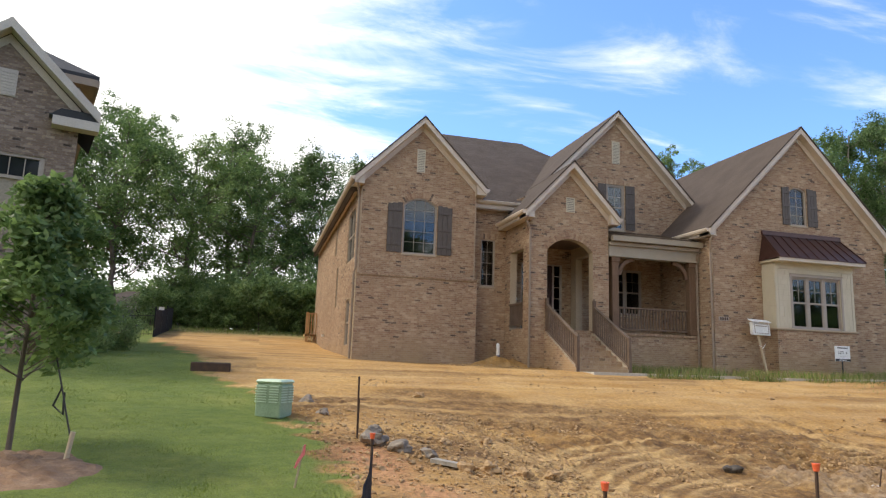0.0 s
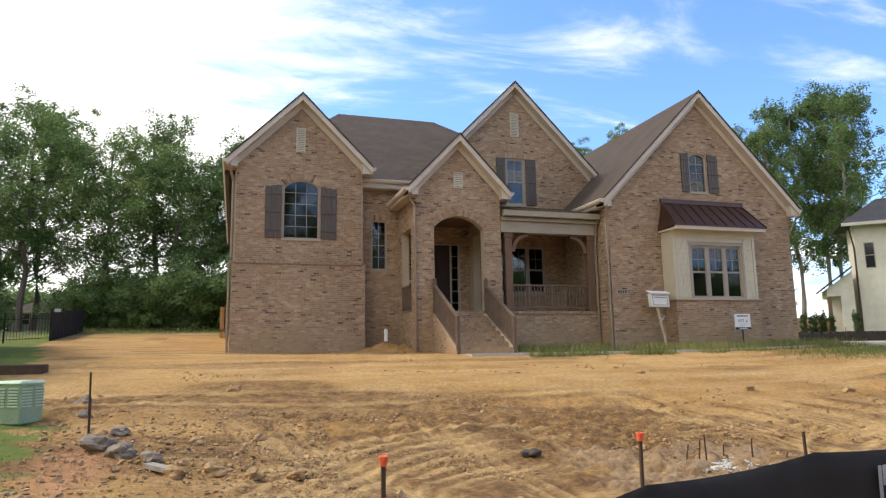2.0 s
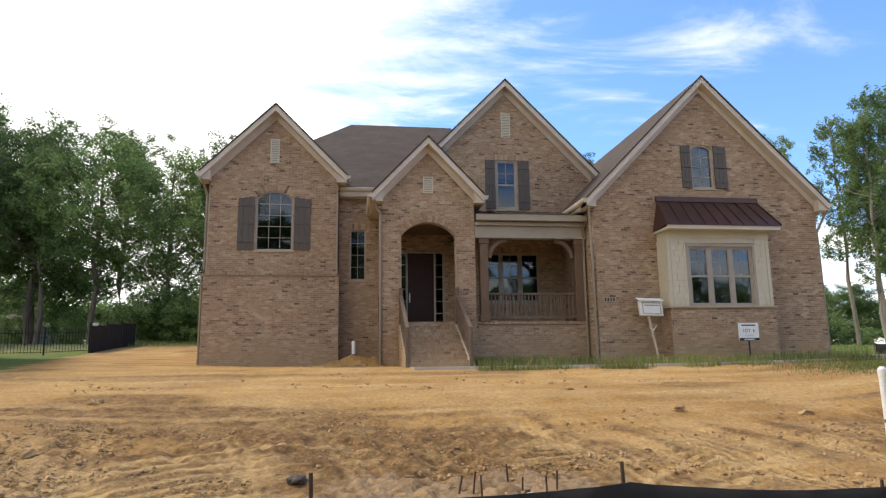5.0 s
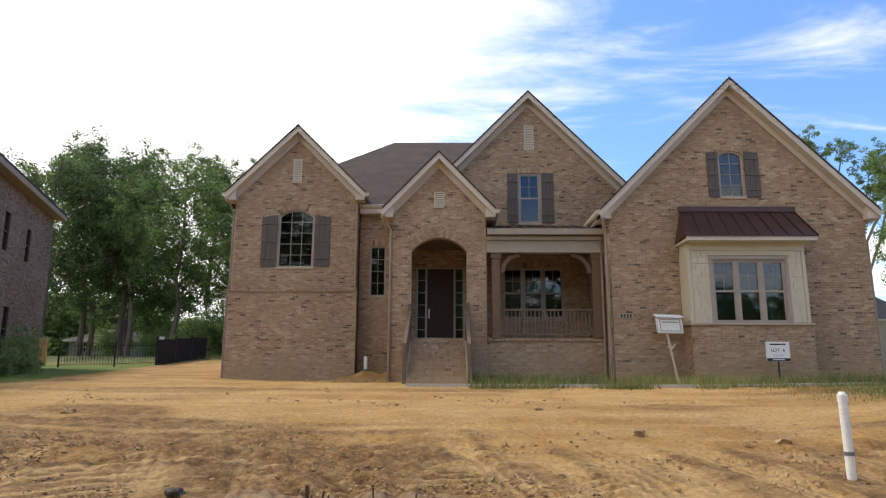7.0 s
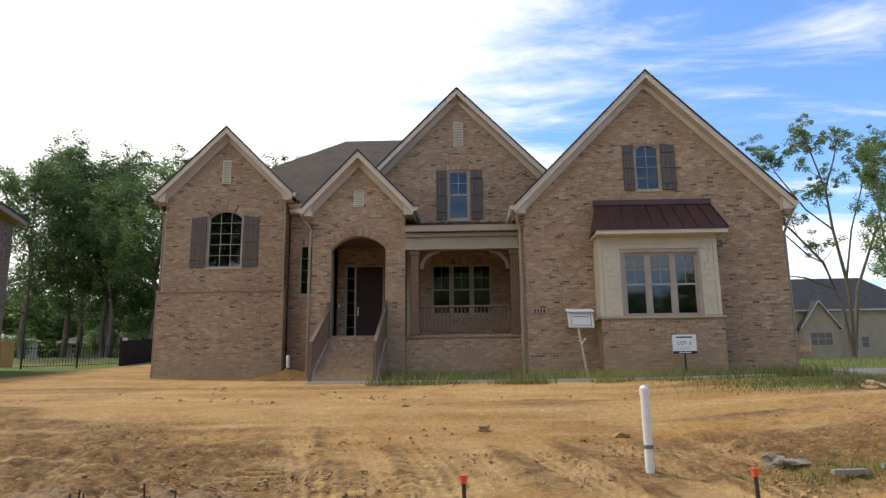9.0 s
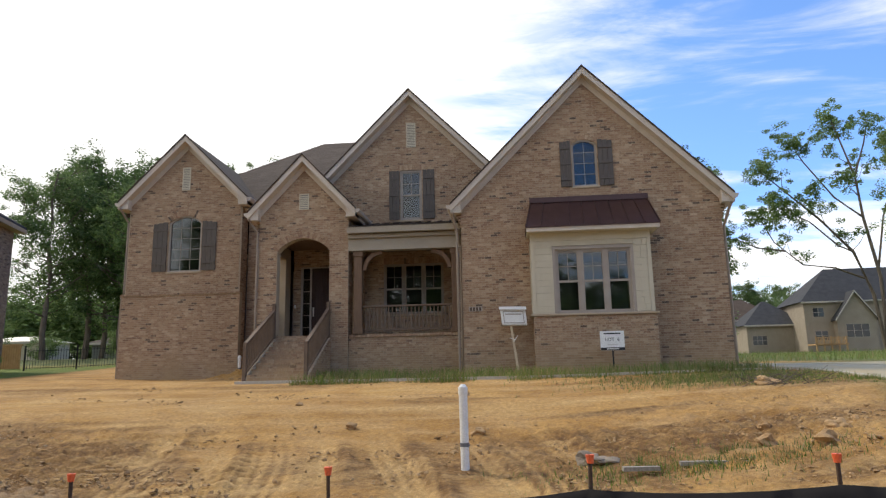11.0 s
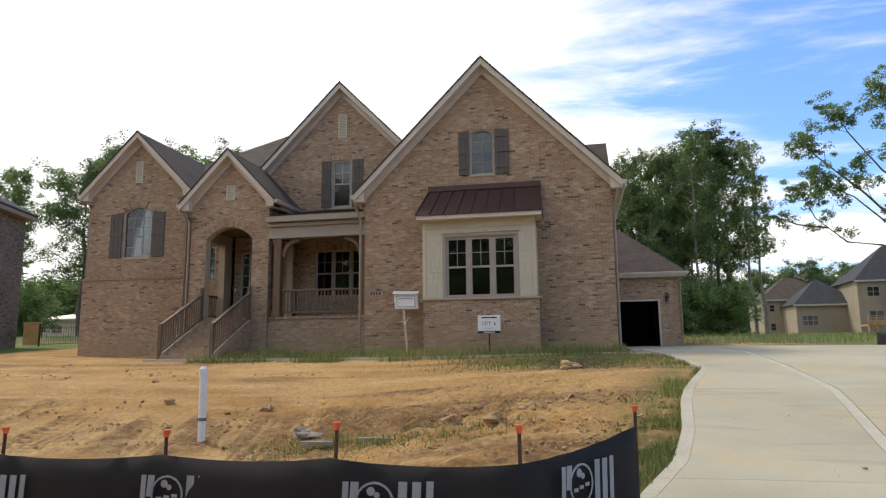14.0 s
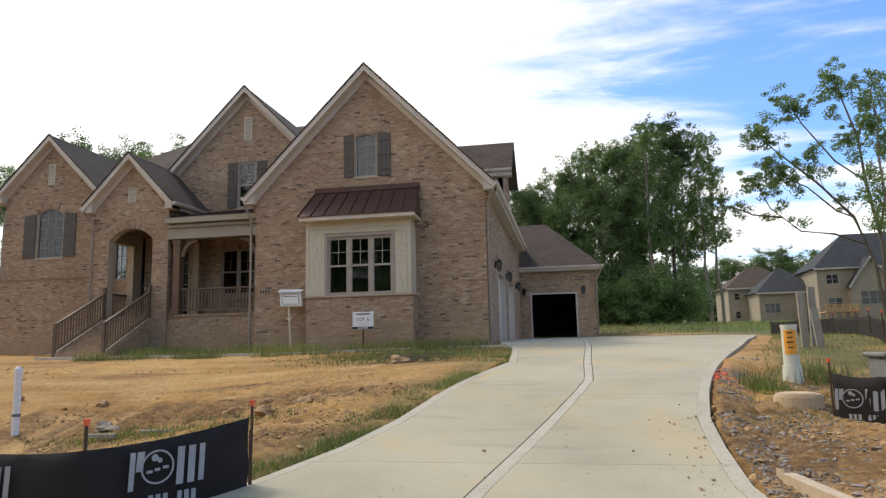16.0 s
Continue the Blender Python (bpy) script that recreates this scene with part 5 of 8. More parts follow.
# downspouts
for pts in ([(15.02, 19.62, 6.45), (15.02, 19.75, 6.3), (15.12, 19.94, 5.9), (15.12, 19.94, 1.62), (15.12, 19.75, 1.55)],
            [(15.16, 20.5, 6.1), (15.10, 20.6, 5.9), (15.16, 20.78, 5.6), (15.16, 20.78, 1.62)],
            [(8.40, 20.42, 6.7), (8.42, 20.6, 6.55), (8.60, 20.70, 6.3), (8.60, 20.70, 1.62)],
            [(2.85, 22.25, 7.75), (2.9, 22.4, 7.6), (2.98, 22.66, 7.3), (2.98, 22.66, 4.8), (2.93, 22.62, 4.6), (2.93, 22.62, 1.62)],
            [(23.15, 19.66, 6.45), (23.1, 19.8, 6.3), (22.98, 20.08, 5.8), (22.98, 20.08, 1.8), (23.05, 19.95, 1.75)],
            [(27.05, 34.45, 5.35), (26.85, 34.7, 5.1), (26.85, 34.75, 1.9)]):
    part("downspout", tube(bmesh.new(), pts, 0.042, 6), "downspout", house)

# dormer on the right slope, flush with the side wall
brick_wall(house, (22.90, 27.2), (0, 1), [[(0, 6.7), (3.0, 6.7), (3.0, 8.9), (1.5, 10.3), (0, 8.9)]], "dormer_wall")
roof_plane(house, [(19.0, 26.8, 8.95), (23.3, 26.8, 8.95), (23.3, 28.7, 10.62), (19.0, 28.7, 10.62)], "dormer_roof")
roof_plane(house, [(23.3, 30.6, 8.95), (19.0, 30.6, 8.95), (19.0, 28.7, 10.62), (23.3, 28.7, 10.62)], "dormer_roof")
eave(house, (19.5, 26.8, 8.95), (23.3, 26.8, 8.95), (0, 1, 0), 0.3)
part("dormer_cheek", boxed(20.5, 22.88, 27.2, 27.4, 7.5, 8.8), "siding", house)

# garage: open front bay, inside coloured near black as shade, two closed side doors
part("garage_floor", boxed(22.95, 26.75, 34.85, 43.5, 1.70, 1.86), "concrete", house)
part("garage_back", boxed(22.9, 26.8, 43.6, 43.8, 1.2, 5.5), "dark", house)
part("garage_inner_wall", boxed(22.9, 23.0, 35.05, 43.5, 1.2, 5.5), "dark", house)
part("garage_ceiling", boxed(23.0, 26.6, 35.05, 43.5, 4.9, 5.0), "dark", house)
for x0, x1, z0, z1 in ((23.45, 23.53, 1.8, 4.25), (25.78, 25.86, 1.8, 4.25), (23.53, 25.78, 4.17, 4.25)):
    part("garage_casing", boxed(x0, x1, 34.77, 34.95, z0, z1), "trim", house)
for a, b in ((23.22, 25.92), (27.42, 30.12)):
    for k in range(4):
        z = 1.82 + k * 0.6
        part("door_panel", boxed(22.72, 22.77, a + 0.08, b - 0.08, z, z + 0.59), "trim", house)
    for y0, y1 in ((a, a + 0.08), (b - 0.08, b)):
        part("garage_casing", boxed(22.70, 22.95, y0, y1, 1.8, 4.25), "trim", house)


def coach_lamp(x, y, z, nx, ny):
    lamp = thing("wall_lantern", "dark bronze wall lantern on brick", "lantern", (x, y, z), "garage lanterns")
    s = 0.09
    cx, cy = x + nx * 0.16, y + ny * 0.16
    bm = boxed(cx - 0.05, cx + 0.05, cy - 0.05, cy + 0.05, z - 0.20, z - 0.18)
    for dx in (-1, 1):
        for dy in (-1, 1):
            tube(bm, [(cx + dx * 0.045, cy + dy * 0.045, z - 0.18), (cx + dx * s, cy + dy * s, z + 0.1)], 0.008, 5)
    part("cage", bm, "black", lamp)
    bm = bmesh.new()
    bmesh.ops.create_cone(bm, cap_ends=True, segments=4, radius1=0.16, radius2=0.02, depth=0.14, matrix=pose(cx, cy, z + 0.17, 0, 0, 45))
    part("roof_cap", bm, "black", lamp)
    bm = bmesh.new()
    tube(bm, [(x, y, z + 0.05), (x + nx * 0.08, y + ny * 0.08, z + 0.28), (cx, cy, z + 0.24)], 0.012, 6)
    box(bm, x - 0.06, x + 0.06, y - 0.06, y + 0.06, z - 0.08, z + 0.12)
    part("bracket", bm, "black", lamp)
    bm = bmesh.new()
    bmesh.ops.create_cone(bm, cap_ends=True, segments=4, radius1=0.055, radius2=0.10, depth=0.26, matrix=pose(cx, cy, z - 0.04, 0, 0, 45))
    part("lamp_glass", bm, "glass", lamp)


for x, y, z, nx, ny in ((22.92, 22.3, 4.35, 1, 0), (22.92, 26.6, 4.35, 1, 0), (22.92, 31.7, 4.35, 1, 0), (23.15, 34.8, 4.3, 0, -1), (26.2, 34.8, 4.3, 0, -1)):
    coach_lamp(x, y, z, nx, ny)

# inner walls and floors, so that the rooms are closed and dim
for b in ((3.3, 22.6, 26.6, 26.75, 1.3, 6.6), (7.24, 7.32, 23.5, 26.6, 1.3, 8.0), (11.2, 11.3, 23.5, 26.6, 1.3, 8.0), (15.30, 15.42, 20.3, 26.6, 1.3, 6.8)):
    part("inner_wall", boxed(*b), "room", house)
for b in ((3.3, 22.7, 24.65, 40, FL - .12, FL - .02), (3.3, 22.7, 24.65, 40, 5.9, 6.0), (15.5, 22.7, 20.3, 24.6, FL - .12, FL - .02), (15.5, 22.7, 20.3, 24.6, 5.9, 6.0), (3.3, 7.0, 22.85, 24.6, 4.9, 5.0), (7.3, 8.9, 23.45, 24.6, 4.2, 4.3),
          (9.0, 15.2, 23.45, 24.6, FL - .12, FL - .02), (9.0, 15.2, 23.45, 24.6, 5.9, 6.0)):
    part("inner_floor", boxed(*b), "room", house)
part("back_wall", boxed(3.0, 23, 39.5, 39.7, 1.2, 8.0), "mortar", house)
# wooden deck at the back of the left side
for k in range(4):
    part("deck_picket", boxed(2.55 + 0.13 * k, 2.61 + 0.13 * k, 37.8, 37.86, 2.3, 4.1), "wood_new", house)
part("deck_rail", boxed(2.4, 3.0, 37.75, 37.9, 4.1, 4.16), "wood_new", house)
part("deck_floor", boxed(2.4, 3.0, 37.8, 39.5, 2.9, 3.0), "wood_new", house)
part("deck_post", boxed(2.4, 2.53, 37.8, 37.93, 1.6, 4.2), "wood_new", house)
part("hose_bib", boxed(2.9, 3.03, 33.2, 33.35, 2.75, 2.85), "pvc", house)
# number plate beside the porch, digits as plain bars
part("number_plate", boxed(15.42, 15.82, 19.965, 19.99, 3.49, 3.63), "frame", house)
for k in range(4):
    part("digit_bar", boxed(15.46 + k * 0.09, 15.51 + k * 0.09, 19.958, 19.9649, 3.51, 3.61), "rust", house)


# ---- things on the lot ----
def cyl(bm, x, y, z0, z1, r, sides=16, r2=None):
    bmesh.ops.create_cone(bm, cap_ends=True, segments=sides, radius1=r, radius2=r if r2 is None else r2, depth=z1 - z0, matrix=pose(x, y, (z0 + z1) / 2))
    return bm


M["dark_stone"] = varied("dark_stone", (0.05, 0.042, 0.035), (0.10, 0.085, 0.07), 0.9, 6, 40, 0.4)


def lot_sign():
    s = thing("lot_sign", "white lot sign with black footer on a thin stake", "sign", (19.33, 18.7, 1.62))
    x0, x1, y = 19.02, 19.66, 18.7
    part("board", boxed(x0, x1, y - 0.012, y + 0.012, 2.22, 2.74, bevel=0.004), "pvc", s)
    part("footer", boxed(x0 + 0.002, x1 - 0.002, y - 0.016, y - 0.0125, 2.225, 2.30), "black", s)
    part("stake", boxed(19.32, 19.36, y + 0.013, y + 0.033, 1.45, 2.5), "black", s)
    part("heading_bar", boxed(x0 + 0.10, x1 - 0.10, y - 0.016, y - 0.0125, 2.655, 2.69), "black", s)
    part("footer_bar", boxed(x0 + 0.16, x1 - 0.16, y - 0.019, y - 0.0165, 2.25, 2.275), "pvc", s)
    part("line_bar", boxed(x0 + 0.18, x1 - 0.18, y - 0.016, y - 0.0125, 2.365, 2.385), "metal", s)
    cu = bpy.data.curves.new("lettering", "FONT")
    cu.body, cu.size, cu.extrude, cu.align_x = "LOT  6", 0.13, 0.001, "CENTER"
    cu.materials.append(M["black"])
    t = new("lettering", cu)
    t.parent = s
    t.matrix_basis = pose(19.34 - 19.33, y - 0.0145 - 18.7, 2.47 - 1.62, 90, 0, 0)


def info_box():
    s = thing("info_box", "white plan box on a leaning wooden stake", "sign", (16.68, 19.4, 1.7))

    bm = bmesh.new()
    tube(bm, [(16.83, 19.35, 1.5), (16.62, 19.55, 3.2)], 0.045, 4)
    part("stake", bm, "lumber", s)
    lean = Matrix.Translation((16.69, 19.5, 3.0)) @ Matrix(((1, 0, -0.09, 0), (0, 1, 0, 0), (-0.025, 0, 1, 0), (0, 0, 0, 1))) @ Matrix.Translation((-16.63, -19.5, -3.0))
    bm = boxed(16.33, 17.05, 19.46, 19.62, 3.02, 3.46, bevel=0.015)
    bm.transform(lean)
    part("box", bm, "pvc", s)
    bm = bmesh.new()
    prism(bm, [(16.30, 19.40, 3.46), (17.08, 19.40, 3.46), (17.08, 19.64, 3.55), (16.30, 19.64, 3.55)], (0, 0, 0.025))
    bm.transform(lean)
    part("lid", bm, "pvc", s)
    bm = bmesh.new()
    frame_bars(bm, [(16.40, 3.08), (16.98, 3.08), (16.98, 3.42), (16.40, 3.42)], 0.018, 19.448, 19.459)
    bm.transform(lean)
    part("window_edge", bm, "frame", s)
    bm = boxed(16.46, 16.92, 19.45, 19.459, 3.32, 3.35)
    bm.transform(lean)
    part("notice_bar", bm, "frame", s)
    bm = bmesh.new()
    tube(bm, [(16.60, 19.44, 2.66), (16.75, 19.42, 2.60), (16.82, 19.40, 2.72), (16.70, 19.42, 2.55)], 0.012, 5)
    part("tie", bm, "pvc", s, "white plastic tie")


M["lumber"] = varied("lumber", (0.50, 0.38, 0.24), (0.60, 0.48, 0.33), 0.8, 3, 40, 0.2, stretch=(6, 6, 1))
lot_sign()
info_box()


def cleanout(x, y, z0, z1, r, name, label, band):
    p = thing(name, label, "pipe", (x, y, z0))
    b = bmesh.new()
    tube(b, [(x + 0.01, y, z0 - 0.25), (x, y, z1 - 0.14)], r, 18)
    part("pipe", b, "pvc", p, "white plastic pipe")
    b = bmesh.new()
    cyl(b, x, y, z1 - 0.14, z1 - 0.04, r * 1.12, 18)
    cyl(b, x, y, z1 - 0.0395, z1, r * 1.0, 18, r * 0.55)
    part("cap", b, "pvc", p)
    part("coupling", cyl(bmesh.new(), x + 0.008, y, z0 + band, z0 + band + 0.05, r * 1.13, 18), "band", p, "grey rubber coupling")


M["band"] = varied("band", (0.12, 0.12, 0.14), (0.18, 0.18, 0.2), 0.6, 6, 50, 0.05)
cleanout(15.88, 9.86, 0.50, 1.53, 0.060, "cleanout_pipe", "tall white plastic pipe standing in the bare soil", 0.18)
cleanout(7.81, 21.5, 1.55, 2.42, 0.055, "vent_pipe", "short white plastic pipe in front of the brick wall", 0.42)


# black silt fence
STAKES = [(1.46, 9.80, 1.50), (1.17, 6.84, 1.02), (2.31, 4.16, 1.00), (3.96, 4.10, 1.12), (5.77, 4.34, 1.13), (7.47, 4.62, 1.02), (9.56, 4.90, 0.98), (11.5, 4.95, 0.78), (13.4, 4.95, 1.02),
          (15.3, 4.90, 1.06), (17.01, 4.87, 1.13), (18.58, 4.82, 1.13), (20.05, 4.57, 1.23), (21.36, 4.61, 1.22), (22.20, 5.82, 1.26)]
FABRIC = [0.98, 0.72, 0.34, 0.52, 0.80, 0.87, 0.85, 0.74, 0.74, 0.80, 0.92, 0.95, 0.99, 0.97, 1.10]


def fabric_sheet(fence, pts, tops, foot=0.25, cloth="cloth"):
    """The cloth between stakes, sagging a little and billowing."""
    bm = bmesh.new()
    rng = random.Random(len(pts))
    cols = []
    for k in range(len(pts) - 1):
        (xa, ya), (xb, yb) = pts[k][:2], pts[k + 1][:2]
        steps = max(6, int(math.hypot(xb - xa, yb - ya) / 0.14))
        for s in range(steps + (k == len(pts) - 2)):
            f = s / steps
            x, y = xa + (xb - xa) * f, ya + (yb - ya) * f
            sag = 4 * f * (1 - f)
            top = tops[k] + (tops[k + 1] - tops[k]) * f - 0.035 * sag
            low = ground_z(x, y) - foot
            cols.append([bm.verts.new((x + 0.012 * rng.uniform(-1, 1), y - 0.02 - 0.05 * sag * math.sin(math.pi * j / 6) + 0.012 * rng.uniform(-1, 1), low + (top - low) * j / 6)) for j in range(7)])
    for a, b in zip(cols, cols[1:]):
        for j in range(6):
            bm.faces.new((a[j], b[j], b[j + 1], a[j + 1]))
    out = bmesh.ops.extrude_face_region(bm, geom=list(bm.faces))
    for g in out["geom"]:
        if isinstance(g, bmesh.types.BMVert):
            g.co.y -= 0.004
    return part("cloth", bm, cloth, fence, "black woven silt cloth", smooth=True)


def print_marks(cloth, xa, ya, xb, yb, zc, size):
    """Pale printed emblem: plain block shapes and a ring, a little in front of the cloth."""
    d = Vector((xb - xa, yb - ya, 0)).normalized()
    n = Vector((d.y, -d.x, 0))
    o = Vector((xa, ya, zc)) + n * 0.085
    flat = lambda u, z: o + d * (u * size) + Vector((0, 0, z * size))
    shapes = [[(0.0, -0.5), (0.14, -0.5), (0.18, 0.5), (0.04, 0.5)], [(0.19, -0.02), (0.38, -0.02), (0.42, 0.5), (0.23, 0.5)],
              [(1.30, -0.5), (1.50, -0.5), (1.54, 0.52), (1.34, 0.52)], [(1.62, -0.5), (1.82, -0.5), (1.86, 0.52), (1.66, 0.52)], [(1.94, -0.48), (2.10, -0.48), (2.14, 0.54), (1.98, 0.54)]]
    bm = bmesh.new()
    for sh in shapes:
        prism(bm, [flat(*p) for p in sh], n * 0.003)
    for k in range(20):
        a0, a1 = 2 * math.pi * k / 20, 2 * math.pi * (k + 1) / 20
        pt = lambda a, r: flat(0.78 + r * math.cos(a), 0.05 + r * math.sin(a))
        prism(bm, [pt(a0, 0.46), pt(a1, 0.46), pt(a1, 0.41), pt(a0, 0.41)], n * 0.003)
    for u, z, r in ((0.70, 0.30, 0.10), (0.84, 0.22, 0.07)):
        prism(bm, [flat(u + r * math.cos(q), z + r * math.sin(q)) for q in (2 * math.pi * s / 9 for s in range(9))], n * 0.003)
    for u, z, w in ((0.48, -0.10, 0.16), (0.70, -0.06, 0.15), (0.92, -0.02, 0.16)):
        prism(bm, [flat(u, z), flat(u + w, z), flat(u + w, z + 0.08), flat(u, z + 0.08)], n * 0.003)
    for k in range(7):
        if k != 3:
            u = 0.55 + k * 0.2
            prism(bm, [flat(u, -0.95), flat(u + 0.13, -0.95), flat(u + 0.13, -0.68), flat(u, -0.68)], n * 0.003)
    part("printed_emblem", bm, "print", cloth, "pale grey printed emblem")


M["cloth"] = varied("cloth", (0.011, 0.009, 0.008), (0.020, 0.016, 0.014), 0.9, 3, 160, 0.3)
M["print"] = varied("print", (0.30, 0.31, 0.33), (0.38, 0.39, 0.41), 0.7, 5, 90, 0.1)


def stake(fence, x, y, top, capped=True, lean=0.0):
    p = tagged(new("stake"), "rusty steel stake with an orange cap" if capped else "rusty steel stake")
    p.parent = fence
    g = ground_z(x, y)
    p.location = Vector((x, y, g)) - origin(fence)
    b = bmesh.new()
    tube(b, [(x, y + 0.03, g - 0.3), (x + lean, y + 0.03, top)], 0.014, 6)
    box(b, x - 0.006, x + 0.006, y + 0.005, y + 0.045, g - 0.1, min(top - 0.15, g + 0.55))
    part("rod", b, "rust", p)
    if capped:
        b = bmesh.new()
        cyl(b, x + lean, y + 0.03, top - 0.055, top - 0.012, 0.021, 12, 0.027)
        cyl(b, x + lean, y + 0.03, top - 0.0119, top, 0.029, 12)
        part("cap", b, "orange", p, "orange plastic safety cap")


def silt_fence():
    f = thing("silt_fence", "black silt fence on rusty stakes with orange caps", "fence", (12, 4.8, 0.2))
    rng = random.Random(3)
    for k, (x, y, top) in enumerate(STAKES):
        stake(f, x, y, top, k not in (0, 5, 6, 7), rng.uniform(-0.04, 0.04))
    cloth = fabric_sheet(f, [STAKES[1], (0.80, 5.35, 0)] + STAKES[2:], [0.86, 0.50] + FABRIC[2:])
    for x, k in ((8.1, 5), (11.6, 7), (15.0, 8), (16.75, 9), (18.45, 10), (20.15, 12)):
        (xa, ya, _), (xb, yb, _) = STAKES[k], STAKES[k + 1]
        fr = (x - xa) / (xb - xa)
        top = FABRIC[k] + (FABRIC[k + 1] - FABRIC[k]) * fr
        print_marks(cloth, x, ya + (yb - ya) * fr, xb, yb, top - 0.29, 0.30)
    print_marks(cloth, 21.55, 4.88, 22.2, 5.82, 0.76, 0.31)


silt_fence()


def rod_group():
    rng = random.Random(8)
    for x, top in ((8.84, 0.42), (9.02, 0.47), (9.15, 0.43), (9.58, 0.46), (9.68, 0.34), (10.06, 0.42), (10.46, 0.22), (9.9, 0.40)):
        y = 8.2 + rng.uniform(-0.25, 0.35)
        r = thing("steel_rod", "rusty reinforcing bar driven into the soil", "rod", (x, y, ground_z(x, y)), "steel rods by the washout")
        part("bar", tube(bmesh.new(), [(x, y, ground_z(x, y) - 0.2), (x + rng.uniform(-0.06, 0.1), y, top)], 0.011, 6), "rust", r)


rod_group()


def utility_box():
    b = thing("utility_box", "pale green louvred utility box on the lawn edge", "utility box", (0.35, 11.2, 0.8))
    g = ground_z(0.3, 11.2)
    # turned a little towards the street
    m = pose(0.30, 11.25, g + 0.18, 0, 0, -32) @ Matrix.Scale(0.66, 4)
    bm = boxed(-0.34, 0.34, -0.30, 0.30, -0.3, 0.50, bevel=0.03)
    bm.transform(m)
    part("body", bm, "green_box", b)
    bm = boxed(-0.37, 0.37, -0.33, 0.33, 0.502, 0.60, bevel=0.05)
    bm.transform(m)
    part("lid", bm, "green_lid", b, "faded mint-green lid")
    for face in range(4):
        for side in (-0.16, 0.16):
            for k in range(7):
                z = 0.06 + k * 0.06
                bm = boxed(side - 0.12, side + 0.12, -0.332 if face % 2 == 0 else -0.372, -0.3005 if face % 2 == 0 else -0.3405, z, z + 0.028, bevel=0.006)
                bm.transform(m @ pose(0, 0, 0, 0, 0, 90 * face))
                part("louvre", bm, "green_lid", b)


M["green_box"] = varied("green_box", (0.27, 0.37, 0.23), (0.33, 0.43, 0.28), 0.6, 3, 50, 0.05)
M["green_lid"] = varied("green_lid", (0.48, 0.60, 0.43), (0.56, 0.68, 0.51), 0.6, 3, 50, 0.05)
M["pink"] = varied("pink", (0.85, 0.16, 0.17), (0.90, 0.25, 0.26), 0.5, 6, 50, 0.03)
utility_box()


def survey_flag():
    f = thing("survey_stake", "wooden survey stake with a pink ribbon", "stake", (0.45, 7.3, 0.45))
    g = ground_z(0.45, 7.3)
    part("lath", tube(bmesh.new(), [(0.43, 7.3, g - 0.2), (0.53, 7.3, g + 0.42)], 0.014, 4), "lumber", f)
    b = bmesh.new()
    pts = [(0.53, 0.43), (0.52, 0.36), (0.47, 0.28), (0.44, 0.20), (0.46, 0.19), (0.50, 0.27), (0.545, 0.33), (0.55, 0.43)]
    prism(b, [(x, 7.285, g + z) for x, z in pts], (0, 0.012, 0))
    part("ribbon", b, "pink", f, "pink plastic ribbon")


survey_flag()


def meter_lid():
    b = thing("meter_box", "low brown meter box at the lawn edge", "meter box", (-1.0, 16.4, 1.3))
    g = ground_z(-1.0, 16.4)
    part("box", boxed(-1.45, -0.60, 16.1, 16.6, g - 0.1, g + 0.17, bevel=0.02), "rust", b)


meter_lid()


def rock(rng, x, y, z, r, flat=0.7):
    bm = bmesh.new()
    bmesh.ops.create_icosphere(bm, subdivisions=3, radius=1.0)
    for v in bm.verts:
        k = 1 + 0.75 * noise.noise(v.co * 1.3 + Vector((x, y, r)) * 7) + 0.15 * noise.noise(v.co * 4 + Vector((x, y, 3))) + 0.10 * noise.noise(v.co * 8 + Vector((y, x, 1)))
        v.co = Vector((v.co.x * r * k, v.co.y * r * 0.85 * k, v.co.z * r * flat * k)) + Vector((x, y, z))
    return bm


def rocks():
    rng = random.Random(12)
    for x, y, r, name in ((1.63, 9.43, 0.17, "grey"), (1.95, 9.1, 0.15, "grey"), (7.08, 8.94, 0.13, "dark"), (1.75, 10.2, 0.10, "grey"), (2.7, 9.7, 0.09, "tan"), (3.18, 13.36, 0.11, "tan"), (3.5, 10.1, 0.09, "tan"),
                          (3.0, 8.4, 0.12, "tan"), (3.4, 8.3, 0.10, "tan"), (3.9, 8.5, 0.09, "tan"), (2.6, 8.2, 0.11, "tan"), (16.0, 11.9, 0.11, "tan"), (17.6, 9.9, 0.15, "grey"), (19.9, 9.8, 0.13, "tan"), (20.6, 9.6, 0.15, "tan"),
                          (21.0, 10.2, 0.13, "tan"), (20.2, 10.6, 0.11, "tan"), (13.7, 12.3, 0.10, "tan"), (12.2, 14.0, 0.08, "tan"), (0.9, 12.4, 0.12, "grey"), (1.1, 11.4, 0.10, "grey"), (2.3, 8.9, 0.10, "grey")):
        o = thing("rock", {"grey": "grey broken stone on the bare soil", "dark": "dark broken stone on the bare soil", "tan": "tan lump of dried clay on the soil"}[name], "rock", (x, y, ground_z(x, y)), "stones on the lot")
        part("lump", rock(rng, x, y, ground_z(x, y) + r * 0.25, r), {"grey": "stone", "dark": "dark_stone", "tan": "clod"}[name], o)


rocks()


M["grey_wood"] = varied("grey_wood", (0.26, 0.235, 0.19), (0.37, 0.335, 0.28), 0.85, 3, 40, 0.3, stretch=(8, 8, 1))


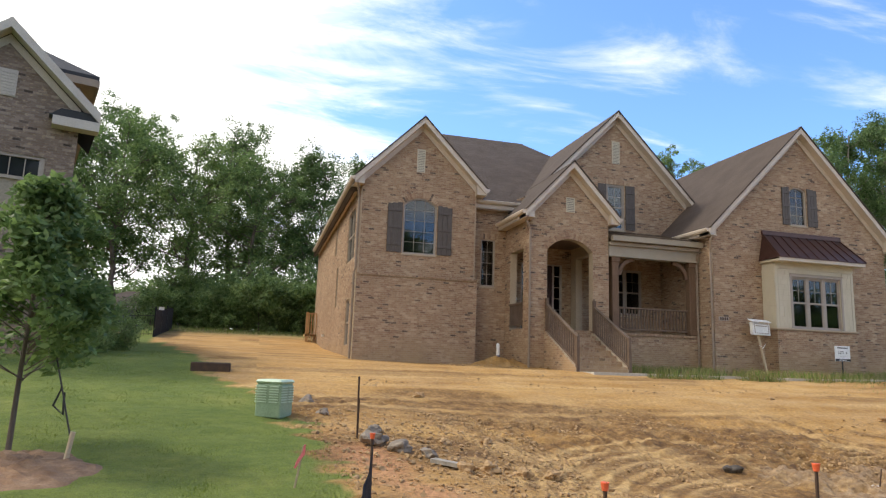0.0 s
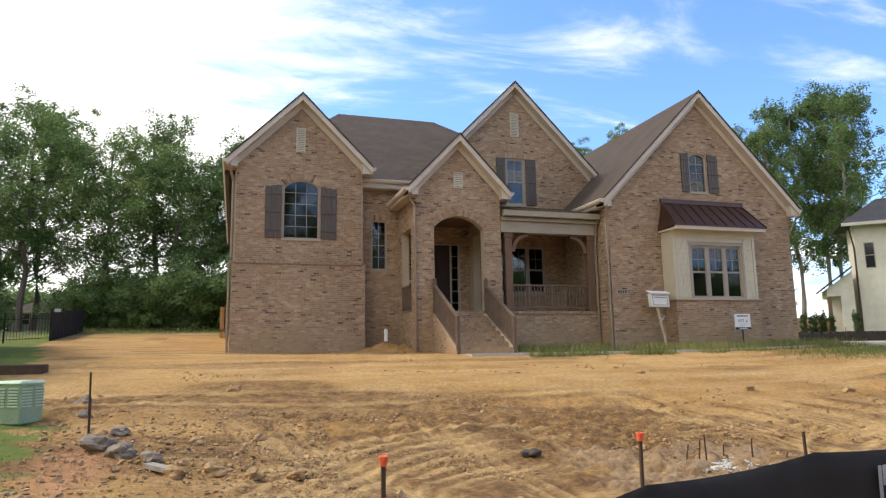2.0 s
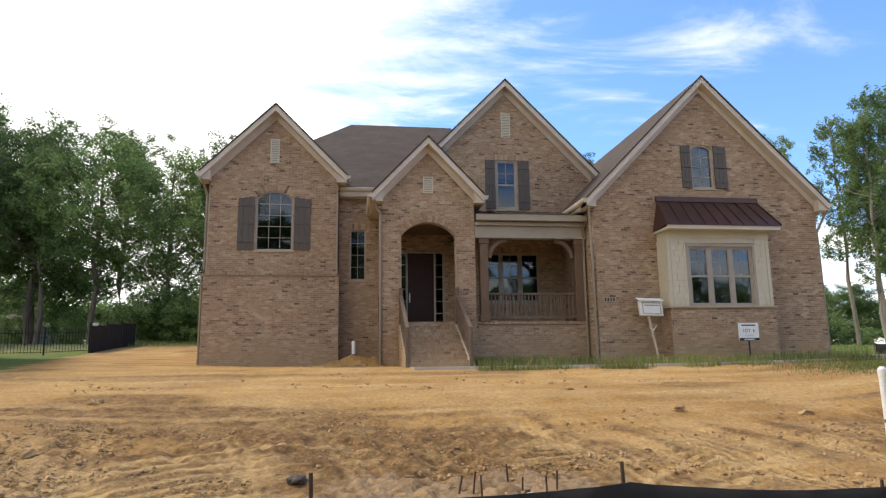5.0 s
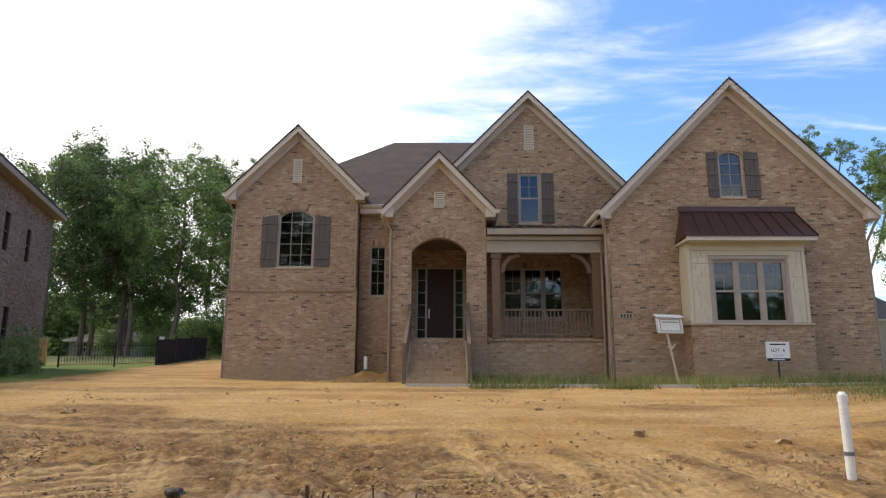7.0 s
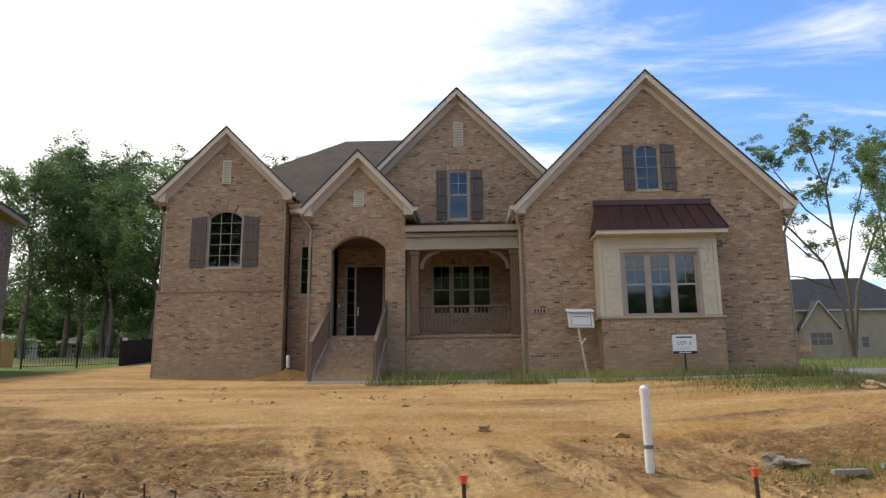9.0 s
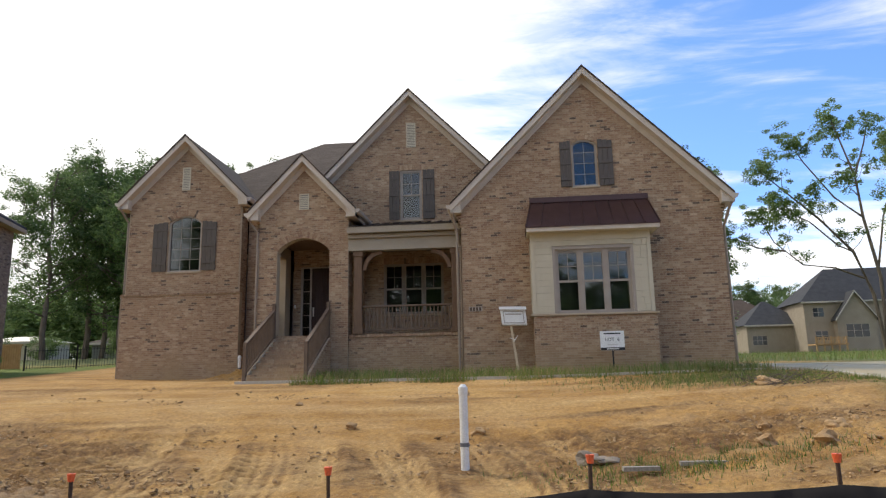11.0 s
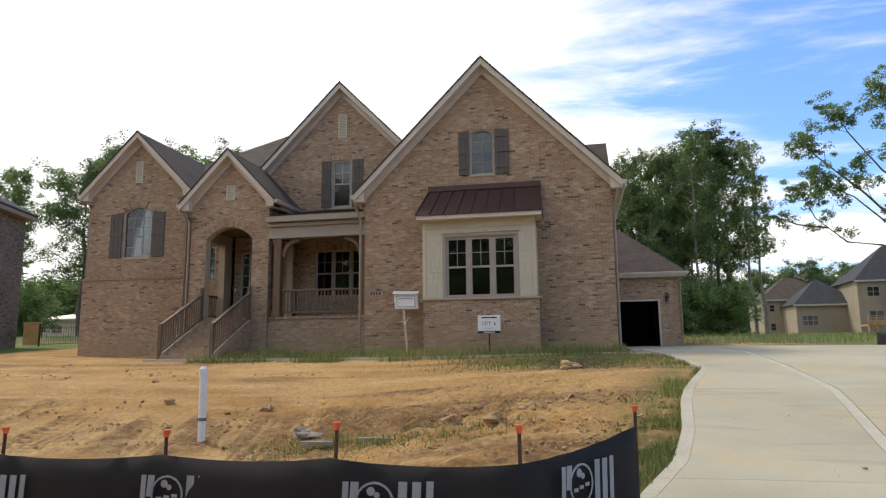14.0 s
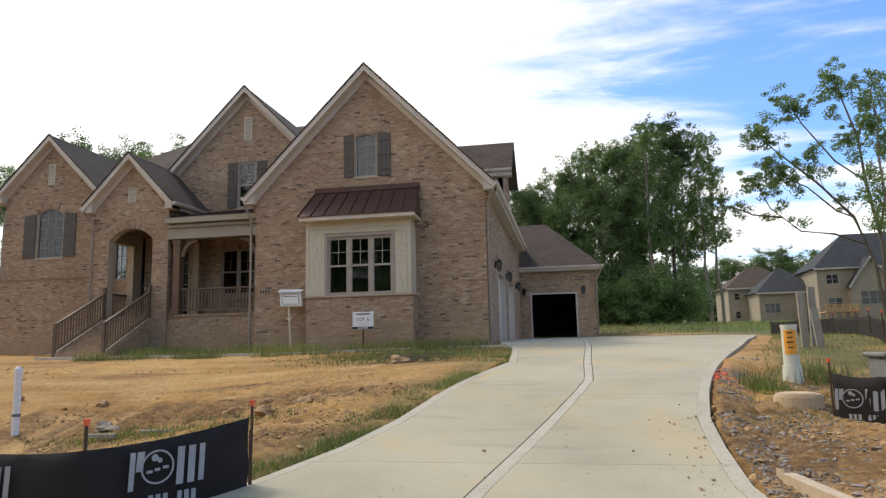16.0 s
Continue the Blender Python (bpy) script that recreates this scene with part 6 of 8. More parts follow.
def debris():
    # boards left in the weeds by the ditch, and one in the clay
    for a, b, w, name in (((18.65, 9.3, 0.48), (20.0, 9.25, 0.50), 0.05, "board"), ((17.9, 9.05, 0.45), (18.35, 9.1, 0.45), 0.045, "board"), ((2.28, 8.65, 0.47), (2.62, 8.2, 0.45), 0.06, "board")):
        o = thing("board", "weathered loose board lying on the soil", "board", ((a[0] + b[0]) / 2, (a[1] + b[1]) / 2, 0.4), "loose boards")
        bm = bmesh.new()
        A, B = Vector(a), Vector(b)
        s = Vector((0, 0, 1)).cross((B - A).normalized()) * w
        prism(bm, [A - s, B - s, B + s, A + s], (0, 0, 0.05))
        part("plank", bm, "grey_wood", o)
    # twigs and a tuft of pulled roots near the drive
    o = thing("brush_pile", "small pile of dry brown twigs", "twigs", (22.0, 14.6, 1.35))
    rng = random.Random(21)
    for k in range(46):
        bm = bmesh.new()
        x, y = 21.7 + rng.gauss(0, 0.45), 14.4 + rng.gauss(0, 0.35)
        g = ground_z(x, y)
        a, l = rng.uniform(0, 6.28), rng.uniform(0.25, 0.9)
        tube(bm, [(x, y, g + 0.02), (x + l / 2 * math.cos(a), y + l / 2 * math.sin(a), g + rng.uniform(0.05, 0.22)), (x + l * math.cos(a), y + l * math.sin(a), g + rng.uniform(0.0, 0.30))], 0.009, 4, 0.004)
        part("twig", bm, "bark", o)
    part("root_clod", rock(rng, 21.6, 14.2, ground_z(21.6, 14.2) + 0.05, 0.22, 0.5), "clod", o)
    o = thing("fabric_scrap", "grey crumpled scrap half buried in soil", "scrap", (17.8, 9.75, 0.5))
    part("scrap", rock(rng, 17.75, 9.75, 0.48, 0.17, 0.35), "stone", o)


debris()


def corner_things():
    # marker post, manhole, cabinet and boards beside the drive
    p = thing("marker_post", "pale utility marker post with an orange label", "marker post", (29.0, 12.1, 0.9))
    g = ground_z(29, 12.1)
    part("post", cyl(bmesh.new(), 29.0, 12.1, g - 0.2, 1.90, 0.125, 20), "post_pale", p)
    part("cap", cyl(bmesh.new(), 29.0, 12.1, 1.901, 1.95, 0.135, 20), "post_pale", p)
    part("base_ring", cyl(bmesh.new(), 29.0, 12.1, g - 0.1, g + 0.28, 0.17, 20, 0.145), "post_pale", p)
    b = bmesh.new()
    for k in range(9):
        a0, a1 = -2.6 + k * 0.19, -2.6 + (k + 1) * 0.19
        pt = lambda a, z: (29.0 + 0.128 * math.cos(a), 12.1 + 0.128 * math.sin(a), z)
        prism(b, [pt(a0, 1.45), pt(a1, 1.45), pt(a1, 1.86), pt(a0, 1.86)], (0.004 * math.cos(a0), 0.004 * math.sin(a0), 0))
    part("label", b, "orange_label", p, "orange warning label")
    for z, w in ((1.80, 5), (1.72, 4), (1.64, 6), (1.55, 4)):
        b = bmesh.new()
        for k in range(w):
            a0 = -1.8 - w * 0.07 + k * 0.14
            pt = lambda a, zz: (29.0 + 0.1335 * math.cos(a), 12.1 + 0.1335 * math.sin(a), zz)
            prism(b, [pt(a0, z), pt(a0 + 0.13, z), pt(a0 + 0.13, z + 0.025), pt(a0, z + 0.025)], (0, -0.002, 0))
        part("text_bar", b, "rust", p)
    m = thing("manhole_riser", "round tan concrete manhole riser half dug out", "manhole", (28.45, 10.3, 0.7))
    g = ground_z(28.45, 10.3)
    b = cyl(bmesh.new(), 28.5, 10.3, g - 0.3, 0.93, 0.33, 32)
    bmesh.ops.bevel(b, geom=[e for e in b.edges if abs(e.verts[0].co.z - e.verts[1].co.z) < 1e-4 and e.verts[0].co.z > 0.88], offset=0.03, segments=2, affect="EDGES")
    part("ring", b, "clay_concrete", m)
    part("cover", cyl(bmesh.new(), 28.5, 10.3, 0.931, 0.945, 0.24, 28), "clay_concrete", m)
    c = thing("cable_cabinet", "grey utility cabinet behind the silt cloth", "cabinet", (30.7, 11.6, 0.9))
    part("cabinet_body", boxed(29.75, 30.9, 10.4, 11.0, 0.6, 1.42, bevel=0.02), "band_light", c)
    part("cabinet_lid", boxed(29.70, 30.95, 10.35, 11.05, 1.422, 1.49, bevel=0.02), "band_light", c)
    part("notice", boxed(29.95, 30.3, 10.385, 10.399, 1.10, 1.32), "pvc", c)
    for x, y, z1, lean, k in ((30.45, 15.9, 2.72, 0.05, 0), (30.75, 16.1, 2.85, -0.02, 1), (30.6, 15.6, 2.35, 0.25, 2)):
        o = thing("timber", "grey weathered timber standing on end", "timber", (x, y, ground_z(x, y)), "standing timbers")
        b = boxed(x - 0.075, x + 0.075, y - 0.04, y + 0.04, ground_z(x, y) - 0.3, z1)
        for v in b.verts:
            v.co.x -= lean * (v.co.z - z1) * 0.4
        part("plank", b, "grey_wood", o)
    f = thing("form_board", "wooden form boards lying beside the drive", "boards", (27.1, 6.2, 0.5))
    for a, b2 in (((27.15, 6.35), (27.5, 5.0)), ((27.10, 6.42), (27.32, 6.50))):
        bm = bmesh.new()
        A, B = Vector((*a, ground_z(*a) + 0.10)), Vector((*b2, ground_z(*b2) + 0.10))
        s = Vector((0, 0, 1)).cross((B - A).normalized()) * 0.06
        prism(bm, [A - s, B - s, B + s, A + s], (0, 0, -0.14))
        part("plank", bm, "lumber", f)
    # short torn run of silt cloth and the long run up the boundary
    s = thing("torn_silt_fence", "sagging torn end of black silt cloth", "fence", (29.2, 9.2, 0.7))
    pts = [(28.72, 9.6, 1.45), (29.15, 9.2, 1.10), (29.75, 9.05, 1.18), (30.6, 9.1, 1.2)]
    for x, y, z in pts:
        stake(s, x, y, z)
    cloth = fabric_sheet(s, pts, [1.26, 1.22, 1.30, 1.26])
    print_marks(cloth, 28.75, 9.56, 29.4, 9.1, 0.92, 0.27)
    s = thing("boundary_silt_fence", "long black silt fence with pale print along the lawn", "fence", (32, 20, 1.4))
    pts = [(30.9, 12.8, 1.95), (31.6, 14.4, 2.0), (32.3, 16.4, 2.1), (33.0, 18.8, 2.15), (33.8, 21.6, 2.2), (34.2, 24.5, 2.2), (34.2, 28, 2.25), (34.0, 31, 2.3)]
    for x, y, z in pts:
        stake(s, x, y, max(z, ground_z(x, y) + 0.75))
    cloth = fabric_sheet(s, pts, [max(z - 0.25, ground_z(x, y) + 0.55) for x, y, z in pts])
    for k in range(len(pts) - 1):
        (xa, ya, za), (xb, yb, zb) = pts[k], pts[k + 1]
        m = min(6, max(1, int(math.hypot(xb - xa, yb - ya) / 2.4)))
        for j in range(m):
            fr = (j + 0.15) / m
            x, y = xa + (xb - xa) * fr, ya + (yb - ya) * fr
            print_marks(cloth, x, y, xb, yb, max(za + (zb - za) * fr - 0.42, ground_z(x, y) + 0.3), 0.22)


M["post_pale"] = varied("post_pale", (0.62, 0.63, 0.52), (0.70, 0.70, 0.60), 0.5, 4, 50, 0.05)
M["orange_label"] = varied("orange_label", (0.85, 0.36, 0.03), (0.9, 0.42, 0.06), 0.5, 6, 60, 0.03)
M["clay_concrete"] = varied("clay_concrete", (0.50, 0.37, 0.23), (0.60, 0.47, 0.32), 0.9, 3, 40, 0.3)
M["band_light"] = varied("band_light", (0.17, 0.175, 0.165), (0.22, 0.225, 0.215), 0.6, 4, 50, 0.05)
corner_things()


# ---- scatter: clods, gravel, grass ----
ICO_V = [(0, 0, 1), (0.89, 0, 0.45), (0.28, 0.85, 0.45), (-0.72, 0.53, 0.45), (-0.72, -0.53, 0.45), (0.28, -0.85, 0.45), (0.72, 0.53, -0.45), (-0.28, 0.85, -0.45), (-0.89, 0, -0.45), (-0.28, -0.85, -0.45), (0.72, -0.53, -0.45), (0, 0, -1)]
ICO_F = [(0, 1, 2), (0, 2, 3), (0, 3, 4), (0, 4, 5), (0, 5, 1), (1, 6, 2), (2, 7, 3), (3, 8, 4), (4, 9, 5), (5, 10, 1), (6, 7, 2), (7, 8, 3), (8, 9, 4), (9, 10, 5), (10, 6, 1)]


def scatter_lumps(name, label, spots, material, rng, lift=0.0):
    """Many small broken lumps in one mesh: rows of x, y, size."""
    base = np.array(ICO_V)
    verts, faces = [], []
    for k, (x, y, r) in enumerate(spots):
        v = base * (1 + 0.35 * rng.randn(12, 1)) * np.array([r, r * rng.uniform(0.6, 1), r * rng.uniform(0.4, 0.8)])
        a = rng.uniform(0, 6.28)
        c, s = math.cos(a), math.sin(a)
        v = np.stack([v[:, 0] * c - v[:, 1] * s, v[:, 0] * s + v[:, 1] * c, v[:, 2]], -1) + np.array([x, y, ground_z(x, y) + lift + 0.15 * r])
        verts += v.tolist()
        faces += [tuple(12 * k + i for i in f) for f in ICO_F]
    tagged(soup(name, verts, faces, material), label, "soil", kind="stuff")


M["gravel"] = varied("gravel", (0.24, 0.20, 0.155), (0.36, 0.31, 0.25), 0.95, 6, 40, 0.3, island=0.4)


M["white_stone"] = varied("white_stone", (0.50, 0.48, 0.44), (0.64, 0.62, 0.58), 0.9, 8, 60, 0.2, island=0.4)


def scatter_all():
    rng = np.random.RandomState(31)
    spots = []
    while len(spots) < 15000:
        x, y = rng.uniform(0.5, 23), rng.uniform(6, 17)
        dens = 0.25 + 0.9 * math.exp(-((y - 9.5) / 2.2) ** 2)
        dens *= 0.05 + 2.4 * max(0, noise.noise(Vector((x * 0.6, y * 0.9, 3)))) + (0.9 if x < 4.5 and y < 12 else 0) + (0.8 if x > 17 and 8.5 < y < 11.5 else 0)
        if rng.rand() < dens and x > np.interp(y, LAWN_EDGE_Y, LAWN_EDGE_X) and x < np.interp(y, DRIVE_Y, DRIVE_L) - 0.2:
            spots.append((x, y, 0.007 + 0.030 * rng.rand() ** 4 + (0.02 if rng.rand() < 0.04 else 0)))
    scatter_lumps("clods", "crumbled tan clods scattered over bare soil", spots, "clod", rng)
    spots = [(x, y, r) for x, y, r in ((rng.normal(9.25, 0.28), rng.normal(7.9, 0.16), 0.012 + 0.016 * rng.rand()) for _ in range(420))]
    scatter_lumps("white_gravel", "small heap of white washout gravel", spots, "white_stone", rng)
    spots = []
    for _ in range(7000):
        y = rng.uniform(5, 14)
        x = np.interp(y, DRIVE_Y, DRIVE_R) + 0.1 + abs(rng.normal(0, 1.3))
        spots.append((x, y, 0.010 + 0.022 * rng.rand() ** 3 + (0.03 if rng.rand() < 0.012 else 0)))
    scatter_lumps("grey_gravel", "grey gravel and clay lumps beside the drive", spots, "gravel", rng)
    spots = [(rng.normal(28.0, 0.45), rng.normal(6.0, 0.5), 0.012 + 0.05 * rng.rand() ** 3) for _ in range(900)] + [(rng.normal(28.4, 0.9), rng.normal(8.6, 0.35), 0.012 + 0.04 * rng.rand() ** 3) for _ in range(500)]
    scatter_lumps("clay_lumps", "brown clay lumps heaped beside the drive", spots, "clod", rng)
    spots = [(rng.normal(27.75, 0.14), rng.normal(11.9, 0.35), 0.012 + 0.03 * rng.rand() ** 2) for _ in range(120)]
    scatter_lumps("orange_lumps", "clods sprayed with orange marking paint", spots, "orange", rng)
    spots = [(rng.uniform(23.5, 26.6), rng.uniform(3.5, 9.5), 0.006 + 0.014 * rng.rand() ** 4) for _ in range(70)]
    spots += [(np.interp(y, DRIVE_Y, DRIVE_R) - 0.05 - abs(rng.normal(0, 0.35)), y, 0.006 + 0.016 * rng.rand() ** 3) for y in rng.uniform(5.5, 9.5, 60)]
    scatter_lumps("drive_crumbs", "dirt crumbs dropped on the driveway", spots, "clod", rng, 0.045)
    spots = [(rng.normal(8.0, 0.9), 21.2 + rng.normal(0, 0.35), 0.02 + 0.08 * rng.rand() ** 2) for _ in range(420)]
    scatter_lumps("backfill_soil", "loose brown soil heaped against the wall", spots, "clod", rng)


scatter_all()


def blades(name, label, spots, material, rng):
    """Grass in one mesh: rows of x, y, height."""
    s = np.array(spots)
    n = len(s)
    z = lie(s[:, 0], s[:, 1]) - 0.01
    a, lean = rng.uniform(0, 6.28, n), rng.uniform(0.1, 0.6, n)
    w = 0.006 + 0.02 * s[:, 2]
    p0 = np.stack([s[:, 0] - w * np.cos(a), s[:, 1] - w * np.sin(a), z], -1)
    p1 = np.stack([s[:, 0] + w * np.cos(a), s[:, 1] + w * np.sin(a), z], -1)
    b = rng.uniform(0, 6.28, n)
    tip = np.stack([s[:, 0] + lean * s[:, 2] * np.cos(b), s[:, 1] + lean * s[:, 2] * np.sin(b), z + s[:, 2]], -1)
    verts = np.stack([p0, p1, tip], 1).reshape(-1, 3)
    faces = np.arange(3 * n).reshape(-1, 3)
    tagged(soup(name, verts.tolist(), faces.tolist(), material), label, "grass", kind="stuff")


def grass_all():
    rng = np.random.RandomState(41)
    lawn = []
    while len(lawn) < 70000:
        y = 5.2 + 19 * rng.rand() ** 1.8
        x = rng.uniform(-9, 1.4)
        if x < np.interp(y, LAWN_EDGE_Y, LAWN_EDGE_X) + 0.25 * rng.randn() * 0.5 and math.hypot((x + 2.6) / 1.15, (y - 8.1) / 1.05) > 1:
            lawn.append((x, y, 0.014 + 0.022 * rng.rand()))
    blades("lawn_grass", "short mown green lawn grass", lawn, "lawn_blade", rng)
    green, dry = [], []
    while len(green) < 26000:
        kind = rng.rand()
        if kind < 0.55:
            x, y = rng.uniform(10.9, 23), 20.6 - 3.5 * rng.rand() ** 1.2
            if 17.2 < x < 20.8 and y > 19.2 or y > 19.9 and x > 15.2:
                continue
            keep = 1.3 * noise.noise(Vector((x * 0.9, y * 0.8, 1))) + 0.40
        elif kind < 0.72:
            y = rng.uniform(5.5, 15)
            x = np.interp(y, DRIVE_Y, DRIVE_L) - abs(rng.normal(0.03, 0.30))
            keep = noise.noise(Vector((x * 1.3, y * 1.3, 5))) * 1.3 + 0.22
        elif kind < 0.86:
            x, y = rng.normal(21.6, 1.5), rng.normal(15.9, 0.8)
            if x > np.interp(y, DRIVE_Y, DRIVE_L):
                continue
            keep = 0.7
        elif kind < 0.94:
            y = rng.uniform(9, 24)
            x = np.interp(y, DRIVE_Y, DRIVE_R) + 0.5 + abs(rng.normal(0, 1.6))
            keep = 0.5
        elif kind < 0.95:
            x, y = (29.5, 12.4) + rng.randn(2) * (0.3, 0.5) if rng.rand() < 0.5 else (28.35, 11.4) + rng.randn(2) * (0.14, 0.3)
            keep = 1.0
        else:
            x, y = rng.normal(18.9, 0.9), rng.normal(9.35, 0.35)
            keep = 0.6
        if rng.rand() < keep:
            (green if rng.rand() < (0.52 if kind < 0.55 else 0.66) else dry).append((x, y, (0.04 if kind < 0.55 else 0.08 if 0.94 < kind < 0.95 else 0.04) + (0.30 if kind < 0.55 else 0.30 if 0.94 < kind < 0.95 else 0.10) * rng.rand() ** 2.3))
    blades("weeds_green", "straggling green weeds on bare soil", green, "blade", rng)
    blades("weeds_dry", "dry straw-coloured grass tufts", dry, "blade_dry", rng)
    back = [(rng.uniform(-7, 3), rng.uniform(41.5, 47), 0.08 + 0.22 * rng.rand()) for _ in range(2600)] + [(rng.uniform(24, 60), rng.uniform(38, 66), 0.15 + 0.35 * rng.rand()) for _ in range(9000)]
    blades("meadow_grass", "rough dry meadow grass", back[::3], "blade_dry", rng)
    blades("meadow_weeds", "rank green meadow weeds", [b for k, b in enumerate(back) if k % 3], "blade", rng)


grass_all()


# ---- trees ----
def leaf_cards(rng, centres, radius, per, size, tall=0.72):
    """Small pointed leaves round many clump centres: corner points, four each."""
    c = np.repeat(np.array(centres), per, 0)
    r = np.repeat(np.array(radius), per)
    n = len(c)
    d = rng.randn(n, 3)
    d /= np.linalg.norm(d, axis=1)[:, None]
    p = c + d * (r * rng.rand(n) ** 0.5)[:, None] * np.array([1, 1, tall])
    a = rng.randn(n, 3) * np.array([1, 1, 0.7])
    a /= np.linalg.norm(a, axis=1)[:, None]
    b = np.cross(a, rng.randn(n, 3))
    b /= np.linalg.norm(b, axis=1)[:, None]
    s = (size * rng.uniform(0.6, 1.3, n))[:, None]
    return np.stack([p - a * s, p + b * s * 0.45, p + a * s, p - b * s * 0.45], 1)


def tree_meshes(name, seed, height, spread, base, limbs, clumps, per, leaf, lean=0.0, clump_r=1.0, leaf_mat="leaf", bark="bark", tall=0.85, girth=0.014):
    """Meshes for one kind of tree: trunk with limbs, and a crown of leaves on the limbs."""
    rng = random.Random(seed)
    nrng = np.random.RandomState(seed)
    bm = bmesh.new()
    r0 = girth * height
    trunk = [Vector((lean * height * (k / 7) ** 1.4 + 0.012 * height * rng.uniform(-1, 1) * (k > 0), 0.012 * height * rng.uniform(-1, 1) * (k > 0), height * 0.93 * k / 7)) for k in range(8)]
    tube(bm, trunk, r0, 9, r0 * 0.22)
    tips = []

    def along(f):
        f = min(0.999, f) * 7
        k = int(f)
        return trunk[k].lerp(trunk[k + 1], f - k)
    for k in range(limbs):
        f = base + (0.97 - base) * (k + rng.random()) / limbs
        s = along(f)
        a = rng.uniform(0, 6.283)
        g = (f - base) / (1 - base)
        # widest a little above the lower third
        reach = spread * (0.55 + 0.75 * math.sin(math.pi * min(1, 0.18 + g * 0.85)) ** 1.2) * rng.uniform(0.6, 1.1) * 0.8
        rise = reach * rng.uniform(0.25, 0.95)
        q = s + Vector((math.cos(a) * reach * 0.5, math.sin(a) * reach * 0.5, rise * 0.35))
        e = s + Vector((math.cos(a) * reach, math.sin(a) * reach, rise))
        e.z = min(e.z, height)
        tube(bm, [s, q, e], r0 * 0.34 * (1 - 0.6 * g), 5, r0 * 0.06)
        tips += [s.lerp(q, 0.5), q, q.lerp(e, 0.35), q.lerp(e, 0.7), e]
        for j in range(3):
            b = a + rng.uniform(-1.2, 1.2)
            t = q.lerp(e, rng.random()) + Vector((math.cos(b), math.sin(b), rng.uniform(0.1, 0.9))) * reach * rng.uniform(0.25, 0.45)
            tube(bm, [q.lerp(e, 0.3), t], r0 * 0.13, 4, r0 * 0.04)
            tips += [t, q.lerp(e, 0.3).lerp(t, 0.55)]
    tips += [trunk[-1], trunk[-1].lerp(trunk[-2], 0.5)]
    wood = bpy.data.meshes.new(name + "_wood")
    bmesh.ops.recalc_face_normals(bm, faces=bm.faces)
    bm.to_mesh(wood)
    bm.free()
    wood.materials.append(M[bark])
    cen, rad = [], []
    for k in range(clumps):
        t = tips[rng.randrange(len(tips))]
        w = clump_r * rng.uniform(0.5, 1.25)
        cen.append(t + Vector((rng.gauss(0, 0.45), rng.gauss(0, 0.45), rng.gauss(0.1, 0.45))) * clump_r * 1.7)
        rad.append(w)
    v = leaf_cards(nrng, [tuple(c) for c in cen], rad, per, leaf, tall).reshape(-1, 3)
    f = np.arange(len(v)).reshape(-1, 4)
    crown = bpy.data.meshes.new(name + "_crown")
    crown.from_pydata(v.tolist(), [], f.tolist())
    crown.materials.append(M[leaf_mat])
    crown.update()
    return wood, crown


def plant(name, label, meshes, x, y, z=None, scale=1.0, turn=0.0, group="", wide=1.0):
    t = thing(name, label, "tree", (x, y, ground_z(x, y) - 0.1 if z is None else z), group)
    t.rotation_euler.z = turn
    t.scale = (scale * wide, scale * wide, scale)
    for part_name, me in zip(("trunk", "crown"), meshes):
        ob = new(part_name, me)
        ob.parent = t
    return t


BROAD = [tree_meshes("broad_a", 1, 19, 4.3, 0.22, 36, 500, 52, 0.12, 0.02, 0.72),
         tree_meshes("broad_b", 2, 20, 3.7, 0.28, 34, 450, 52, 0.12, -0.03, 0.68, "leaf"),
         tree_meshes("broad_c", 3, 17, 4.5, 0.20, 36, 500, 50, 0.12, 0.0, 0.72, "leaf_light"),
         tree_meshes("broad_d", 4, 18, 3.5, 0.36, 32, 380, 50, 0.12, 0.04, 0.68)]
TALL = [tree_meshes("tall_a", 5, 24, 2.5, 0.28, 46, 420, 44, 0.125, 0.03, 0.52, "leaf", "bark_pale", 1.3, 0.010),
        tree_meshes("tall_b", 6, 25, 2.2, 0.36, 40, 270, 42, 0.125, -0.02, 0.50, "leaf_light", "bark_pale", 1.3, 0.009)]
PINE = [tree_meshes("pine_a", 7, 27, 3.0, 0.72, 22, 150, 90, 0.12, 0.01, 0.80, "needle", "bark", 0.45, 0.010)]
BUSH = [tree_meshes("bush_a", 8, 3.2, 1.7, 0.05, 16, 60, 80, 0.10, 0.0, 0.6, "leaf_pale"),
        tree_meshes("bush_b", 9, 2.6, 2.0, 0.05, 16, 60, 80, 0.10, 0.0, 0.65, "leaf_light")]


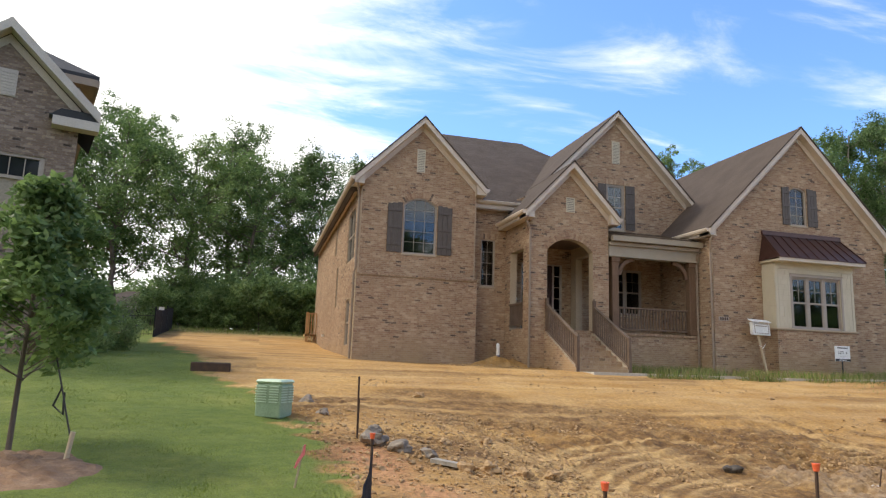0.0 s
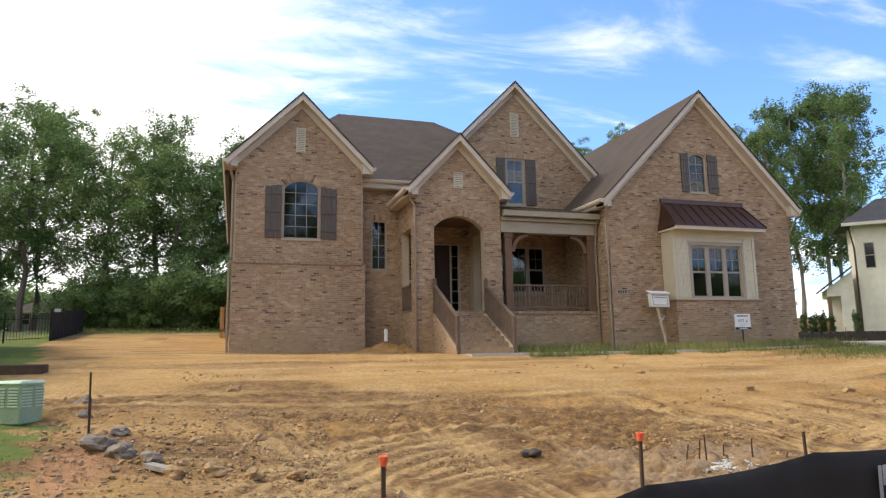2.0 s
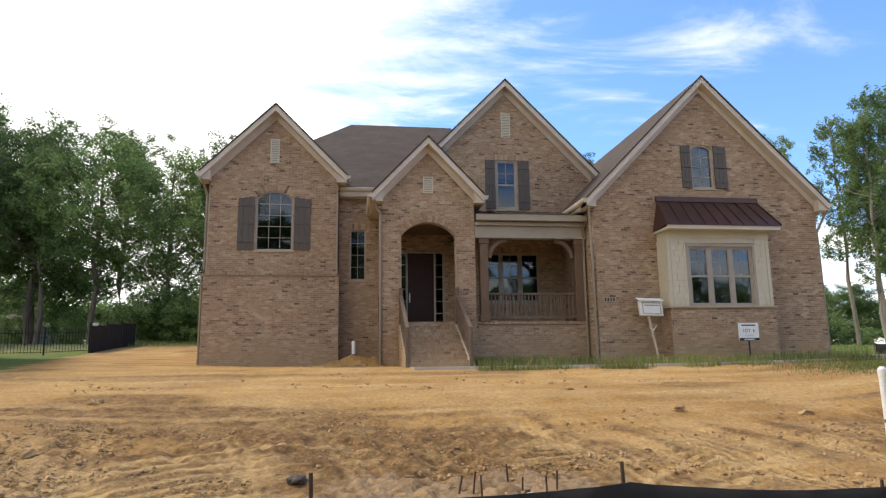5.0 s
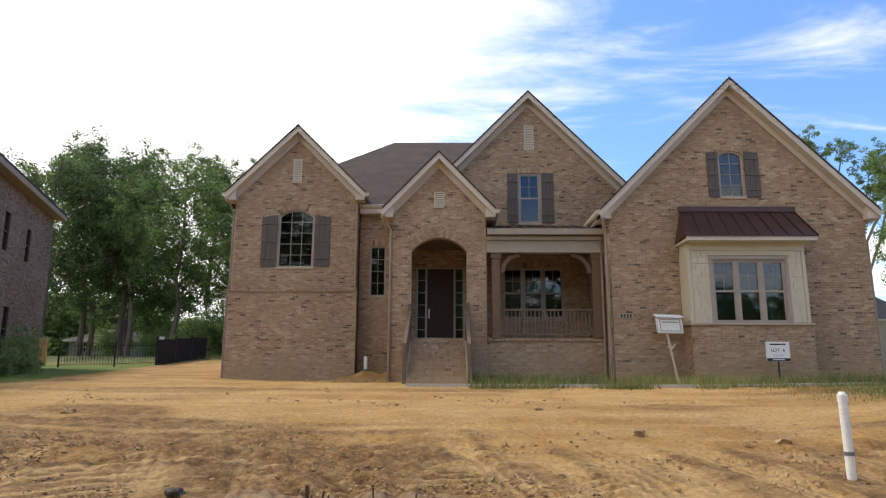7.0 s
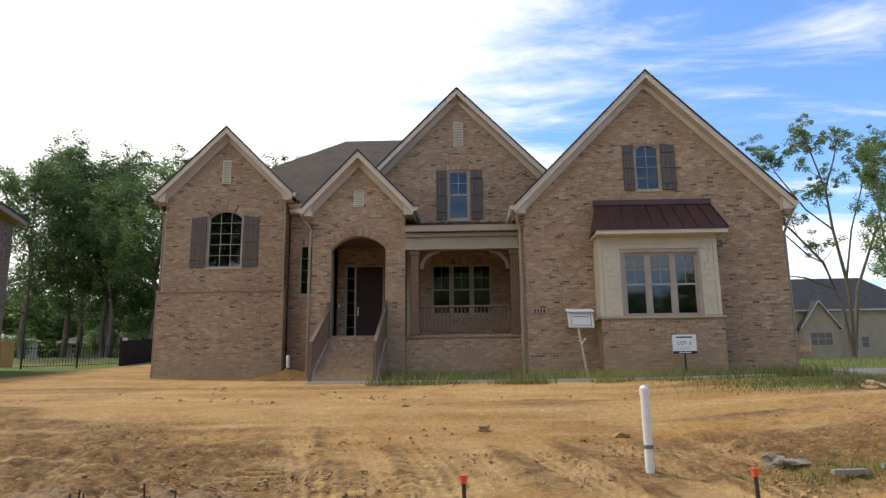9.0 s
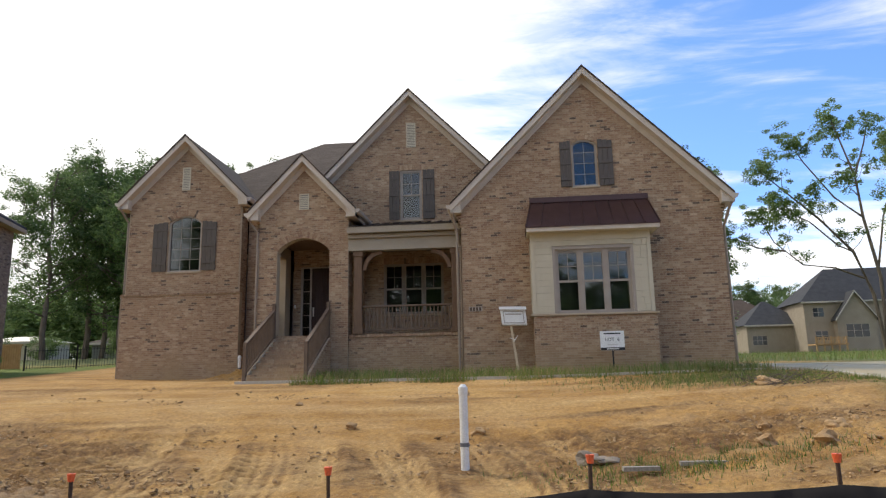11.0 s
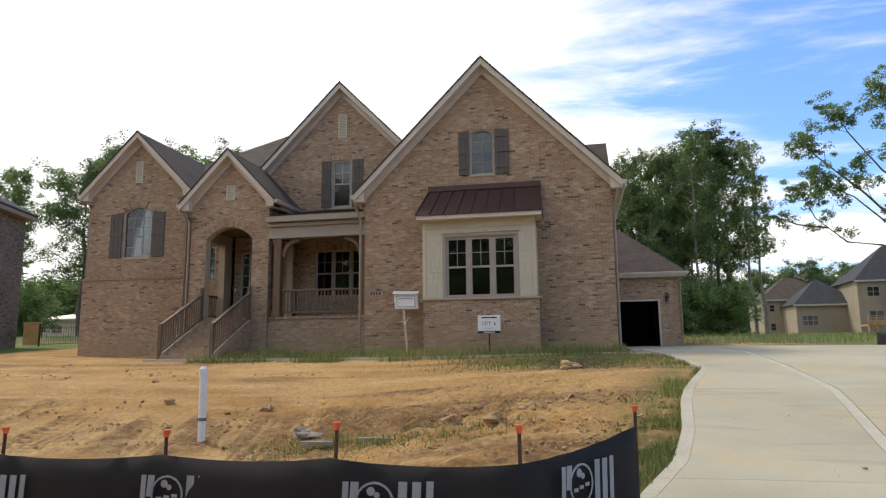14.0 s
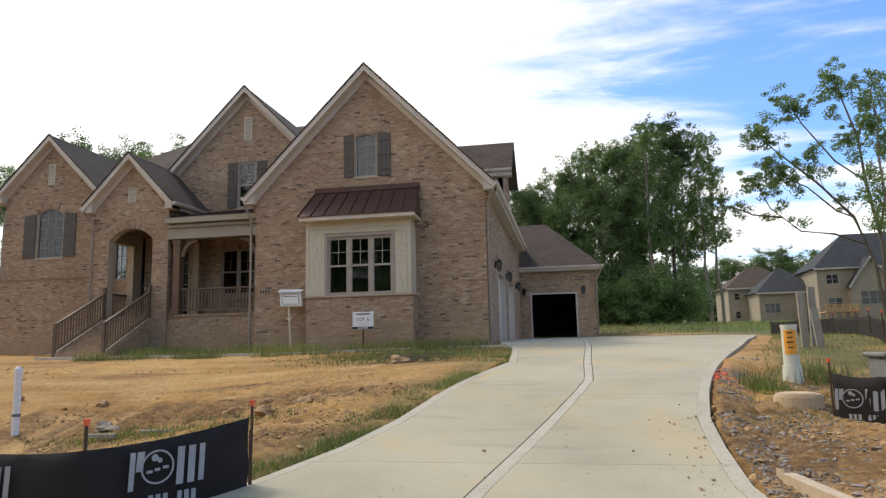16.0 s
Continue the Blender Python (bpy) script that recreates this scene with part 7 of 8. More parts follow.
def woods():
    rng = random.Random(17)
    # edge of the wood behind the left side
    for x, y, s, kind in ((-20, 50, 1.05, 0), (-20.5, 56, 1.15, 0), (-16, 54, 1.02, 0), (-17, 57, 1.12, 1), (-14.5, 52, 1.02, 3), (-10.5, 51, 1.05, 2), (-5.5, 51, 0.98, 2),
                          (-3, 57, 1.0, 1), (-1, 52, 0.95, 2), (1.5, 56, 0.95, 3), (4, 54, 0.92, 0), (-13, 64, 1.2, 1), (-24, 64, 1.15, 0), (8, 58, 0.86, 2)):
        plant("tree", "tall leafy green tree at the wood's edge", BROAD[kind], x, y, None, s * (0.83 if x < -9 else 0.85) * rng.uniform(0.95, 1.05), rng.uniform(0, 6.28), "woodland trees", 1.08)
    for x, y, sc in ((-33, 55, 0.72), (-37, 60, 0.78)):
        plant("tree", "thin half-open tall tree beyond the neighbour's roof", TALL[1], x, y, None, sc, x, "woodland trees", 1.3)
    # undergrowth: a dense thicket near the house, open ground under the trees farther along
    for k in range(30):
        x = -7.0 + k * 0.55 + rng.uniform(-0.3, 0.3)
        plant("bush", "dense green undergrowth bush", BUSH[k % 2], x, 46.6 + rng.uniform(-0.8, 3.5), None, rng.uniform(0.75, 1.25), rng.uniform(0, 6.28), "undergrowth")
    for k in range(12):
        plant("bush", "tall light green thicket under the trees", BUSH[k % 2], -7.5 + k * 1.5 + rng.uniform(-0.7, 0.7), 55 + rng.uniform(-1.5, 4), None, rng.uniform(0.6, 0.95), rng.uniform(0, 6.28), "thicket")
    plant("bush", "round light green young tree beyond the fence", BUSH[1], -16.6, 60, None, 2.1, 1.0, "undergrowth", 0.9)
    for x, y, sc in ((-12.2, 52, 0.5), (-14, 56, 0.6), (-20, 62, 0.7), (-23, 66, 0.8), (-36, 60, 1.5), (-33, 58, 1.3), (-39, 62, 1.7), (-30, 64, 0.7)):
        plant("bush", "low dark green bush under the trees", BUSH[0], x, y, None, sc, x, "low bushes", 1.2)
    for k in range(36):
        plant("bush", "distant green hedgerow bush", BUSH[k % 2], -92 + k * 3.1 + rng.uniform(-0.7, 0.7), 92 + rng.uniform(-2, 6), 3.8, rng.uniform(1.6, 2.1) if k > 18 else rng.uniform(2.2, 3.0), rng.uniform(0, 6.28), "hedgerow", 1.5)
    # wood beyond the house and the garage
    for x, y, s, kind in ((10, 78, 0.95, "t0"), (15, 82, 0.9, "t1"), (20, 76, 0.86, "b1"), (23, 80, 0.92, "b0"), (26, 77, 1.0, "b1"), (28.5, 82, 0.90, "t0"), (31, 78, 0.85, "t1"), (33.5, 83, 0.88, "t0"), (35, 79, 0.95, "t1"), (38.3, 83, 0.92, "p0"), (37, 80, 0.9, "t1"),
                          (39.8, 84, 0.96, "t0"), (42.6, 85, 0.95, "t1"), (44.8, 89, 0.98, "t1"), (41.2, 90, 0.9, "t1"), (36.2, 86, 0.92, "t1"), (-2, 84, 0.95, "b1"), (29.5, 74, 0.85, "b0"), (34.5, 75, 0.85, "t1"), (24.5, 75, 0.8, "b2"), (27, 79, 1.0, "b0"), (31.5, 76, 0.85, "t0"), (21, 80, 0.9, "b0"), (33, 80, 0.90, "t0")):
        m = {"t": TALL, "b": BROAD, "p": PINE}[kind[0]][int(kind[1])]
        plant("tree", "tall slender pine with a high dark crown" if kind[0] == "p" else "tall slender leafy tree with bare lower trunk", m, x, y, None, s * (1.08 if x > 27 else 1.0), rng.uniform(0, 6.28), "trees behind the garage")
    for k in range(23):
        x = 17 + k * 0.95 + rng.uniform(-0.5, 0.5)
        plant("bush", "dense green undergrowth bush", BUSH[k % 2], x, 72.5 + rng.uniform(-1.5, 4), None, rng.uniform(0.8, 1.7), rng.uniform(0, 6.28), "undergrowth")
    for k in range(16):
        plant("bush", "tall light green thicket under the trees", BUSH[k % 2], 16 + k * 1.4 + rng.uniform(-0.7, 0.7), 80 + rng.uniform(-2, 6), None, rng.uniform(1.2, 2.0), rng.uniform(0, 6.28), "thicket")
    for k in range(15):
        plant("bush", "distant green hedgerow bush", BUSH[k % 2], 10 + k * 1.9 + rng.uniform(-0.7, 0.7), 96 + rng.uniform(-2, 6), None, rng.uniform(1.2, 2.0), rng.uniform(0, 6.28), "hedgerow", 1.5)
    # far right, behind the neighbouring house
    for x, y, s, kind in ((57, 56, 1.0, 0), (61, 60, 1.12, 1), (66, 62, 1.22, 0), (71, 60, 1.3, 0), (75, 66, 1.42, 0), (64, 68, 1.15, 1), (80, 64, 1.42, 0), (68, 57, 1.15, 1), (59, 58, 1.0, 1), (54, 64, 0.9, 1)):
        plant("tree", "tall slender leafy tree with bare lower trunk", TALL[kind], x, y, None, s, rng.uniform(0, 6.28), "trees behind the neighbours")
    # distant line of trees
    for k in range(40):
        plant("tree", "distant dark green tree", BROAD[(0, 2)[k % 2]], 20 + k * 4.2, 190 + rng.uniform(-8, 8), 3.0, rng.uniform(0.95, 1.2), rng.uniform(0, 6.28), "distant trees", 1.4)
    for k in range(30):
        plant("bush", "distant dark green thicket", BUSH[k % 2], 30 + k * 4.5, 180 + rng.uniform(-4, 4), 3.0, rng.uniform(2.2, 3.2), rng.uniform(0, 6.28), "distant thicket", 1.4)
    # across the street, behind the eye
    for k in range(24):
        x = -36 + k * 5.0
        tall_here = 0.6 if x < -24 else 1.28 if x < -2 else 1.08 if x < 24 else 0.68
        plant("tree", "leafy tree across the street", BROAD[k % 4], x + rng.uniform(-1.2, 1.2), -36 + rng.uniform(-4, 3), -0.8, tall_here * rng.uniform(0.94, 1.06), rng.uniform(0, 6.28), "trees across the street", 1.2)
    # unseen bush row, added so that the lower panes reflect dark
    for k in range(38):
        plant("bush", "unseen green bush added to darken the window reflections", BUSH[k % 2], -36 + k * 3.3 + rng.uniform(-1, 1), -31 + rng.uniform(-2, 2), -0.8, rng.uniform(2.2, 3.0), rng.uniform(0, 6.28), "bushes across the street", 1.3)


woods()


def open_tree():
    """A large half-bare tree with leaning limbs and leaf tufts at their ends."""
    o = thing("tree", "large half-bare tree with long leaning grey limbs", "tree", (63, 88, 3.9))
    rng, nrng = random.Random(77), np.random.RandomState(77)
    P = lambda x, z, d=0.0: Vector((63 + 1.1 * x, 88 + d, 3.9 + 1.1 * z))
    limbs = [[P(0, -0.5), P(-0.6, 6), P(-2.2, 11), P(-5.5, 15), P(-9, 18.5), P(-11.5, 21)], [P(0.2, -0.5), P(0.4, 8), P(-0.6, 15), P(-0.9, 20), P(-2.2, 25), P(-3, 28)],
             [P(0.3, 9), P(1.6, 15), P(3.4, 20), P(4.6, 25)], [P(-0.9, 8, 1), P(-4, 9.3, 1), P(-7.5, 9.8, 1), P(-10.5, 12.6, 1), P(-12, 16, 1)], [P(-2.2, 11), P(-4.2, 11.6, -1), P(-7, 14.5, -1), P(-10.5, 16.5, -1)],
             [P(-0.6, 15), P(-3.5, 17.5), P(-6.5, 22), P(-7.5, 24)], [P(-9.3, 11.5, 1), P(-12.5, 12, 1), P(-14.5, 13, 1)], [P(0.6, -0.5, 1), P(2.0, 8, 1), P(5, 15, 1), P(7, 21, 1), P(8, 26, 1)], [P(-0.9, 20), P(0.6, 24), P(1.4, 27)], [P(4.6, 14.5, 1), P(8, 18, 1), P(11, 19, 1)]]
    bm = bmesh.new()
    tips = []
    for k, path in enumerate(limbs):
        r = 0.27 if path[0].z < 4.5 else 0.14
        tube(bm, path, r, 7, 0.05)
        for a, b in zip(path[2:], path[3:]):
            for j in range(4):
                s = a.lerp(b, rng.random())
                t = s + Vector((rng.uniform(-2.2, 1.6), rng.uniform(-1.5, 1.5), rng.uniform(0.5, 2.6)))
                tube(bm, [s, s.lerp(t, 0.5) + Vector((0, 0, -0.25)), t], 0.05, 4, 0.02)
                tips.append(t)
        tips += [path[-1]] * 2 + [path[-2].lerp(path[-1], 0.6)]
    part("trunk", bm, "bark", o)
    cen, rad = [], []
    for t in tips:
        if t.z > 17 or rng.random() < 0.35:
            for j in range(6 if t.z > 19 else 4):
                cen.append((t.x + rng.gauss(0, 0.8), t.y + rng.gauss(0, 0.8), t.z + rng.gauss(0, 0.6)))
                rad.append(rng.uniform(0.4, 0.95))
    v = leaf_cards(nrng, cen, rad, 75, 0.15).reshape(-1, 3)
    soup("crown", v.tolist(), np.arange(len(v)).reshape(-1, 4).tolist(), "leaf_light", o)


open_tree()


def young_tree():
    """A staked sapling in a mulch ring on the lawn."""
    o = thing("sapling", "young green tree staked in a mulch ring", "tree", (-2.75, 9.05, ground_z(-2.75, 9.05)))
    g = ground_z(-2.75, 9.05)
    bm = bmesh.new()
    tube(bm, [(-2.72, 9.05, g - 0.1), (-2.70, 9.05, g + 1.0), (-2.66, 9.05, g + 2.2), (-2.62, 9.05, g + 3.1)], 0.035, 8, 0.012)
    rng, nrng = random.Random(5), np.random.RandomState(5)
    cen, rad = [], []
    for k in range(70):
        f = rng.random()
        z = g + 0.95 + 2.15 * f
        a, r = rng.uniform(0, 6.28), (0.95 * (1 - f) ** 0.6 + 0.12) * rng.uniform(0.4, 1.0)
        e = (-2.64 + r * math.cos(a), 9.05 + r * math.sin(a), z + 0.25 * r)
        part("branch", tube(bmesh.new(), [(-2.66, 9.05, z - 0.15), e], 0.010, 4, 0.004), "bark", o)
        cen.append(e)
        rad.append(rng.uniform(0.16, 0.34))
    part("trunk", bm, "bark", o)
    v = leaf_cards(nrng, cen, rad, 120, 0.062, 0.9).reshape(-1, 3)
    soup("crown", v.tolist(), np.arange(len(v)).reshape(-1, 4).tolist(), "leaf_light", o)
    # low crumbly heap that follows the ground and thins out at its rim
    bm = bmesh.new()
    rings = []
    for i in range(1, 15):
        f = i / 14
        ring = []
        for k in range(64):
            a = 2 * math.pi * k / 64
            r = f * (1.08 + 0.16 * noise.noise(Vector((math.cos(a) * 1.6, math.sin(a) * 1.6, 4))))
            x, y = -2.6 + r * math.cos(a), 8.1 + 0.98 * r * math.sin(a)
            lump = 0.05 * noise.noise(Vector((x * 7, y * 7, 1))) + 0.04 * noise.noise(Vector((x * 19, y * 19, 2)))
            ring.append(bm.verts.new((x, y, ground_z(x, y) + (0.09 + lump) * (1 - f ** 4) - 0.03 * f)))
        rings.append(ring)
    bm.faces.new(rings[0])
    for r0, r1 in zip(rings, rings[1:]):
        for k in range(64):
            bm.faces.new((r0[k], r1[k], r1[(k + 1) % 64], r0[(k + 1) % 64]))
    part("mulch_ring", bm, "mulch", o, "dark brown mulch")
    part("stake", tube(bmesh.new(), [(-1.98, 8.5, g - 0.1), (-1.93, 8.5, g + 0.28)], 0.03, 5), "lumber", o)
    part("guy_strap", tube(bmesh.new(), [(-1.95, 8.5, g + 0.2), (-2.15, 8.7, g + 0.75), (-2.3, 8.85, g + 1.15)], 0.012, 4), "black", o)
    part("strap_slack", tube(bmesh.new(), [(-2.15, 8.7, g + 0.75), (-2.22, 8.7, g + 0.55), (-2.10, 8.68, g + 0.45), (-2.12, 8.7, g + 0.7)], 0.016, 4), "black", o)


M["mulch"] = varied("mulch", (0.19, 0.105, 0.055), (0.32, 0.20, 0.115), 0.95, 5, 45, 0.9)
young_tree()

# ---- neighbours ----
M["brick_grey"] = brick_material("brick_grey", False)
for node in M["brick_grey"].node_tree.nodes:
    if node.type == "VALTORGB" and len(node.color_ramp.elements) == 7:
        for e, c in zip(node.color_ramp.elements, ((0.05, 0.04, 0.035), (0.10, 0.08, 0.07), (0.20, 0.155, 0.125), (0.22, 0.17, 0.14), (0.24, 0.19, 0.16), (0.26, 0.21, 0.175), (0.36, 0.31, 0.26))):
            e.color = (*c, 1)
M["mortar_grey"] = varied("mortar_grey", (0.22, 0.19, 0.16), (0.27, 0.23, 0.2), 0.95, 1.5, 80)
M["shingle_dark"] = varied("shingle_dark", (0.035, 0.037, 0.042), (0.055, 0.056, 0.06), 0.9, 1.2, 30, 0.4, island=0.5)
M["brick_white"] = varied("brick_white", (0.62, 0.57, 0.47), (0.72, 0.67, 0.57), 0.85, 2, 30, 0.3)
M["stucco"] = varied("stucco", (0.29, 0.245, 0.19), (0.35, 0.30, 0.235), 0.9, 1, 20, 0.1)


def simple_window(parent, x0, x1, z0, z1, y, lights=2, frame_mat="frame"):
    """A small front window: frame, dark pane, bars. Faces -y."""
    w = tagged(new("window"), "dark window with pale frame")
    w.parent = parent
    bm = bmesh.new()
    frame_bars(bm, [(x0, z0), (x1, z0), (x1, z1), (x0, z1)], 0.06, y - 0.03, y + 0.02)
    zm = (z0 + z1) / 2
    part("window_frame", bm, frame_mat, w).location = (0, 0, 0)
    part("pane", boxed(x0 + 0.05, x1 - 0.05, y - 0.012, y - 0.004, z0 + 0.05, z1 - 0.05), "pane_dark", w).location = (0, 0, 0)
    for k in range(1, lights):
        x = x0 + (x1 - x0) * k / lights
        part("mullion", boxed(x - 0.04, x + 0.04, y - 0.035, y - 0.0125, z0 + 0.06, z1 - 0.06), frame_mat, w).location = (0, 0, 0)
    part("meeting_rail", boxed(x0 + 0.06, x1 - 0.06, y - 0.034, y - 0.0125, zm - 0.03, zm + 0.03), frame_mat, w).location = (0, 0, 0)


M["pane_dark"] = mat("pane_dark", (0.02, 0.022, 0.025), 0.05)


def local(parent, fn):
    """Runs fn, whose parts are given round the parent's own origin."""
    before = set(scene.objects)
    fn()
    for ob in scene.objects:
        if ob not in before and ob.parent is parent:
            ob.location = (0, 0, 0)


def left_house():
    h = thing("neighbour_house", "dark grey-brown brick house with white trim beside the lawn", "house", (-5.0, 18.7, 1.5))

    def build():
        B = dict(body="mortar_grey", brick="brick_grey")
        win = [(-2.85, 3.1), (-0.65, 3.1), (-0.65, 5.05), (-2.85, 5.05)]
        brick_wall(h, (0, 0), FX, [[(-3.5, -0.6), (0, -0.6), (0, 6.4), (-1.75, 8.02), (-3.5, 6.4)], win], "front_gable", **B)
        holes = [[(a, z), (a + w, z), (a + w, z + t), (a, z + t)] for a, z, w, t in ((4.2, 5.2, 0.9, 1.7), (7.4, 5.2, 0.7, 1.6), (10.3, 5.2, 0.6, 1.5), (4.4, 1.3, 0.7, 1.9), (8.6, 1.3, 0.7, 1.8))]
        brick_wall(h, (0, 0.02), (0, 1), [[(0, -0.6), (14.0, -0.6), (14.0, 8.15), (2.6, 8.15), (2.6, 6.4), (0, 6.4)]] + holes, "side_wall", **B)
        part("back_wall", boxed(-12, 0, 13.9, 14.1, -0.6, 8.15), "mortar_grey", h)
        brick_wall(h, (0, 2.6), FX, [[(-12, -0.6), (-0.2, -0.6), (-0.2, 8.15), (-12, 8.15)]], "main_front", **B)
        part("inner_wall", boxed(-3.0, -2.9, 0.3, 13.8, -0.6, 7.5), "dark", h)
        for k, hole in enumerate(holes):
            a, b = hole[0][0] + 0.02, hole[1][0] + 0.02
            z0, z1 = hole[0][1], hole[2][1]
            part("pane", boxed(-0.10, -0.09, a, b, z0, z1), "pane_dark", h)
            part("window_frame", boxed(-0.085, -0.03, a, b, (z0 + z1) / 2 - 0.03, (z0 + z1) / 2 + 0.03), "rust", h)
            for s in (a, b - 0.06):
                part("window_frame", boxed(-0.084, -0.02, s, s + 0.06, z0, z1), "rust", h)
        for x0, x1, z0, z1 in ((-2.85, -2.73, 3.1, 5.05), (-0.77, -0.65, 3.1, 5.05), (-1.80, -1.70, 3.1, 5.05), (-2.73, -0.77, 4.95, 5.05), (-2.73, -0.77, 4.38, 4.46), (-2.73, -0.77, 3.1, 3.2)):
            part("window_frame", boxed(x0, x1, 0.03, 0.12, z0, z1), "frame", h)
        for x in (-2.4, -2.07, -1.4, -1.07):
            part("glazing_bar", boxed(x - 0.012, x + 0.012, 0.05, 0.09, 4.46, 4.95), "frame", h)
        part("pane", boxed(-2.75, -0.75, 0.10, 0.106, 3.15, 5.0), "pane_dark", h)
        part("window_shade", boxed(-2.74, -0.76, 0.092, 0.098, 3.15, 4.40), "stucco", h)
        # steep front gable, hipped main roof
        for pts in ([(0.45, -0.4, 6.3), (0.45, 3.2, 6.3), (-1.75, 3.2, 8.35), (-1.75, -0.4, 8.35)], [(-3.95, 3.2, 6.3), (-3.95, -0.4, 6.3), (-1.75, -0.4, 8.35), (-1.75, 3.2, 8.35)]):
            bm = bmesh.new()
            prism(bm, pts, (0, 0, -0.16))
            part("roof_slope", bm, "shingle_dark", h)
        for pts in ([(-12.4, 2.2, 8.3), (0.45, 2.2, 8.3), (-5.5, 7.5, 12.0), (-6.5, 7.5, 12.0)], [(0.45, 2.2, 8.3), (0.45, 14.5, 8.3), (-5.5, 7.6, 12.0), (-5.5, 7.5, 12.0)],
                    [(0.45, 14.5, 8.3), (-12.4, 14.5, 8.3), (-6.5, 7.6, 12.0), (-5.5, 7.6, 12.0)]):
            bm = bmesh.new()
            prism(bm, pts, (0, 0, -0.14))
            part("roof_slope", bm, "shingle_dark", h)
        for b in ((0.40, 0.47, 2.2, 14.5, 7.95, 8.17), (-12.4, 0.40, 2.15, 2.2, 7.95, 8.17)):
            part("fascia", boxed(*b), "tan_trim", h)
        part("soffit", boxed(0.0, 0.40, 2.6, 14.5, 7.97, 8.01), "tan_trim", h)
        part("front_soffit", boxed(-12.0, 0.40, 2.2, 2.6, 7.97, 8.01), "tan_trim", h)
        for xa in (0.45, -3.95):
            bm = bmesh.new()
            board(bm, (xa, -0.4, 6.32), (-1.75, -0.4, 8.37), 0.26, 0.05, (0, -1, 0))
            part("rake_board", bm, "trim_white", h)
            bm = bmesh.new()
            xi = xa + (0.45 if xa < -2 else -0.45)
            board(bm, (xi, -0.012, 6.32 + 0.45 * 0.93 - 0.3), (-1.75, -0.012, 8.07), 0.24, 0.035, (0, -1, 0))
            part("frieze_board", bm, "trim_white", h)
            bm = bmesh.new()
            prism(bm, [(xa, -0.4, 6.08), (-1.75, -0.4, 8.13), (-1.75, -0.01, 8.13), (xa, -0.01, 6.08)], (0, 0, -0.02))
            part("soffit", bm, "trim_white", h)
        part("cornice_return", boxed(-0.62, 0.45, -0.42, 0.0, 5.84, 6.08), "trim_white", h)
        bm = bmesh.new()
        prism(bm, [(-0.70, -0.02, 6.09), (0.42, -0.02, 6.09), (0.32, -0.02, 6.30), (-0.45, -0.02, 6.30)], (0, -0.35, 0))
        part("return_roof", bm, "shingle_dark", h)
        part("vent", boxed(-2.02, -1.48, -0.04, -0.012, 6.45, 7.15), "trim_white", h)
        for k in range(8):
            part("slat", boxed(-1.99, -1.51, -0.06, -0.041, 6.48 + k * 0.08, 6.52 + k * 0.08), "trim_white", h)
        part("air_conditioner", boxed(0.4, 1.2, 6.6, 7.4, -0.3, 0.6, bevel=0.03), "band", h)
    local(h, build)
    h.rotation_euler.z = radians(17)


M["trim_white"] = varied("trim_white", (0.48, 0.44, 0.38), (0.55, 0.51, 0.45), 0.6, 2, 40, 0.05)
M["tan_trim"] = varied("tan_trim", (0.30, 0.235, 0.165), (0.35, 0.275, 0.195), 0.6, 2, 40, 0.05)
left_house()

for x, y, s in ((-4.1, 20.3, 0.35), (-3.9, 22.0, 0.3), (-5.0, 24.5, 0.42), (-4.3, 18.2, 0.30), (-9.5, 31.0, 0.45)):
    plant("shrub", "small rounded green shrub by the neighbour's wall", BUSH[0], x, y, None, s, x * 3, "foundation shrubs")


def iron_fence():
    f = thing("iron_fence", "black iron fence across the side yard", "fence", (-6, 35.5, 2.2))
    bays = [((-9.0, 33.7), (-6.6, 34.5)), ((-6.6, 34.5), (-5.1, 35.9))]
    for (xa, ya), (xb, yb) in bays:
        n = int(math.hypot(xb - xa, yb - ya) / 0.13)
        za, zb = ground_z(xa, ya), ground_z(xb, yb)
        for k in range(n):
            t = k / n
            x, y, z = xa + (xb - xa) * t, ya + (yb - ya) * t, za + (zb - za) * t
            part("picket", tube(bmesh.new(), [(x, y, z + 0.08), (x, y, z + 1.18)], 0.011, 4), "black", f)
        for h in (0.15, 1.05):
            part("rail", tube(bmesh.new(), [(xa, ya, za + h), (xb, yb, zb + h)], 0.018, 4), "black", f)
        part("post", tube(bmesh.new(), [(xa, ya, za - 0.2), (xa, ya, za + 1.32)], 0.045, 4), "black", f)
    g = thing("gate_screen", "black cloth-covered fence panel by the path", "fence", (-3.5, 36.2, 2.2))
    bm = bmesh.new()
    pts = [(-5.1, 35.9), (-5.15, 38.4), (-5.2, 40.9), (-5.2, 43.4)]
    for (xa, ya), (xb, yb) in zip(pts, pts[1:]):
        za, zb = ground_z(xa, ya), ground_z(xb, yb)
        bm = bmesh.new()
        prism(bm, [(xa, ya, za - 0.05), (xb, yb, zb - 0.05), (xb, yb, zb + 1.3), (xa, ya, za + 1.38)], (0.02, -0.03, 0))
        part("screen", bm, "cloth", g)
        part("post", tube(bmesh.new(), [(xa, ya, za - 0.2), (xa, ya, za + 1.5)], 0.05, 4), "black", g)
    part("notice", boxed(-4.95, -4.7, 35.75, 35.8, ground_z(-5, 35.8) + 1.35, ground_z(-5, 35.8) + 1.5), "pvc", g)


iron_fence()


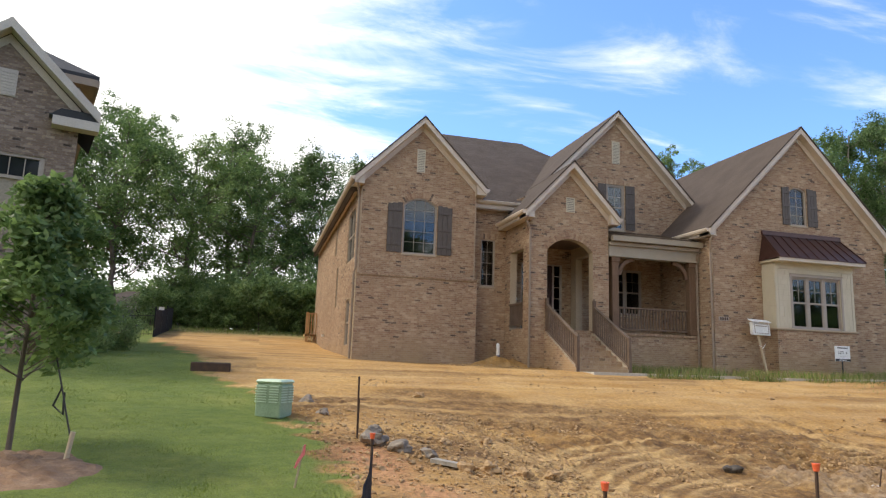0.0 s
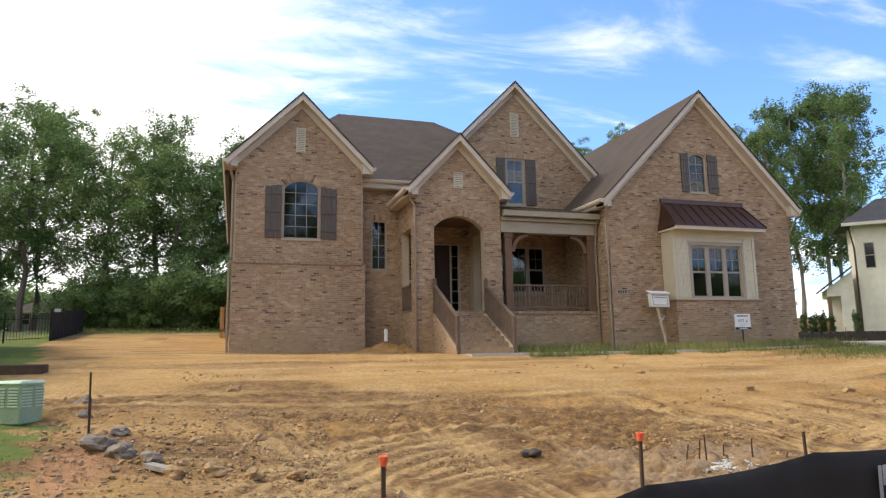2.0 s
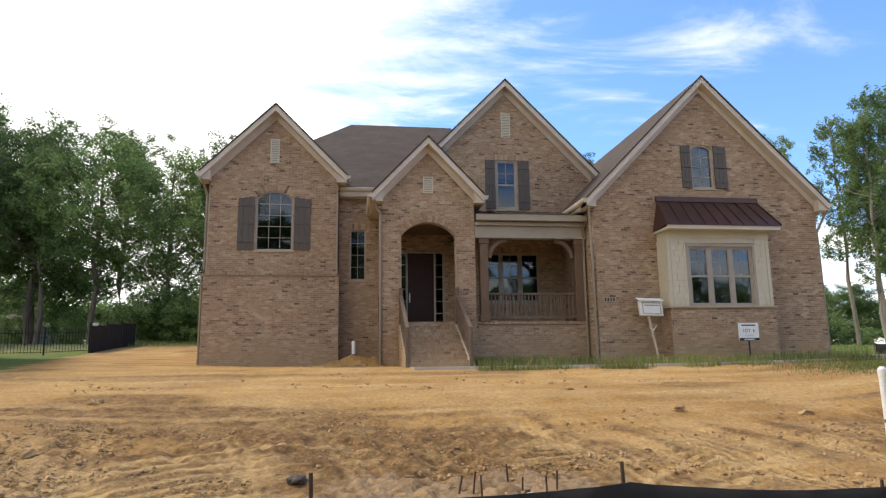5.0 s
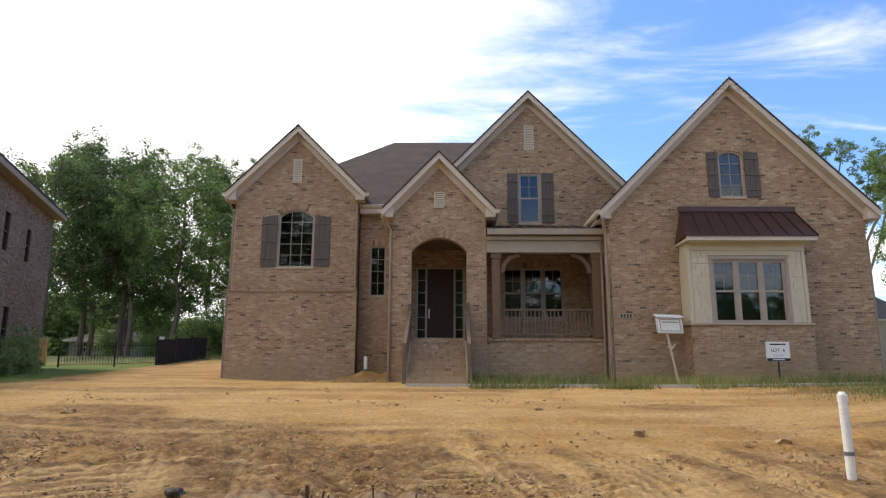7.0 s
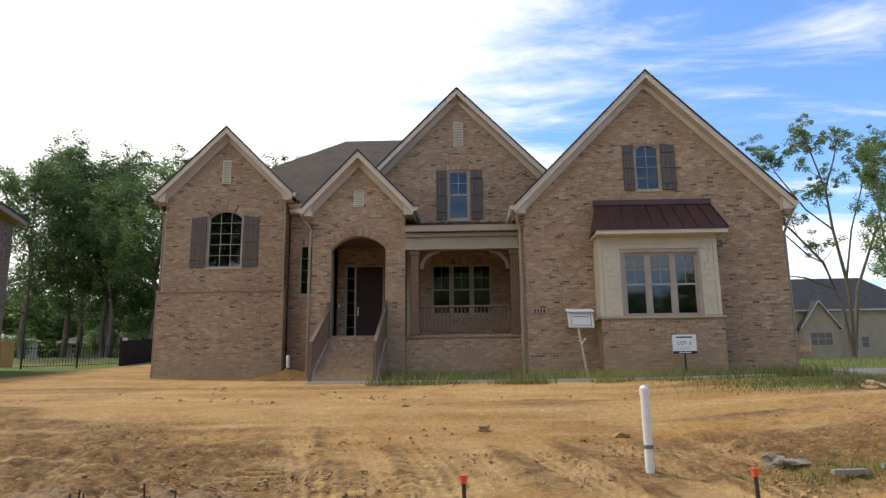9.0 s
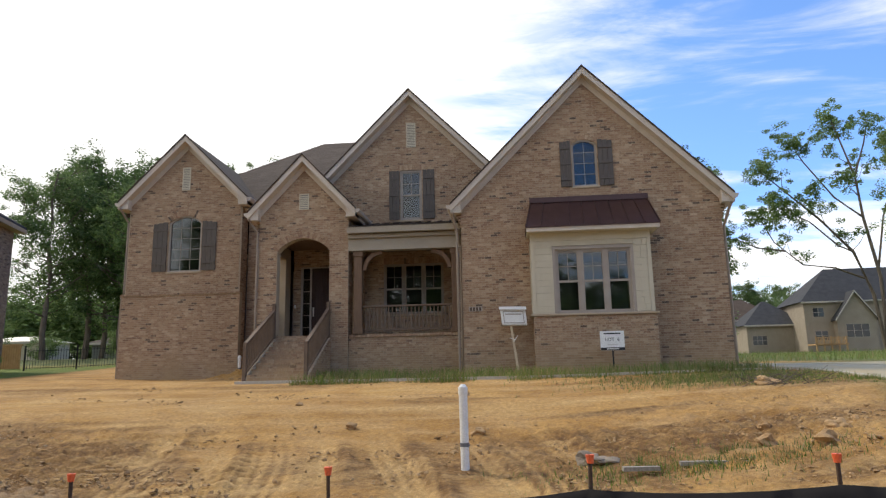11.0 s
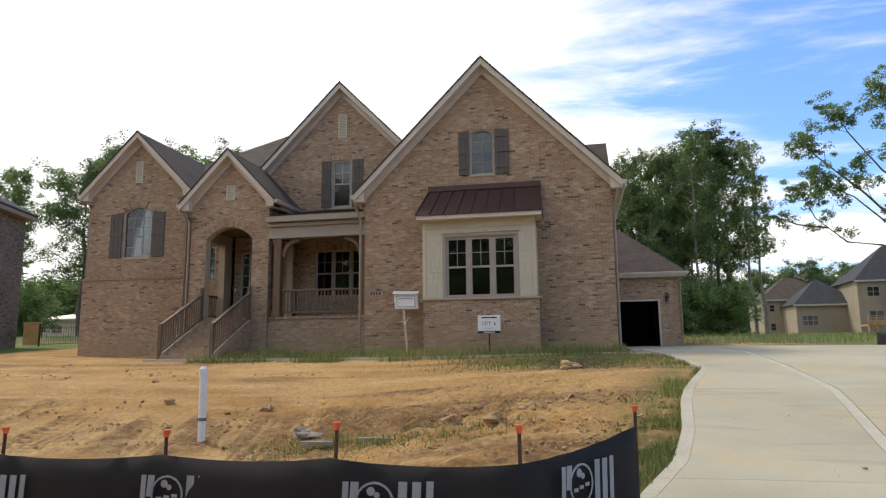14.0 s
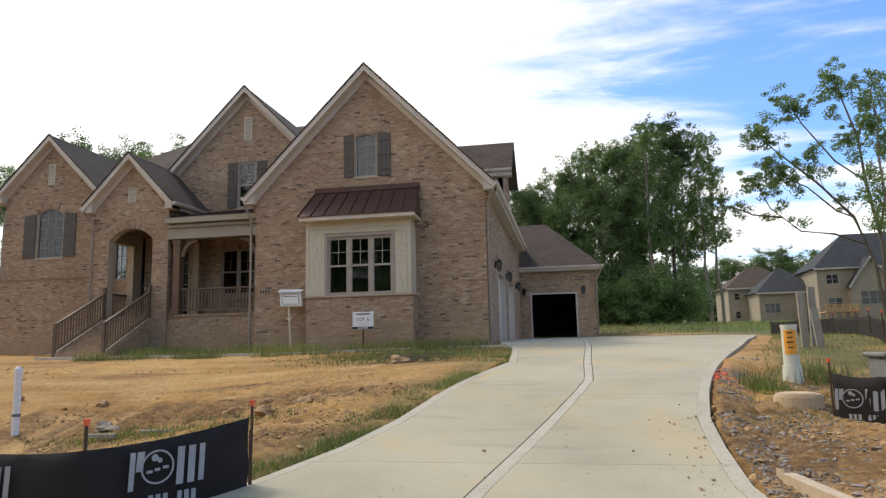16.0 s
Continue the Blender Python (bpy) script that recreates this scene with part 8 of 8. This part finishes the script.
def box_house(name, label, x, y, z, width, deep, tall, roof_h, walls, roof_mat, wins, turn=0.0, gable=None, over=0.5):
    """A plain house seen from afar: walls, hipped roof, windows in its front, and a gabled projection."""
    h = thing(name, label, "house", (x, y, z))

    def build():
        part("wall", boxed(0, width, 0, deep, -1, tall), walls, h)
        e = over
        r = min(width, deep) / 2
        a, b, c, d = (-e, -e, tall), (width + e, -e, tall), (width + e, deep + e, tall), (-e, deep + e, tall)
        p, q = ((r, deep / 2, tall + roof_h), (width - r, deep / 2, tall + roof_h)) if width > deep else ((width / 2, r, tall + roof_h), (width / 2, deep - r, tall + roof_h))
        if width > deep:
            faces = ((a, b, q, p), (b, c, q), (c, d, p, q), (d, a, p))
        else:
            faces = ((a, b, p), (b, c, q, p), (c, d, q), (d, a, p, q))
        bm = bmesh.new()
        vs = {v: bm.verts.new(v) for v in {v for f in faces for v in f}}
        for f in faces:
            bm.faces.new([vs[v] for v in f])
        bm.faces.new([vs[v] for v in (d, c, b, a)])
        part("roof", bm, roof_mat, h)
        part("fascia", boxed(-e, width + e, -e - 0.03, -e, tall - 0.25, tall - 0.002), "trim_white", h)
        for x0, x1, z0, z1, n in wins:
            simple_window(h, x0, x1, z0, z1, -0.004 if not gable or not gable[0] < x0 < gable[1] else -1.504, n)
        if gable:
            g0, g1, ge, ga = gable
            bm = bmesh.new()
            gm = (g0 + g1) / 2
            prism(bm, [(g0, -1.5, -1), (g1, -1.5, -1), (g1, -1.5, ge), (gm, -1.5, ga), (g0, -1.5, ge)], (0, 1.49, 0))
            part("gable_wall", bm, walls, h)
            for xa in (g0 - 0.35, g1 + 0.35):
                bm = bmesh.new()
                k = (ga - ge) / (gm - g0) * 0.35
                prism(bm, [(xa, -1.9, ge - k), (gm, -1.9, ga), (gm, 5, ga), (xa, 5, ge - k)], (0, 0, 0.18))
                part("gable_roof", bm, roof_mat, h)
                bm = bmesh.new()
                board(bm, (xa, -1.9, ge - k + 0.17), (gm, -1.9, ga + 0.17), 0.3, 0.04, (0, -1, 0))
                part("rake_board", bm, "trim_white", h)
    local(h, build)
    h.rotation_euler.z = radians(turn)
    return h


big = box_house("far_house", "large pale brick two-storey house with dark roof", 64.3, 113, 4.0, 24, 12, 8.1, 6.0, "stucco", "shingle_dark",
                [(1.3, 3.0, 5.6, 7.1, 2), (1.3, 3.3, 1.9, 3.4, 2), (5.4, 8.8, 2.2, 4.3, 3), (14.0, 15.2, 1.8, 3.6, 1)], -3, (4.2, 10.0, 5.3, 9.4))
deck = thing("wooden_deck", "raised brown wooden deck behind the far house", "deck", (64.5, 108, 4.2))
part("deck_floor", boxed(63.4, 68.2, 107.9, 111.0, 5.0, 5.2), "wood_new", deck)
part("top_rail", boxed(63.4, 68.2, 107.9, 108.0, 6.1, 6.2), "wood_new", deck)
for k in range(22):
    part("picket", boxed(63.4 + k * 0.21, 63.48 + k * 0.21, 107.92, 107.98, 5.2, 6.1), "wood_new", deck)
for k in range(5):
    part("post", boxed(63.4 + k * 1.1, 63.6 + k * 1.1, 107.9, 108.1, 3.6, 6.3), "wood_new", deck)
box_house("far_house", "low pale brick house wing with dark hipped roof", 57.0, 118.5, 3.9, 9.6, 9, 5.0, 4.4, "stucco", "shingle_dark", [(0.8, 3.2, 1.6, 3.2, 3)], 0)
box_house("far_house", "pale brick two-storey house with brown roof", 53.9, 126, 3.9, 12.0, 10, 6.4, 4.2, "stucco", "shingle", [(1.0, 1.9, 4.3, 5.5, 1), (5.0, 5.9, 4.3, 5.5, 1), (1.0, 1.9, 1.0, 2.3, 1)], 0)
# house to the right with painted brick, seen early on
nb = box_house("painted_house", "cream painted brick house with grey roof", 48.9, 39.5, 2.1, 12, 4.0, 8.8, 2.2, "brick_white", "shingle_dark", [(0.55, 1.25, 5.3, 7.3, 1), (6, 7.2, 5.6, 7.3, 1), (3.4, 4.6, 1.2, 3.2, 1)], -42, None, 0.9)


def painted_house_porch():
    bm = bmesh.new()
    prism(bm, [(46.6, 38.6, 5.9), (48.38, 38.6, 7.2), (48.38, 38.6, 1.5), (47.5, 38.6, 1.5), (47.5, 38.6, 5.3), (46.6, 38.6, 5.3)], (0, 4, 0))
    part("porch_gable", bm, "brick_white", nb)
    bm = bmesh.new()
    prism(bm, [(46.2, 38.2, 5.75), (48.38, 38.2, 7.4), (48.38, 43, 7.4), (46.2, 43, 5.75)], (0, 0, 0.14))
    part("porch_roof", bm, "shingle_dark", nb)
    part("porch_wall", boxed(46.9, 47.5, 39.2, 42.5, 1.5, 5.4), "brick_white", nb)
    part("porch_post", boxed(46.62, 46.86, 38.65, 38.89, 1.5, 5.3), "wood", nb)
    part("downspout", tube(bmesh.new(), [(48.55, 39.35, 10.7), (48.8, 39.35, 9), (48.8, 39.35, 1.8)], 0.07, 6), "rust", nb)


painted_house_porch()
f = thing("wood_fence", "tan wooden privacy fence panels", "fence", (46, 40.8, 2))
for k in range(22):
    part("picket", boxed(43.6 + k * 0.2, 43.79 + k * 0.2, 40.9, 40.93, 1.7, 3.7), "wood_new", f)
CONE = tree_meshes("cone_a", 15, 2.4, 0.42, 0.02, 30, 70, 60, 0.07, 0.0, 0.22, "needle")
for x, y, s in ((42.7, 39.0, 0.82), (43.5, 39.0, 0.80), (44.3, 39.0, 0.84), (45.2, 39.0, 0.80), (46.9, 38.2, 0.85)):
    plant("arborvitae", "narrow dark green evergreen by the fence", CONE, x, y, None, s, x, "evergreen row", 0.75)
# small old house and shed beyond the iron fence
box_house("old_house", "low grey clapboard house behind the fence", -17.5, 74, 3.8, 8.5, 7, 2.4, 1.8, "band_light", "shingle", [(1, 2.4, 1.0, 2.1, 2), (5, 6.4, 1.0, 2.1, 2)], 0)
box_house("old_house", "low grey house with a shallow roof beyond the trees", -31.5, 74, 3.8, 7.5, 7, 2.3, 1.5, "band_light", "shingle", [(1, 2.2, 0.9, 2.0, 2), (4.6, 6.0, 0.9, 2.0, 2)], 0)
shed = box_house("shed", "long white shed with flat pale roof", -42.5, 70, 3.7, 7.5, 5, 2.5, 0.7, "brick_white", "metal", [(2, 3.4, 0.8, 1.7, 2)], 0)


def playhouse():
    p = thing("privacy_screen", "orange-brown wooden lattice screen", "screen", (-11.5, 36.0, 2.3))
    for k in range(9):
        part("board", boxed(-12.2 + k * 0.14, -12.09 + k * 0.14, 35.9, 35.95, 2.0, 3.75), "wood_new", p)
    part("frame", boxed(-12.25, -10.9, 35.88, 35.97, 3.75, 3.85), "wood_new", p)


playhouse()
